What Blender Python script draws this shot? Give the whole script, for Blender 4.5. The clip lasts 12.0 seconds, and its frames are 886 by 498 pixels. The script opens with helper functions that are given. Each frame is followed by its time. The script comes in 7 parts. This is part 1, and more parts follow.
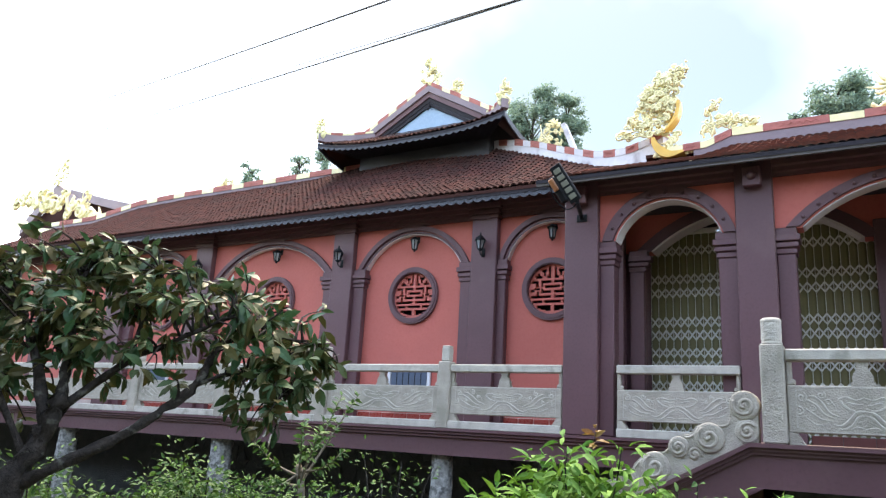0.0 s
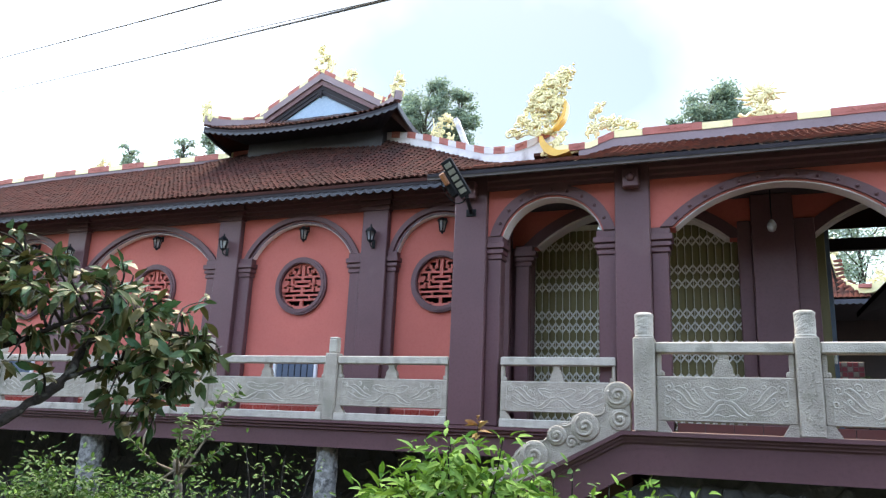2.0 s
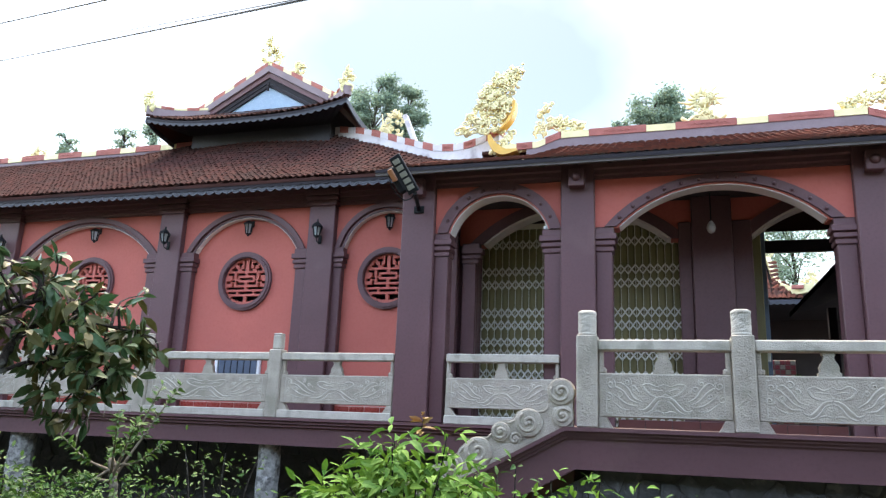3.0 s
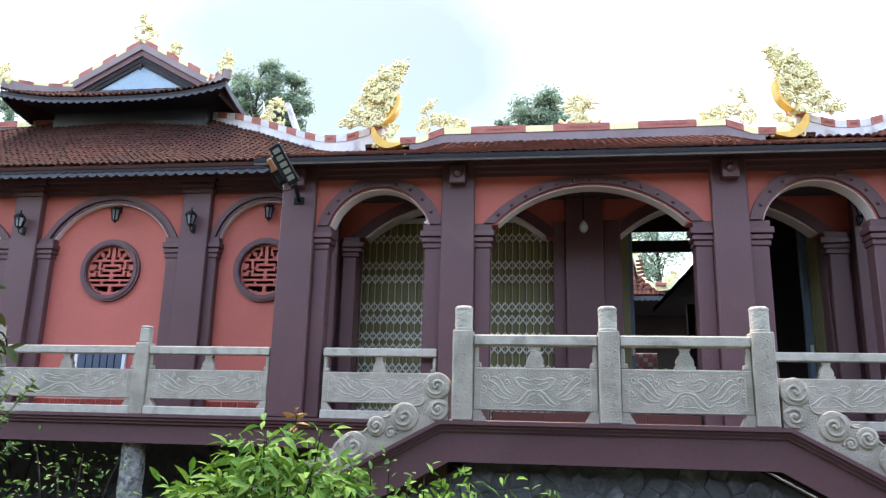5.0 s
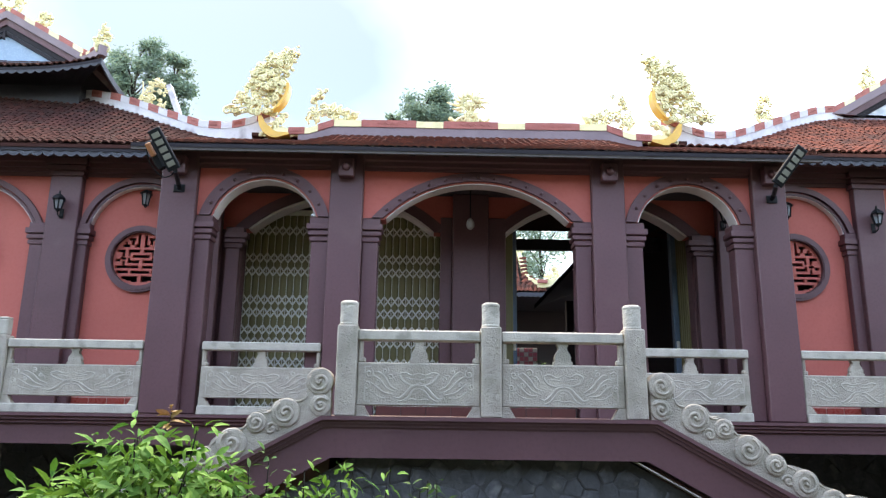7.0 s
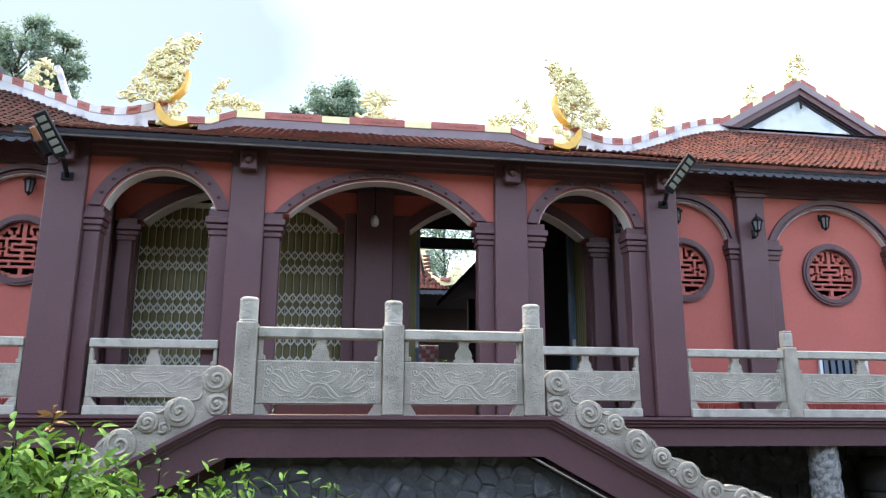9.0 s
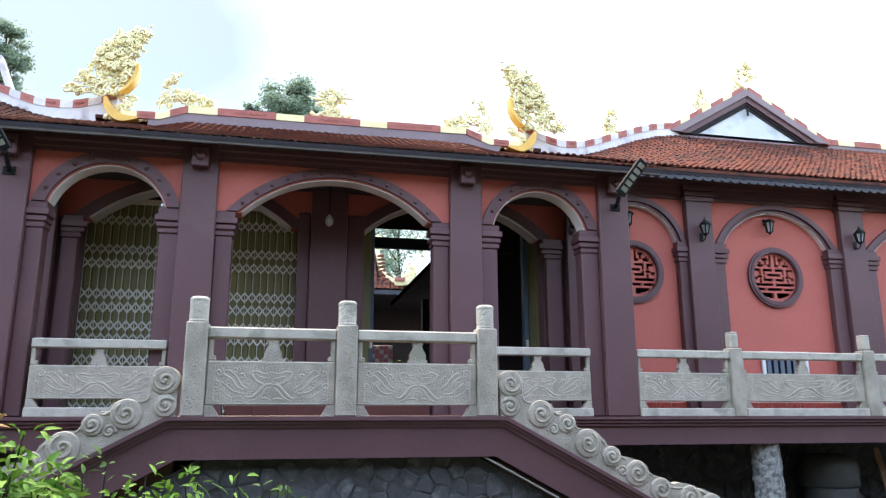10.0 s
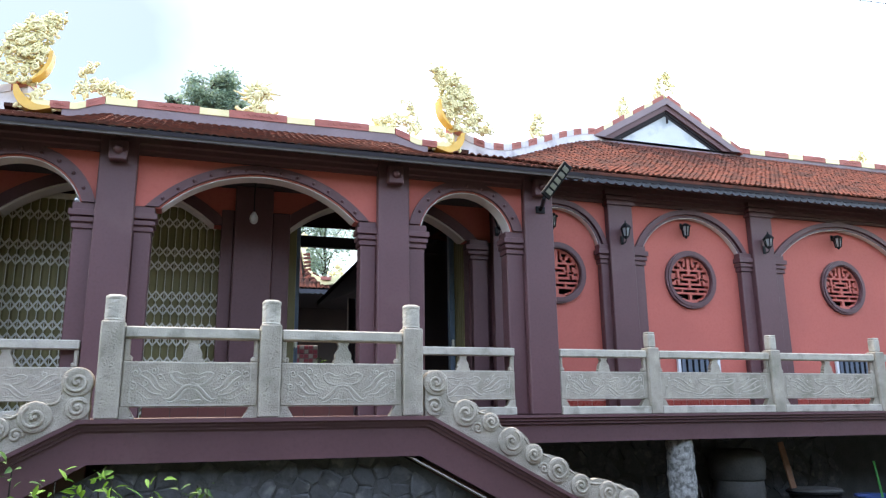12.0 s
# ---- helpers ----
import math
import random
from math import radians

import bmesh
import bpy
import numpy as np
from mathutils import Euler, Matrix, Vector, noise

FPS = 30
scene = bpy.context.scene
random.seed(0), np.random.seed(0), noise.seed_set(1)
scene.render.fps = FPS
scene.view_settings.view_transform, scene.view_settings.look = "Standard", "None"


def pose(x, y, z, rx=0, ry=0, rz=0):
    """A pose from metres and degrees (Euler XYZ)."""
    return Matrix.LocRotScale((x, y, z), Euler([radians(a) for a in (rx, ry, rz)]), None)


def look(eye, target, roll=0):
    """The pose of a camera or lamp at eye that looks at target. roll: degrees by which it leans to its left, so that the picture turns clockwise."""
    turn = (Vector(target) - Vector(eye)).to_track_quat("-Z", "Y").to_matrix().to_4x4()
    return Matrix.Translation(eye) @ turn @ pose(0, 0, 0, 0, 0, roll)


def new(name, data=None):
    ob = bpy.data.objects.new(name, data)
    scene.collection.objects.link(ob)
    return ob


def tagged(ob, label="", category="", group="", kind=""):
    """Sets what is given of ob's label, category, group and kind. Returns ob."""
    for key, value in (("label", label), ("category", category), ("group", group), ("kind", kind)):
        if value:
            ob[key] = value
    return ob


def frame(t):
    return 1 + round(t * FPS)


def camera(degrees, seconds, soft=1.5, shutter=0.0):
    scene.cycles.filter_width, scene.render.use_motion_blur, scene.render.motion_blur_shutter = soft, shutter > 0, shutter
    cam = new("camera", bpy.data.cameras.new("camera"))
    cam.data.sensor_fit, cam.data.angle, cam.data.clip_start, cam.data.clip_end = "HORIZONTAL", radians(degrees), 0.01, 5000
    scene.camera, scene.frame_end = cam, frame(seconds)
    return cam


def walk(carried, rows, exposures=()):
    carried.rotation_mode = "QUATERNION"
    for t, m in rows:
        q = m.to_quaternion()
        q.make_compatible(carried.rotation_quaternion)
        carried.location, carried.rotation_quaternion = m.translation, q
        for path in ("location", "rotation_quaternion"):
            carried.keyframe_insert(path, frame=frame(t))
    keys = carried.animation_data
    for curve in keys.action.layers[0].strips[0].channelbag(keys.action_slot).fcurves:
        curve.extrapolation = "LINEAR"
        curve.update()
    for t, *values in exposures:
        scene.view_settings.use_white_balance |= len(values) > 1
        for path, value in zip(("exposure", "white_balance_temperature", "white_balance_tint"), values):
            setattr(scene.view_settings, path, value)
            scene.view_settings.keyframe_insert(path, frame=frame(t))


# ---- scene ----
cam = camera(61.9, 12.0, soft=1.3)
EXPOSURE, KELVIN, TINT = 3.40, 8600, 12
PATH = [
    (0, (-0.621, 0.057, 1.525), (-1.599, 1.733, 2.01), 3.3),
    (0.5, (-0.618, 0.047, 1.525), (-1.536, 1.756, 2.009), 3.1),
    (1, (-0.615, 0.041, 1.521), (-1.466, 1.785, 2.006), 3.0),
    (1.5, (-0.602, 0.042, 1.526), (-1.379, 1.82, 2.007), 2.8),
    (2, (-0.603, 0.043, 1.534), (-1.316, 1.85, 2.01), 2.5),
    (2.5, (-0.597, 0.055, 1.536), (-1.246, 1.886, 2.01), 2.4),
    (3, (-0.603, 0.057, 1.528), (-1.182, 1.911, 2.003), 2.3),
    (4.8, (-0.564, 0.051, 1.555), (-0.869, 1.972, 2.019), 1.4),
    (5, (-0.578, 0.059, 1.549), (-0.848, 1.985, 2.014), 1.4),
    (5.5, (-0.574, 0.064, 1.554), (-0.768, 2.0, 2.015), 1.3),
    (6, (-0.575, 0.053, 1.566), (-0.693, 1.997, 2.022), 1.2),
    (6.5, (-0.579, 0.046, 1.564), (-0.621, 1.993, 2.018), 1.1),
    (7, (-0.573, 0.058, 1.564), (-0.541, 2.006, 2.018), 0.8),
    (8.8, (-0.576, 0.048, 1.573), (-0.309, 1.979, 2.022), 0.2),
    (9, (-0.578, 0.046, 1.571), (-0.287, 1.973, 2.019), 0.2),
    (9.5, (-0.585, 0.052, 1.569), (-0.23, 1.968, 2.018), -0.0),
    (10, (-0.582, 0.043, 1.576), (-0.17, 1.948, 2.024), -0.1),
    (10.5, (-0.582, 0.038, 1.586), (-0.115, 1.931, 2.031), -0.2),
    (11, (-0.588, 0.036, 1.582), (-0.072, 1.916, 2.029), -0.4),
    (11.5, (-0.595, 0.039, 1.575), (-0.033, 1.905, 2.023), -0.6),
    (12, (-0.582, 0.031, 1.576), (0.02, 1.886, 2.022), -0.7),
]
walk(cam, [(t, look(eye, target, roll)) for t, eye, target, roll in PATH], exposures=[(0.0, EXPOSURE, KELVIN, TINT), (12.0, EXPOSURE, KELVIN, TINT)])

# ---- world and sun ----
SUN_EL, SUN_AZ = radians(66), radians(-28)   # azimuth from +y towards +x
world = bpy.data.worlds.new("sky")
scene.world = world
world.use_nodes = True
wn, wl = world.node_tree.nodes, world.node_tree.links
sky = wn.new("ShaderNodeTexSky")
sky.sky_type = "NISHITA"
sky.sun_disc = False
sky.sun_elevation, sky.sun_rotation = SUN_EL, SUN_AZ
sky.air_density, sky.dust_density, sky.ozone_density = 1.0, 1.2, 1.0
wn["Background"].inputs["Strength"].default_value = 0.15
CLEAR = Vector((-0.25, 0.85, 0.47)).normalized()   # where the thin cloud opens on pale blue sky
where, gap, edge_noise, veil, thin = (wn.new("ShaderNode" + k) for k in ("TexCoord", "VectorMath", "TexNoise", "MapRange", "Mix"))
gap.operation = "DISTANCE"
gap.inputs[1].default_value = CLEAR
edge_noise.inputs["Scale"].default_value, edge_noise.inputs["Detail"].default_value = 2.2, 5.0
ragged = wn.new("ShaderNodeMath")
ragged.operation = "MULTIPLY_ADD"
ragged.inputs[1].default_value = 0.5
wl.new(where.outputs["Generated"], gap.inputs[0])
wl.new(where.outputs["Generated"], edge_noise.inputs["Vector"])
wl.new(edge_noise.outputs["Fac"], ragged.inputs[0])
wl.new(gap.outputs["Value"], ragged.inputs[2])
for k, v in enumerate((0.42, 1.25, 0.0, 1.0)):
    veil.inputs[1 + k].default_value = v
wl.new(ragged.outputs[0], veil.inputs[0])
thin.data_type, thin.blend_type = "RGBA", "MULTIPLY"
thin.inputs[0].default_value = 1.0
tone = wn.new("ShaderNodeMix")
tone.data_type = "RGBA"
tone.inputs[6].default_value, tone.inputs[7].default_value = (0.145, 0.162, 0.156, 1), (1, 1, 1, 1)
wl.new(veil.outputs[0], tone.inputs[0])
wl.new(sky.outputs[0], thin.inputs[6])
wl.new(tone.outputs[2], thin.inputs[7])
wl.new(thin.outputs[2], wn["Background"].inputs["Color"])
lamp = bpy.data.lights.new("sun", "SUN")
lamp.energy, lamp.angle, lamp.color = 0.6, radians(25), (1.0, 0.96, 0.9)
sun = new("sun", lamp)
way = Vector((math.sin(SUN_AZ) * math.cos(SUN_EL), math.cos(SUN_AZ) * math.cos(SUN_EL), math.sin(SUN_EL)))
sun.matrix_world = look(way * 60, (0, 0, 0))

# ---- materials ----
def surface(name, colour, rough=0.7, metal=0.0, vary=0.25, scale=3.0, fine=40.0, bump=0.15, stain=None, stain_at=0.62, stain_scale=1.2,
            each=0.0, island=False, gloss=0.5, tint=None):
    """A painted, stone, wooden or metal surface: broad and fine variation, stains and fine relief."""
    m = bpy.data.materials.new(name)
    m.use_nodes = True
    n, l = m.node_tree.nodes, m.node_tree.links
    b = n["Principled BSDF"]
    b.inputs["Roughness"].default_value, b.inputs["Metallic"].default_value = rough, metal
    b.inputs["Specular IOR Level"].default_value = gloss
    geo = n.new("ShaderNodeNewGeometry")

    def noise_at(s, detail=4.0):
        t = n.new("ShaderNodeTexNoise")
        t.inputs["Scale"].default_value, t.inputs["Detail"].default_value = s, detail
        l.new(geo.outputs["Position"], t.inputs["Vector"])
        return t.outputs["Fac"]

    def mix(a, c, fac, kind="MIX"):
        x = n.new("ShaderNodeMix")
        x.data_type, x.blend_type = "RGBA", kind
        for socket, v in ((x.inputs[0], fac), (x.inputs[6], a), (x.inputs[7], c)):
            if hasattr(v, "is_output"):
                l.new(v, socket)
            else:
                socket.default_value = v
        return x.outputs[2]

    def curve(v, lo, hi, a=0.0, c=1.0):
        r = n.new("ShaderNodeMapRange")
        for i, q in enumerate((lo, hi, a, c)):
            r.inputs[1 + i].default_value = q
        l.new(v, r.inputs[0])
        return r.outputs[0]

    base = (*colour, 1)
    dark = (*[c * (1 - vary) for c in colour], 1)
    light = (*[min(1, c * (1 + 0.6 * vary)) for c in colour], 1)
    broad, grain = noise_at(scale), noise_at(fine, 6)
    col = mix(dark, light, curve(broad, 0.3, 0.7))
    col = mix(col, base, 0.35)
    col = mix(col, dark, curve(grain, 0.5, 0.75, 0, 0.6))
    if stain:
        col = mix(col, (*stain, 1), curve(noise_at(stain_scale, 8), stain_at, stain_at + 0.14, 0, 0.85))
    if each:
        which = geo.outputs["Random Per Island"]
        if not island:
            info = n.new("ShaderNodeObjectInfo")
            which = info.outputs["Random"]
        other = (*(tint or [c * (1 - each) for c in colour]), 1)
        col = mix(col, other, curve(which, 0, 1, 0, 0.9))
    l.new(col, b.inputs["Base Color"])
    l.new(curve(grain, 0.3, 0.7, rough - 0.08, min(1, rough + 0.08)), b.inputs["Roughness"])
    if bump:
        k = n.new("ShaderNodeBump")
        k.inputs["Strength"].default_value, k.inputs["Distance"].default_value = bump, 0.01
        l.new(grain, k.inputs["Height"])
        l.new(k.outputs[0], b.inputs["Normal"])
    return m


RED = surface("red_wall_paint", (0.48, 0.113, 0.088), 0.75, vary=0.10, scale=1.2, fine=25, bump=0.06, stain=(0.41, 0.10, 0.08), stain_at=0.6, stain_scale=0.8)
BROWN = surface("brown_paint", (0.106, 0.043, 0.049), 0.55, vary=0.18, scale=1.5, fine=30, bump=0.06, stain=(0.122, 0.060, 0.060), stain_at=0.62)
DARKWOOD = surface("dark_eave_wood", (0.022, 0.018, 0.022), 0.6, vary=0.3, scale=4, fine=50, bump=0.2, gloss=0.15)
FASCIA = surface("grey_fascia_paint", (0.036, 0.037, 0.049), 0.6, vary=0.3, scale=3, fine=40, bump=0.1)
WEATHERED = surface("weathered_eave_board", (0.085, 0.073, 0.066), 0.85, vary=0.4, scale=5, fine=50, bump=0.4, stain=(0.08, 0.075, 0.07), stain_at=0.55, stain_scale=3)
# unseen floor tone, chosen lighter to reflect light onto the gallery walls
BOUNCE_FLOOR = surface("bounce_floor_tile", (0.24, 0.13, 0.10), 0.6, vary=0.2, scale=3, fine=30, bump=0.05)
CREAM = surface("pale_arch_paint", (0.66, 0.60, 0.58), 0.7, vary=0.12, scale=2, fine=30, bump=0.05)
STONE = surface("carved_grey_stone", (0.40, 0.355, 0.295), 0.88, vary=0.34, scale=7, fine=70, bump=1.0, stain=(0.235, 0.22, 0.175), stain_at=0.52, stain_scale=3.5, gloss=0.25)
STONE_TOP = surface("worn_grey_stone", (0.44, 0.405, 0.345), 0.85, vary=0.26, scale=7, fine=90, bump=0.7, stain=(0.25, 0.24, 0.195), stain_at=0.54, stain_scale=5, gloss=0.25)
WORN = surface("worn_carving_edges", (0.41, 0.37, 0.31), 0.85, vary=0.25, scale=14, fine=90, bump=0.6)
RUBBLE = surface("dark_rubble_stone", (0.074, 0.076, 0.080), 0.85, vary=0.5, scale=9, fine=26, bump=1.0, stain=(0.16, 0.16, 0.155), stain_at=0.55, stain_scale=8, each=0.25)
MORTAR = surface("dark_mortar", (0.060, 0.060, 0.060), 0.9, vary=0.4, scale=5, fine=40, bump=0.8)
POSTSTONE = surface("rough_granite", (0.30, 0.295, 0.28), 0.95, vary=0.55, scale=14, fine=38, bump=1.0, stain=(0.085, 0.085, 0.08), stain_at=0.47, stain_scale=16)
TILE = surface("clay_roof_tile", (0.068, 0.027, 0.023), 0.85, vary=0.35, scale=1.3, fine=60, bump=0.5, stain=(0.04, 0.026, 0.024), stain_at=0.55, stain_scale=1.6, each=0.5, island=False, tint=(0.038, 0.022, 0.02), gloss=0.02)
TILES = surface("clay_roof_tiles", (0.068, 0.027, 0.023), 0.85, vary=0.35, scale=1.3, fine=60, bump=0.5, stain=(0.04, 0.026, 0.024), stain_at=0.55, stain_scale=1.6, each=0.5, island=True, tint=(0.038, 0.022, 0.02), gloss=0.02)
PTILE = surface("porch_roof_tile", (0.19, 0.066, 0.048), 0.8, vary=0.35, scale=2.5, fine=60, bump=0.5, stain=(0.06, 0.044, 0.04), stain_at=0.54, stain_scale=2.6, each=0.6, tint=(0.09, 0.045, 0.038), gloss=0.02)
PTILES = surface("porch_roof_tiles", (0.19, 0.066, 0.048), 0.8, vary=0.35, scale=2.5, fine=60, bump=0.5, stain=(0.06, 0.044, 0.04), stain_at=0.54, stain_scale=2.6, each=0.6, island=True, tint=(0.09, 0.045, 0.038), gloss=0.02)
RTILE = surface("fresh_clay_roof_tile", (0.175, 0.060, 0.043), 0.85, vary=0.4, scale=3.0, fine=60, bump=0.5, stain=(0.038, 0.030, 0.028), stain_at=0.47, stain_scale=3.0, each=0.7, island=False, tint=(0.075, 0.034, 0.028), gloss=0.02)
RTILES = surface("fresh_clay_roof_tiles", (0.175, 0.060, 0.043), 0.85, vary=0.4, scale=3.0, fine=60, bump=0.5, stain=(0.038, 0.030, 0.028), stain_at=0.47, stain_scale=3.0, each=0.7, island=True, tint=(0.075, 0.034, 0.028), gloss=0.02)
GOLD = surface("gold_paint", (0.72, 0.63, 0.34), 0.4, metal=0.0, vary=0.2, scale=6, fine=60, bump=0.2)
# same gold, with the shade on horn and base put into the colour
SHADED_GOLD = surface("shaded_gold_paint", (0.66, 0.37, 0.06), 0.4, vary=0.15, scale=6, fine=60, bump=0.1)
BRICKRED = surface("brick_red_block", (0.36, 0.11, 0.09), 0.75, vary=0.25, scale=8, fine=60, bump=0.3)
RIDGE = surface("lilac_grey_ridge_paint", (0.20, 0.145, 0.16), 0.65, vary=0.2, scale=3, fine=40, bump=0.1)
WHITE = surface("weathered_white_plaster", (0.60, 0.57, 0.60), 0.85, vary=0.25, scale=2.5, fine=40, bump=0.2, stain=(0.30, 0.26, 0.28), stain_at=0.52, stain_scale=3)
PEDIMENT = surface("pale_blue_pediment", (0.20, 0.29, 0.39), 0.25, vary=0.12, scale=2, fine=40, bump=0.05, stain=(0.13, 0.18, 0.24), stain_at=0.55, stain_scale=2)
PEDWHITE = surface("stained_white_pediment", (0.50, 0.53, 0.56), 0.6, vary=0.1, scale=2, fine=40, bump=0.05, stain=(0.30, 0.34, 0.36), stain_at=0.52, stain_scale=2.2)
OLIVE = surface("olive_gate_strip", (0.20, 0.175, 0.068), 0.5, vary=0.2, scale=6, fine=50, bump=0.1, each=0.25)
STRAP = surface("pale_gate_strap", (0.66, 0.66, 0.58), 0.45, vary=0.2, scale=8, fine=50, bump=0.1)
BLUE = surface("blue_gate_frame", (0.10, 0.155, 0.22), 0.5, vary=0.25, scale=5, fine=50, bump=0.1)
BLACK = surface("black_metal", (0.008, 0.009, 0.011), 0.6, vary=0.3, scale=8, fine=60, bump=0.1, gloss=0.2)
PANELGLASS = surface("pale_lamp_lens", (0.20, 0.20, 0.165), 0.35, vary=0.1, scale=8, fine=60, bump=0.0)
ORANGE = surface("orange_plastic", (0.30, 0.11, 0.04), 0.5, vary=0.2, scale=8, fine=60, bump=0.05)
CERAMIC = surface("red_skirting_tile", (0.34, 0.055, 0.042), 0.3, vary=0.15, scale=5, fine=30, bump=0.03, each=0.25)
# tile pink, lightened to stand for sky light on the court wall
PINK = surface("brightened_pink_tile", (0.60, 0.17, 0.20), 0.4, vary=0.15, scale=5, fine=30, bump=0.03)
GROUT = surface("pale_grout", (0.45, 0.36, 0.32), 0.9, vary=0.2, scale=5, fine=60, bump=0.1)
# near-black tone that puts the shade of unlit interiors into the surface
DARK = surface("interior_shade", (0.05, 0.042, 0.044), 0.9, vary=0.2, scale=2, fine=30, bump=0.1)
WHITEPAINT = surface("white_bench_paint", (0.62, 0.64, 0.66), 0.5, vary=0.08, scale=5, fine=40, bump=0.03)
SLATBLUE = surface("blue_bench_slat", (0.075, 0.105, 0.15), 0.5, vary=0.15, scale=5, fine=40, bump=0.03)
EARTH = surface("garden_soil", (0.034, 0.03, 0.02), 0.95, vary=0.4, scale=2, fine=25, bump=1.0, stain=(0.025, 0.045, 0.015), stain_at=0.46, stain_scale=0.8)
BARK = surface("mottled_bark", (0.036, 0.030, 0.026), 0.95, vary=0.6, scale=22, fine=60, bump=1.0, stain=(0.12, 0.12, 0.10), stain_at=0.57, stain_scale=14, gloss=0.1)
PALEBARK = surface("pale_knotted_bark", (0.17, 0.145, 0.11), 0.95, vary=0.5, scale=18, fine=60, bump=1.0, gloss=0.15)
FLOORTILE = surface("red_floor_tile", (0.085, 0.022, 0.019), 0.4, vary=0.15, scale=3, fine=30, bump=0.05)
RUST = surface("weathered_drum", (0.06, 0.057, 0.054), 0.75, vary=0.35, scale=6, fine=40, bump=0.3)
PLANK = surface("raw_plank", (0.24, 0.12, 0.075), 0.8, vary=0.3, scale=7, fine=60, bump=0.3)
TUBBLUE = surface("blue_plastic", (0.02, 0.08, 0.32), 0.45, vary=0.2, scale=5, fine=40, bump=0.03)
POLEGREEN = surface("green_plastic", (0.06, 0.42, 0.10), 0.4, vary=0.15, scale=5, fine=40, bump=0.03)
# for the unseen walls added to hold back low sky light
SKY_BLOCK = surface("sky_block_wall", (0.05, 0.054, 0.05), 0.9, vary=0.4, scale=1.5, fine=20, bump=0.5)
BULB = surface("milky_glass_bulb", (0.34, 0.33, 0.32), 0.3, vary=0.05, scale=5, fine=40, bump=0.0)


def leaf_surface(name, colour, other, rough=0.45, island=True, through_light=0.25, gloss=0.3):
    m = surface(name, colour, rough, vary=0.25, scale=9, fine=70, bump=0.1, each=1.0, tint=other, island=island, gloss=gloss)
    n, l = m.node_tree.nodes, m.node_tree.links
    b, out = n["Principled BSDF"], n["Material Output"]
    thin, both = n.new("ShaderNodeBsdfTranslucent"), n.new("ShaderNodeMixShader")
    both.inputs[0].default_value = through_light
    l.new(b.inputs["Base Color"].links[0].from_socket, thin.inputs[0])
    l.new(b.outputs[0], both.inputs[1])
    l.new(thin.outputs[0], both.inputs[2])
    l.new(both.outputs[0], out.inputs["Surface"])
    return m


LEAF_STAR = leaf_surface("dark_glossy_leaf", (0.034, 0.094, 0.040), (0.082, 0.060, 0.019), 0.38, through_light=0.15, gloss=0.16)
LEAF_STAR_ONE = leaf_surface("dark_glossy_leaf_single", (0.034, 0.094, 0.040), (0.082, 0.060, 0.019), 0.38, island=False, through_light=0.15, gloss=0.16)
LEAF_BRIGHT = leaf_surface("bright_green_leaf", (0.062, 0.175, 0.028), (0.15, 0.285, 0.045), 0.7)
LEAF_BRIGHT_ONE = leaf_surface("bright_green_leaf_single", (0.062, 0.175, 0.028), (0.15, 0.285, 0.045), 0.7, island=False)
LEAF_MID = leaf_surface("mid_green_leaf", (0.036, 0.096, 0.026), (0.085, 0.165, 0.034), 0.65)
# grey green made paler, so distance haze sits in the leaf colour
LEAF_FAR = leaf_surface("haze_paled_leaf", (0.15, 0.235, 0.195), (0.21, 0.285, 0.19), 0.7, through_light=0.5)
FLOWER = leaf_surface("pink_petal", (0.62, 0.05, 0.10), (0.70, 0.10, 0.15), 0.5)
LEAF_RUST = leaf_surface("young_rust_leaf", (0.20, 0.09, 0.03), (0.26, 0.17, 0.04), 0.4)

glass = bpy.data.materials.new("lantern_glass")
glass.use_nodes = True
gb = glass.node_tree.nodes["Principled BSDF"]
gb.inputs["Base Color"].default_value = (0.55, 0.60, 0.62, 1)
gb.inputs["Roughness"].default_value, gb.inputs["Transmission Weight"].default_value = 0.2, 0.55
GLASS = glass


# ---- mesh helpers ----
def part(name, bm, material, parent=None, label="", smooth=False):
    """Links a bmesh as one mesh object under a thing or a part."""
    bmesh.ops.recalc_face_normals(bm, faces=bm.faces)
    me = bpy.data.meshes.new(name)
    bm.to_mesh(me)
    bm.free()
    me.materials.append(material)
    if smooth:
        me.polygons.foreach_set("use_smooth", [True] * len(me.polygons))
    ob = new(name, me)
    ob.parent = parent
    if label:
        ob["label"] = label
    return ob


def thing(name, at, label, category, group="", kind=""):
    ob = new(name)
    ob.empty_display_size = 0.1
    ob.location = at
    bpy.context.view_layer.update()
    return tagged(ob, label, category, group, kind)


def under(name, bm, material, parent, label="", smooth=False):
    """part(), for a bmesh that is written in world places under a thing that stands elsewhere."""
    top, base = parent, Vector((0, 0, 0))
    while top is not None:
        base += top.location
        top = top.parent
    bmesh.ops.translate(bm, verts=bm.verts, vec=-base)
    return part(name, bm, material, parent, label, smooth)


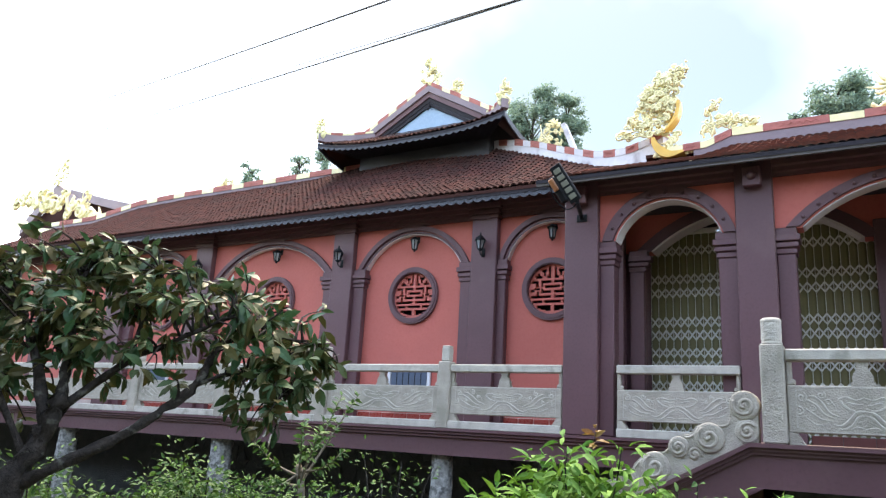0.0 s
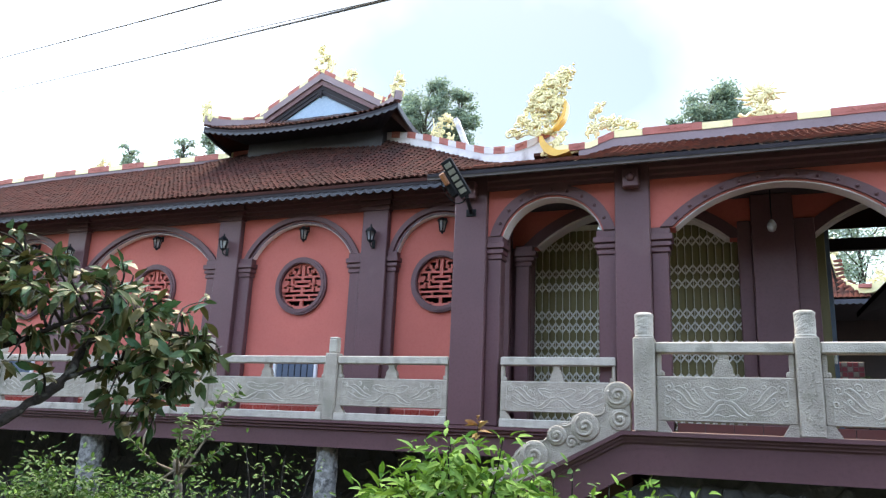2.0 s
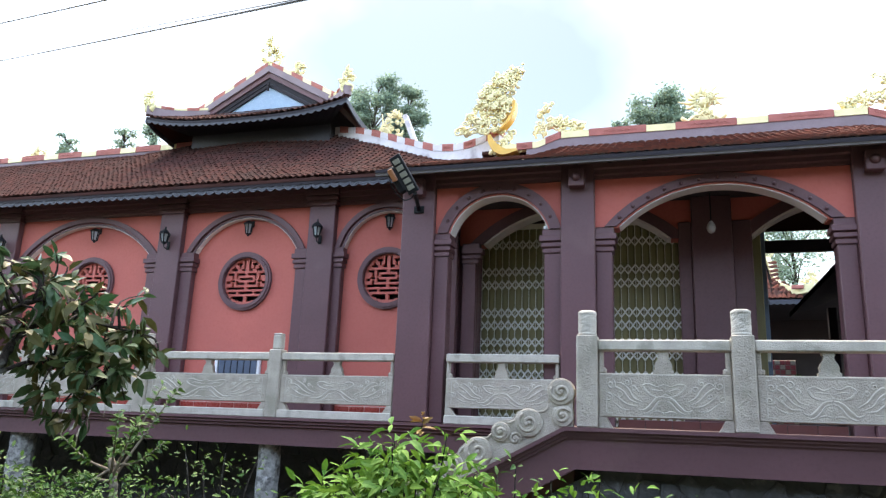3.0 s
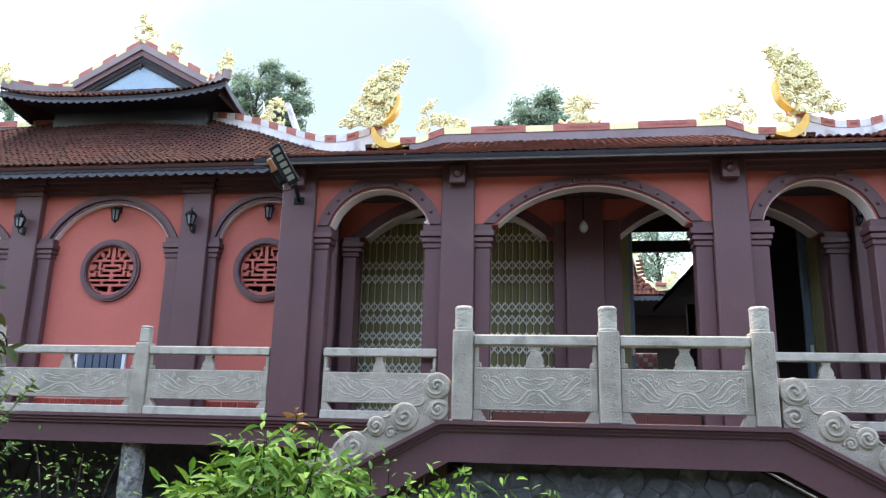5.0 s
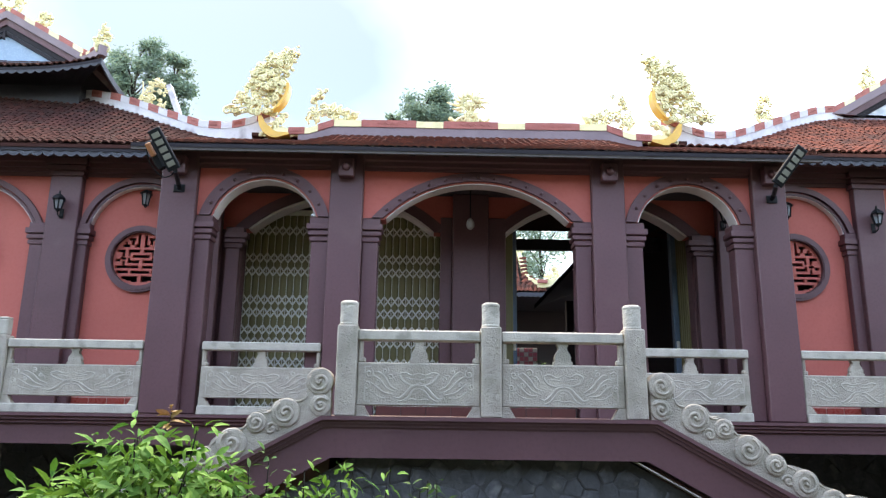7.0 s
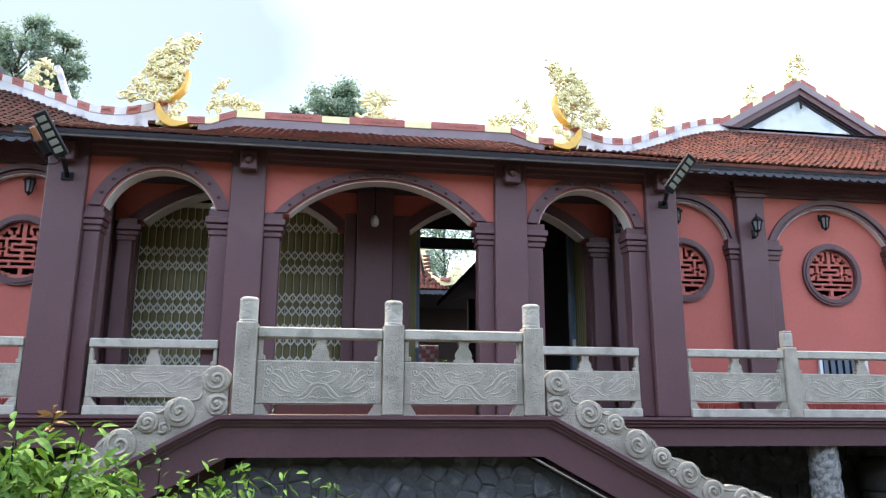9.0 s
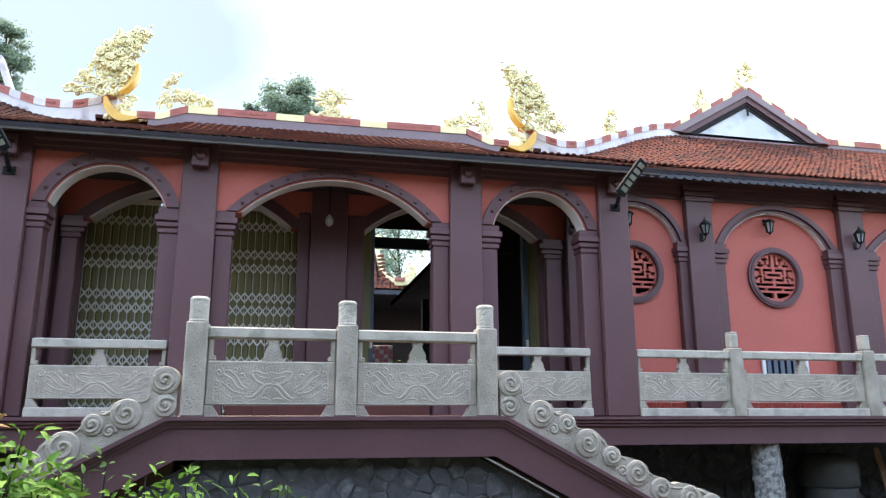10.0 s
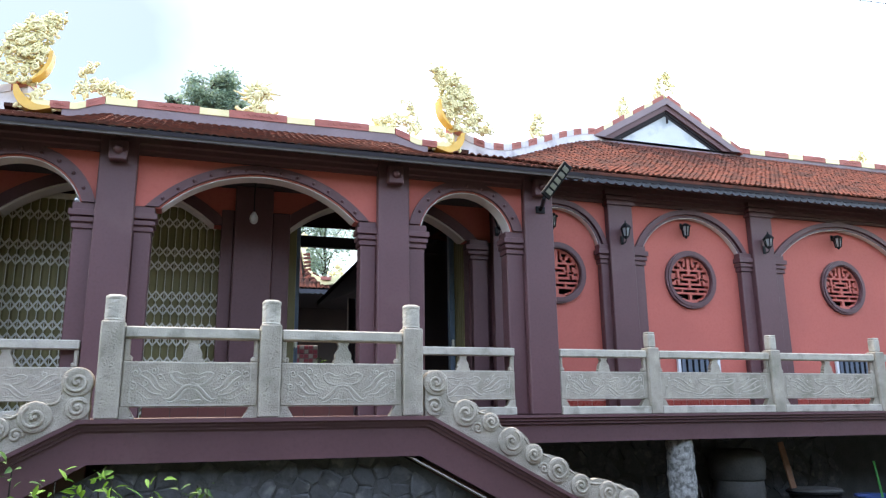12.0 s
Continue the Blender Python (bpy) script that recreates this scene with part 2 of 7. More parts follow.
def block(bm, x0, x1, y0, y1, z0, z1, b=0.008):
    """A box with chamfered edges."""
    x0, x1 = min(x0, x1), max(x0, x1)
    b = min(b, (x1 - x0) / 3, (y1 - y0) / 3, (z1 - z0) / 3)
    c = {}
    for i, x in enumerate((x0, x1)):
        for j, y in enumerate((y0, y1)):
            for k, z in enumerate((z0, z1)):
                dx, dy, dz = (b if i == 0 else -b), (b if j == 0 else -b), (b if k == 0 else -b)
                c[i, j, k] = (bm.verts.new((x, y + dy, z + dz)), bm.verts.new((x + dx, y, z + dz)), bm.verts.new((x + dx, y + dy, z)))
    f = bm.faces.new
    for a in (0, 1):
        f([c[a, 0, 0][0], c[a, 1, 0][0], c[a, 1, 1][0], c[a, 0, 1][0]])
        f([c[0, a, 0][1], c[1, a, 0][1], c[1, a, 1][1], c[0, a, 1][1]])
        f([c[0, 0, a][2], c[1, 0, a][2], c[1, 1, a][2], c[0, 1, a][2]])
        for e in (0, 1):
            f([c[a, e, 0][0], c[a, e, 1][0], c[a, e, 1][1], c[a, e, 0][1]])
            f([c[a, 0, e][0], c[a, 1, e][0], c[a, 1, e][2], c[a, 0, e][2]])
            f([c[0, a, e][1], c[1, a, e][1], c[1, a, e][2], c[0, a, e][2]])
            for g in (0, 1):
                f(list(c[a, e, g]))


def boxes(*rows, b=0.008):
    bm = bmesh.new()
    for r in rows:
        block(bm, *r, b=b)
    return bm


def prism(bm, outline, put, d0, d1):
    """A polygon drawn in two numbers, thickened from d0 to d1; put(a, b, d) gives the place."""
    lo = [bm.verts.new(put(a, b, d0)) for a, b in outline]
    hi = [bm.verts.new(put(a, b, d1)) for a, b in outline]
    bm.faces.new(lo)
    bm.faces.new(hi)
    for i in range(len(lo)):
        j = (i + 1) % len(lo)
        bm.faces.new([lo[i], lo[j], hi[j], hi[i]])


def moulding(bm, profile, x0, x1):
    """A profile of (y, z), run along x."""
    prism(bm, profile, lambda y, z, x: (x, y, z), x0, x1)


def tube(bm, points, radius, n=6, flat=1.0):
    """A round bar along points; radius is one number or one a point."""
    points = [Vector(p) for p in points]
    rr = radius if isinstance(radius, (list, tuple)) else [radius] * len(points)
    rings, side = [], None
    for i, p in enumerate(points):
        d = (points[min(i + 1, len(points) - 1)] - points[max(i - 1, 0)]).normalized()
        if side is None or abs(side.dot(d)) > 0.95:
            side = d.orthogonal().normalized()
        side = (side - d * side.dot(d)).normalized()
        up = d.cross(side)
        rings.append([bm.verts.new(p + (side * math.cos(a) + up * math.sin(a) * flat) * rr[i]) for a in [math.tau * k / n for k in range(n)]])
    for a, c in zip(rings, rings[1:]):
        for k in range(n):
            bm.faces.new([a[k], a[(k + 1) % n], c[(k + 1) % n], c[k]])
    bm.faces.new(rings[0])
    bm.faces.new(rings[-1])


def lathe(bm, profile, at, n=14):
    """Turns a profile of (radius, height) about the upright through at."""
    x, y, z = at
    rings = [[bm.verts.new((x + r * math.cos(math.tau * k / n), y + r * math.sin(math.tau * k / n), z + h)) for k in range(n)] for r, h in profile]
    for a, c in zip(rings, rings[1:]):
        for k in range(n):
            bm.faces.new([a[k], a[(k + 1) % n], c[(k + 1) % n], c[k]])
    bm.faces.new(rings[0])
    bm.faces.new(rings[-1])


def spiral(cx, cz, r, turns, start, spin, y, n=16):
    """Points of a flat scroll that winds inwards, upright, at depth y."""
    out = []
    for i in range(n):
        u = i / (n - 1)
        a, q = start + spin * turns * math.tau * u, r * (1 - 0.85 * u)
        out.append((cx + q * math.cos(a), y, cz + q * math.sin(a)))
    return out


def steps_between(a, c, n):
    return [a + (c - a) * i / n for i in range(n + 1)]


def along(table, x):
    """Reads a table of (x, value) with straight stretches between."""
    if x <= table[0][0]:
        return table[0][1]
    for (a, va), (c, vc) in zip(table, table[1:]):
        if x <= c:
            return va + (vc - va) * (x - a) / (c - a)
    return table[-1][1]


def smooth_path(points, n=8):
    """A rounded line through points (Catmull-Rom)."""
    p = [Vector(q) for q in points]
    p = [2 * p[0] - p[1]] + p + [2 * p[-1] - p[-2]]
    out = []
    for i in range(1, len(p) - 2):
        for k in range(n):
            t = k / n
            out.append(0.5 * (2 * p[i] + (p[i + 1] - p[i - 1]) * t + (2 * p[i - 1] - 5 * p[i] + 4 * p[i + 1] - p[i + 2]) * t * t
                              + (3 * p[i] - p[i - 1] - 3 * p[i + 1] + p[i + 2]) * t ** 3))
    return out + [p[-2]]

# ---- plan ----
FL = 1.61            # terrace floor
Y_LAND, Y_FRONT, Y_RAIL, Y_WALL = 6.98, 9.0, 9.06, 10.65
REACH = 21.0         # how far the wings run to either side
BAYS = {-1: ((3.83, 5.91, 4.80), (5.91, 8.77, 7.33), (8.77, 12.35, 10.47), (12.35, 14.9, 13.6), (14.9, 18.2, 16.5)),   # pilaster, pilaster, window
        1: ((3.83, 5.91, 4.80), (5.91, 8.77, 7.33), (8.77, 12.5, 10.65), (12.5, 15.4, 13.95), (15.4, 18.2, 16.8))}


def curve_arch(cx, half, rise, spring, off=0.0, n=28):
    """Points of a segmental arch from one springing to the other, or of the arch that runs off outside it."""
    r = (half * half + rise * rise) / (2 * rise)
    zc = spring + rise - r
    r += off
    a = math.acos(max(-1.0, min(1.0, (spring - zc) / r)))
    return [(cx + r * math.sin(a * (2 * i / n - 1)), zc + r * math.cos(a * (2 * i / n - 1))) for i in range(n + 1)]


def arched_wall(bm, x0, x1, y0, y1, top, bottom, arches):
    """A wall from bottom to top, opened by arches (cx, half, rise, spring) that go right down."""
    edge = x0
    for cx, half, rise, spring in sorted(arches):
        block(bm, edge, cx - half, y0, y1, bottom, top, b=0.0004)
        pts = curve_arch(cx, half, rise, spring)
        for (a, za), (c, zc) in zip(pts, pts[1:]):
            v = [bm.verts.new(p) for p in ((a, y0, za), (c, y0, zc), (c, y0, top), (a, y0, top), (a, y1, za), (c, y1, zc), (c, y1, top), (a, y1, top))]
            for f in ((0, 1, 2, 3), (4, 5, 6, 7), (0, 1, 5, 4), (3, 2, 6, 7)):
                bm.faces.new([v[k] for k in f])
        edge = cx + half
    block(bm, edge, x1, y0, y1, bottom, top, b=0.0004)


def arch_band(bm, cx, half, rise, spring, o0, o1, y0, y1):
    """A flat moulding that follows an arch, from o0 to o1 outside its opening."""
    inner, outer = curve_arch(cx, half, rise, spring, o0), curve_arch(cx, half, rise, spring, o1)
    for (a, c), (d, e) in zip(zip(inner, inner[1:]), zip(outer, outer[1:])):
        v = [bm.verts.new((p[0], y, p[1])) for y in (y0, y1) for p in (a, c, e, d)]
        for f in ((0, 1, 2, 3), (4, 5, 6, 7), (0, 1, 5, 4), (3, 2, 6, 7)):
            bm.faces.new([v[k] for k in f])
    for p, q in ((inner[0], outer[0]), (inner[-1], outer[-1])):
        bm.faces.new([bm.verts.new((p[0], y0, p[1])), bm.verts.new((q[0], y0, q[1])), bm.verts.new((q[0], y1, q[1])), bm.verts.new((p[0], y1, p[1]))])
    bmesh.ops.remove_doubles(bm, verts=bm.verts, dist=0.0002)


def soffit(bm, cx, half, rise, spring, y0, y1, thick=0.012):
    arch_band(bm, cx, half, rise, spring, -thick, -0.003, y0, y1)


def wall_round(bm, x0, x1, z0, z1, y0, y1, cx, cz, r, n=48):
    """A stretch of wall with a round opening through it."""
    angles = sorted({round(math.tau * k / n, 5) for k in range(n)} | {round(math.atan2(z - cz, x - cx) % math.tau, 5) for x in (x0, x1) for z in (z0, z1)})
    rings = []
    for a in angles:
        c, s = math.cos(a), math.sin(a)
        reach = min(((x1 if c > 0 else x0) - cx) / c if abs(c) > 1e-6 else 1e9, ((z1 if s > 0 else z0) - cz) / s if abs(s) > 1e-6 else 1e9)
        rings.append([bm.verts.new((cx + q * c, y, cz + q * s)) for q, y in ((r, y0), (reach, y0), (reach, y1), (r, y1))])
    for a, c in zip(rings, rings[1:] + rings[:1]):
        for k in range(4):
            bm.faces.new([a[k], a[(k + 1) % 4], c[(k + 1) % 4], c[k]])


# ---- ground, terrace, walls ----
bm = bmesh.new()
for a, c in ((-400, 6), (6, 26), (26, 900)):
    ys = steps_between(a, c, 20 if a == 6 else 6)
    for ya, yc in zip(ys, ys[1:]):
        xs = [-600, -120] + steps_between(-40, 40, 40) + [120, 600]
        for xa, xc in zip(xs, xs[1:]):
            bm.faces.new([bm.verts.new((x, y, 0.0)) for x, y in ((xa, ya), (xc, ya), (xc, yc), (xa, yc))])
bmesh.ops.remove_doubles(bm, verts=bm.verts, dist=0.001)
for v in bm.verts:
    if abs(v.co.x) < 39 and 0 < v.co.y < 26:
        v.co.z = 0.05 * noise.noise(v.co * 0.8)
tagged(part("ground", bm, EARTH, smooth=True), "dark garden soil with patches of moss", "ground", kind="structure")

tagged(part("floor", boxes((-3.83, 3.83, 9.16, 16.0, FL - 0.14, FL), b=0.01), FLOORTILE), "dark red tiled floor of the portico", "floor", kind="structure")
# gallery floors are split off as pale reflectors for the upper walls
for side, s in (("west", -1), ("east", 1)):
    tagged(part("floor_gallery_" + side, boxes((s * 3.832, s * REACH, 9.16, 16.0, FL - 0.14, FL), b=0.01), BOUNCE_FLOOR), "unseen gallery floor, toned lighter to bounce light up the wall", "floor", kind="structure")
riser = tagged(part("trim_3", boxes((-1.21, 1.21, 9.155, 9.30, FL - 0.002, FL + 0.12), b=0.004), MORTAR), "low dark red tiled step between landing and portico", "step", kind="structure")
for i in range(8):
    part("riser_tile", boxes((-1.205 + 0.302 * i, -1.205 + 0.302 * i + 0.296, 9.145, 9.154, FL + 0.004, FL + 0.118), b=0.003), FLOORTILE, riser)
bm = boxes((-1.5, 1.46, 7.12, 9.13, FL - 0.14, FL - 0.002))
tagged(part("floor_landing", bm, FLOORTILE), "red tiled landing at the top of the stairs", "floor", kind="structure")

# the moulded edge beam of the terrace, in two runs either side of the landing
EDGE = ((8.98, 1.25), (8.98, 1.47), (8.94, 1.485), (8.94, 1.51), (8.905, 1.525), (8.905, 1.55), (8.87, 1.565), (8.87, 1.60), (9.15, 1.60), (9.15, 1.25))
for k, s in ((1, -1), (2, 1)):
    bm = bmesh.new()
    moulding(bm, EDGE, s * 1.2, s * REACH)
    tagged(part(f"trim_{k}", bm, BROWN), "dark brown moulded edge beam of the terrace", "beam", kind="structure")

# added, unseen walls behind the path and at its ends that block low sky
for k, row in enumerate(((-34, 34, -9.3, -9.0, 0, 9.6), (-34.3, -34.0, -9.3, 9.0, 0, 6.0), (34.0, 34.3, -9.3, 9.0, 0, 6.0))):
    tagged(part(f"wall_yard_{k + 1}", boxes(row), SKY_BLOCK), "added unseen grey wall that blocks low sky light", "wall", kind="structure")

# wall under the stair string
bm = bmesh.new()
prism(bm, ((-3.55, -0.05), (3.55, -0.05), (3.55, 0.0), (1.2, 1.262), (-1.2, 1.262), (-3.55, 0.0)), lambda a, c, d: (a, d, c), 7.06, 7.118)
tagged(part("wall_stair", bm, MORTAR), "dark mortared rubble wall under the landing", "wall", kind="structure")
bm = bmesh.new()
prism(bm, ((1.30, 1.225), (1.325, 1.225), (3.3, 0.170), (3.275, 0.170)), lambda a, c, d: (a, d, c), 6.90, 7.05)
part("cement_edge", bm, STONE_TOP, bpy.data.objects["wall_stair"], "pale cement edge under the string")

# side walls with round windows, niche arches and entablature
SPRING = {-1: 4.295, 1: 4.345}     # the west wing lies a little lower
WINDOW_Z = {-1: 3.80, 1: 3.845}
NICHE_RISE = 0.58
for side, s in (("west", -1), ("east", 1)):
    bm = bmesh.new()
    for a, c, w in BAYS[s]:
        wall_round(bm, min(s * a, s * c), max(s * a, s * c), FL - 0.1, 5.46, Y_WALL, Y_WALL + 0.22, s * w, WINDOW_Z[s], 0.46)
    block(bm, s * 18.2, s * REACH, Y_WALL, Y_WALL + 0.22, FL - 0.1, 5.46)
    wall = tagged(part("wall_" + side, bm, RED), "red painted gallery wall with round fretwork windows", "wall", kind="structure")
    bm = bmesh.new()
    for a, c, w in BAYS[s]:
        lo, hi = min(s * a, s * c), max(s * a, s * c)
        half = (c - a) / 2 - 0.46
        arched_wall(bm, lo, hi, Y_WALL - 0.085, Y_WALL - 0.002, 5.3, SPRING[s], [((lo + hi) / 2 if a > 4 else s * w, half if a > 4 else 0.74, NICHE_RISE, SPRING[s])])
    part("spandrel", bm, RED, wall)
    bm = bmesh.new()
    moulding(bm, [(y, z if z > 5.4 else z + (-0.055 if s < 0 else 0.0)) for y, z in ((10.56, 5.06), (10.52, 5.06), (10.52, 5.11), (10.485, 5.115), (10.485, 5.17), (10.445, 5.175), (10.445, 5.24), (10.40, 5.25), (10.40, 5.33), (10.36, 5.34), (10.36, 5.45), (10.56, 5.45))], s * 3.7, s * REACH)
    part("entablature", bm, BROWN, wall, "dark brown moulded band under the eaves")
    # backing wall whose dark colour stands for the unlit room
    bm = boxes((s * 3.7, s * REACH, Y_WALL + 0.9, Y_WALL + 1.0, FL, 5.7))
    tagged(part("wall_inner_" + side, bm, DARK), "added backing wall in a shade tone behind the fretwork", "wall", kind="structure")

# inner wall of the portico with its two doorways
bm = bmesh.new()
arched_wall(bm, -3.83, 3.83, Y_WALL, Y_WALL + 0.24, 5.6, 4.28, [(-1.90, 1.365, 0.53, 4.28), (1.865, 1.365, 0.53, 4.28)])
inner = tagged(part("wall_portico", bm, RED), "red inner wall of the portico with two arched doorways", "wall", kind="structure")
for x0, x1 in ((-3.83, -3.34), (-0.44, 0.52), (3.28, 3.83)):
    part("pier", boxes((x0, x1, Y_WALL, Y_WALL + 0.24, FL - 0.1, 4.279)), BROWN, inner, "dark brown painted pier")
for cx in (-1.90, 1.865):
    bm = bmesh.new()
    soffit(bm, cx, 1.365, 0.53, 4.28, Y_WALL - 0.03, Y_WALL + 0.24, 0.035)
    part("soffit", bm, CREAM, inner, "pale painted underside of the arch")
    bm = bmesh.new()
    arch_band(bm, cx, 1.365, 0.53, 4.28, 0.0, 0.15, Y_WALL - 0.045, Y_WALL - 0.002)
    part("arch_band", bm, BROWN, inner, "dark brown arch moulding")

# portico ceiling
# the ceiling's shade is in its colour
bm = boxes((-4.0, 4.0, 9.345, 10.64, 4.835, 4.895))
tagged(part("ceiling", bm, DARK), "boarded portico ceiling, its dark tone standing in for shade", "ceiling", kind="structure")

# front wall of the portico over its three arches
FRONT_ARCHES = ((-2.685, 0.655, 0.495, 4.055), (0.01, 1.17, 0.49, 4.055), (2.695, 0.645, 0.505, 4.06))
Y_BACK = 9.33
bm = bmesh.new()
arched_wall(bm, -3.56, 3.56, 9.10, Y_BACK, 4.90, 4.04, FRONT_ARCHES)
front = tagged(part("wall_front", bm, RED), "red painted spandrel wall over three arches", "wall", kind="structure")
for cx, half, rise, spring in FRONT_ARCHES:
    bm = bmesh.new()
    soffit(bm, cx, half, rise, spring, 9.103, Y_BACK, 0.014)
    part("soffit", bm, CREAM, front, "pale painted underside of the arch")
    bm = bmesh.new()
    wide = 0.125 if half > 1 else 0.155
    arch_band(bm, cx, half, rise, spring, 0.018, wide, 9.055, 9.098)
    band = part("arch_band", bm, BROWN, front, "dark brown arch moulding with studs")
    count, reach = (13, radians(42.6)) if half > 1 else (9, radians(63))
    r = (half * half + rise * rise) / (2 * rise)
    for i in range(count):
        a = reach * (2 * i / (count - 1) - 1)
        bm = bmesh.new()
        at = (cx + (r + 0.08 * wide / 0.155) * math.sin(a), spring + rise - r + (r + 0.08 * wide / 0.155) * math.cos(a))
        lathe(bm, ((0.024, 0.0), (0.022, 0.012), (0.012, 0.024)), (0, 0, 0), 8)
        bmesh.ops.rotate(bm, verts=bm.verts, cent=(0, 0, 0), matrix=Matrix.Rotation(radians(90), 3, "X"))
        bmesh.ops.translate(bm, verts=bm.verts, vec=(at[0], 9.054, at[1]))
        part("stud", bm, BROWN, band, smooth=True)
bm = bmesh.new()
moulding(bm, ((9.098, 4.68), (9.06, 4.68), (9.06, 4.72), (9.035, 4.735), (9.035, 4.79), (9.012, 4.81), (9.012, 4.90), (9.098, 4.90)), -3.98, 3.94)
part("entablature", bm, BROWN, front, "dark brown moulded beam over the arches")


# ---- pillars, half columns, pilasters ----
def capital(bm, x0, x1, y0, y1, z0, z1, out=0.035, sides=(1, 1)):
    """Three stepped slabs, the upper ones wider, in one piece."""
    h, loops = (z1 - z0) / 3, []
    for i, o in enumerate((0.45, 0.9, 1.35)):
        o *= out
        lo, hi = z0 + i * h, z0 + (i + 1) * h - (0.018 if i < 2 else 0)
        for q, z in ((0.004, lo - (0.002 if i else 0)), (o - 0.004, lo), (o, lo + 0.006), (o, hi - 0.006), (o - 0.004, hi), (0.004, hi + 0.001)):
            a, c = x0 - q * sides[0], x1 + q * sides[1]
            loops.append([bm.verts.new(p) for p in ((a, y0 - q, z), (c, y0 - q, z), (c, y1, z), (a, y1, z))])
    for a, c in zip(loops, loops[1:]):
        for k in range(4):
            bm.faces.new([a[k], a[(k + 1) % 4], c[(k + 1) % 4], c[k]])
    for r in (loops[0], loops[-1]):
        bm.faces.new(r)


def pillar(cx, wide):
    p = thing("pillar", (cx, 9.2, FL), "square dark brown portico pillar with a studded block near its top", "pillar", "portico pillars")
    under("shaft", boxes((cx - wide / 2, cx + wide / 2, Y_FRONT, 9.36, 1.605, 4.90), b=0.012), BROWN, p)
    boss = under("block", boxes((cx - 0.10, cx + 0.10, Y_FRONT - 0.13, Y_FRONT - 0.003, 4.54, 4.775), b=0.01), BROWN, p, "projecting square block")
    bm = bmesh.new()
    bmesh.ops.create_uvsphere(bm, u_segments=12, v_segments=8, radius=0.055)
    bmesh.ops.translate(bm, verts=bm.verts, vec=(cx, Y_FRONT - 0.135, 4.66))
    under("knob", bm, BROWN, boss, smooth=True)
    return p


for cx, wide in ((-3.765, 0.45), (-1.655, 0.42), (1.665, 0.42), (3.73, 0.43)):
    pillar(cx, wide)


def half_column(x0, x1, y0, y1, z1, zc, sides, group, lower=FL, label="dark brown half column with a stepped capital"):
    """Shaft, three-stepped capital and the plain impost block from which an arch springs."""
    c = thing("half_column", ((x0 + x1) / 2, y1, lower), label, "column", group)
    under("shaft", boxes((x0, x1, y0, y1, lower - 0.004, zc), b=0.012), BROWN, c)
    bm = bmesh.new()
    capital(bm, x0, x1, y0, y1, zc, z1 - 0.09, 0.04, sides)
    under("capital", bm, BROWN, c)
    under("impost", boxes((x0 - 0.025 * sides[0], x1 + 0.025 * sides[1], y0 - 0.02, y1, z1 - 0.091, z1 - 0.002), b=0.008), BROWN, c)


for x0, x1, sides in ((-3.54, -3.355, (0, 1)), (-2.085, -1.865, (1, 0)), (-1.445, -1.245, (0, 1)), (1.25, 1.455, (1, 0)), (1.875, 2.105, (0, 1)), (3.275, 3.515, (1, 0))):
    half_column(x0, x1, 9.10, 9.32, 4.055, 3.745, sides, "half columns under the portico arches")
for x0, x1, sides in ((-3.56, -3.345, (0, 2)), (3.30, 3.56, (2, 0))):
    half_column(x0, x1, Y_WALL - 0.11, Y_WALL - 0.003, 4.28, 3.97, sides, "half columns at the doorways")
for x0, x1 in ((-0.44, -0.265), (0.265, 0.52)):
    part("pier_face", boxes((x0, x1, Y_WALL - 0.06, Y_WALL - 0.003, FL - 0.004, 4.5), b=0.012), BROWN, inner)
c = thing("pilaster", (0, Y_WALL, FL), "broad dark brown pilaster between the two doorways", "pilaster", "pilasters")
under("shaft", boxes((-0.262, 0.262, Y_WALL - 0.17, Y_WALL - 0.003, FL - 0.004, 4.832), b=0.012), BROWN, c)

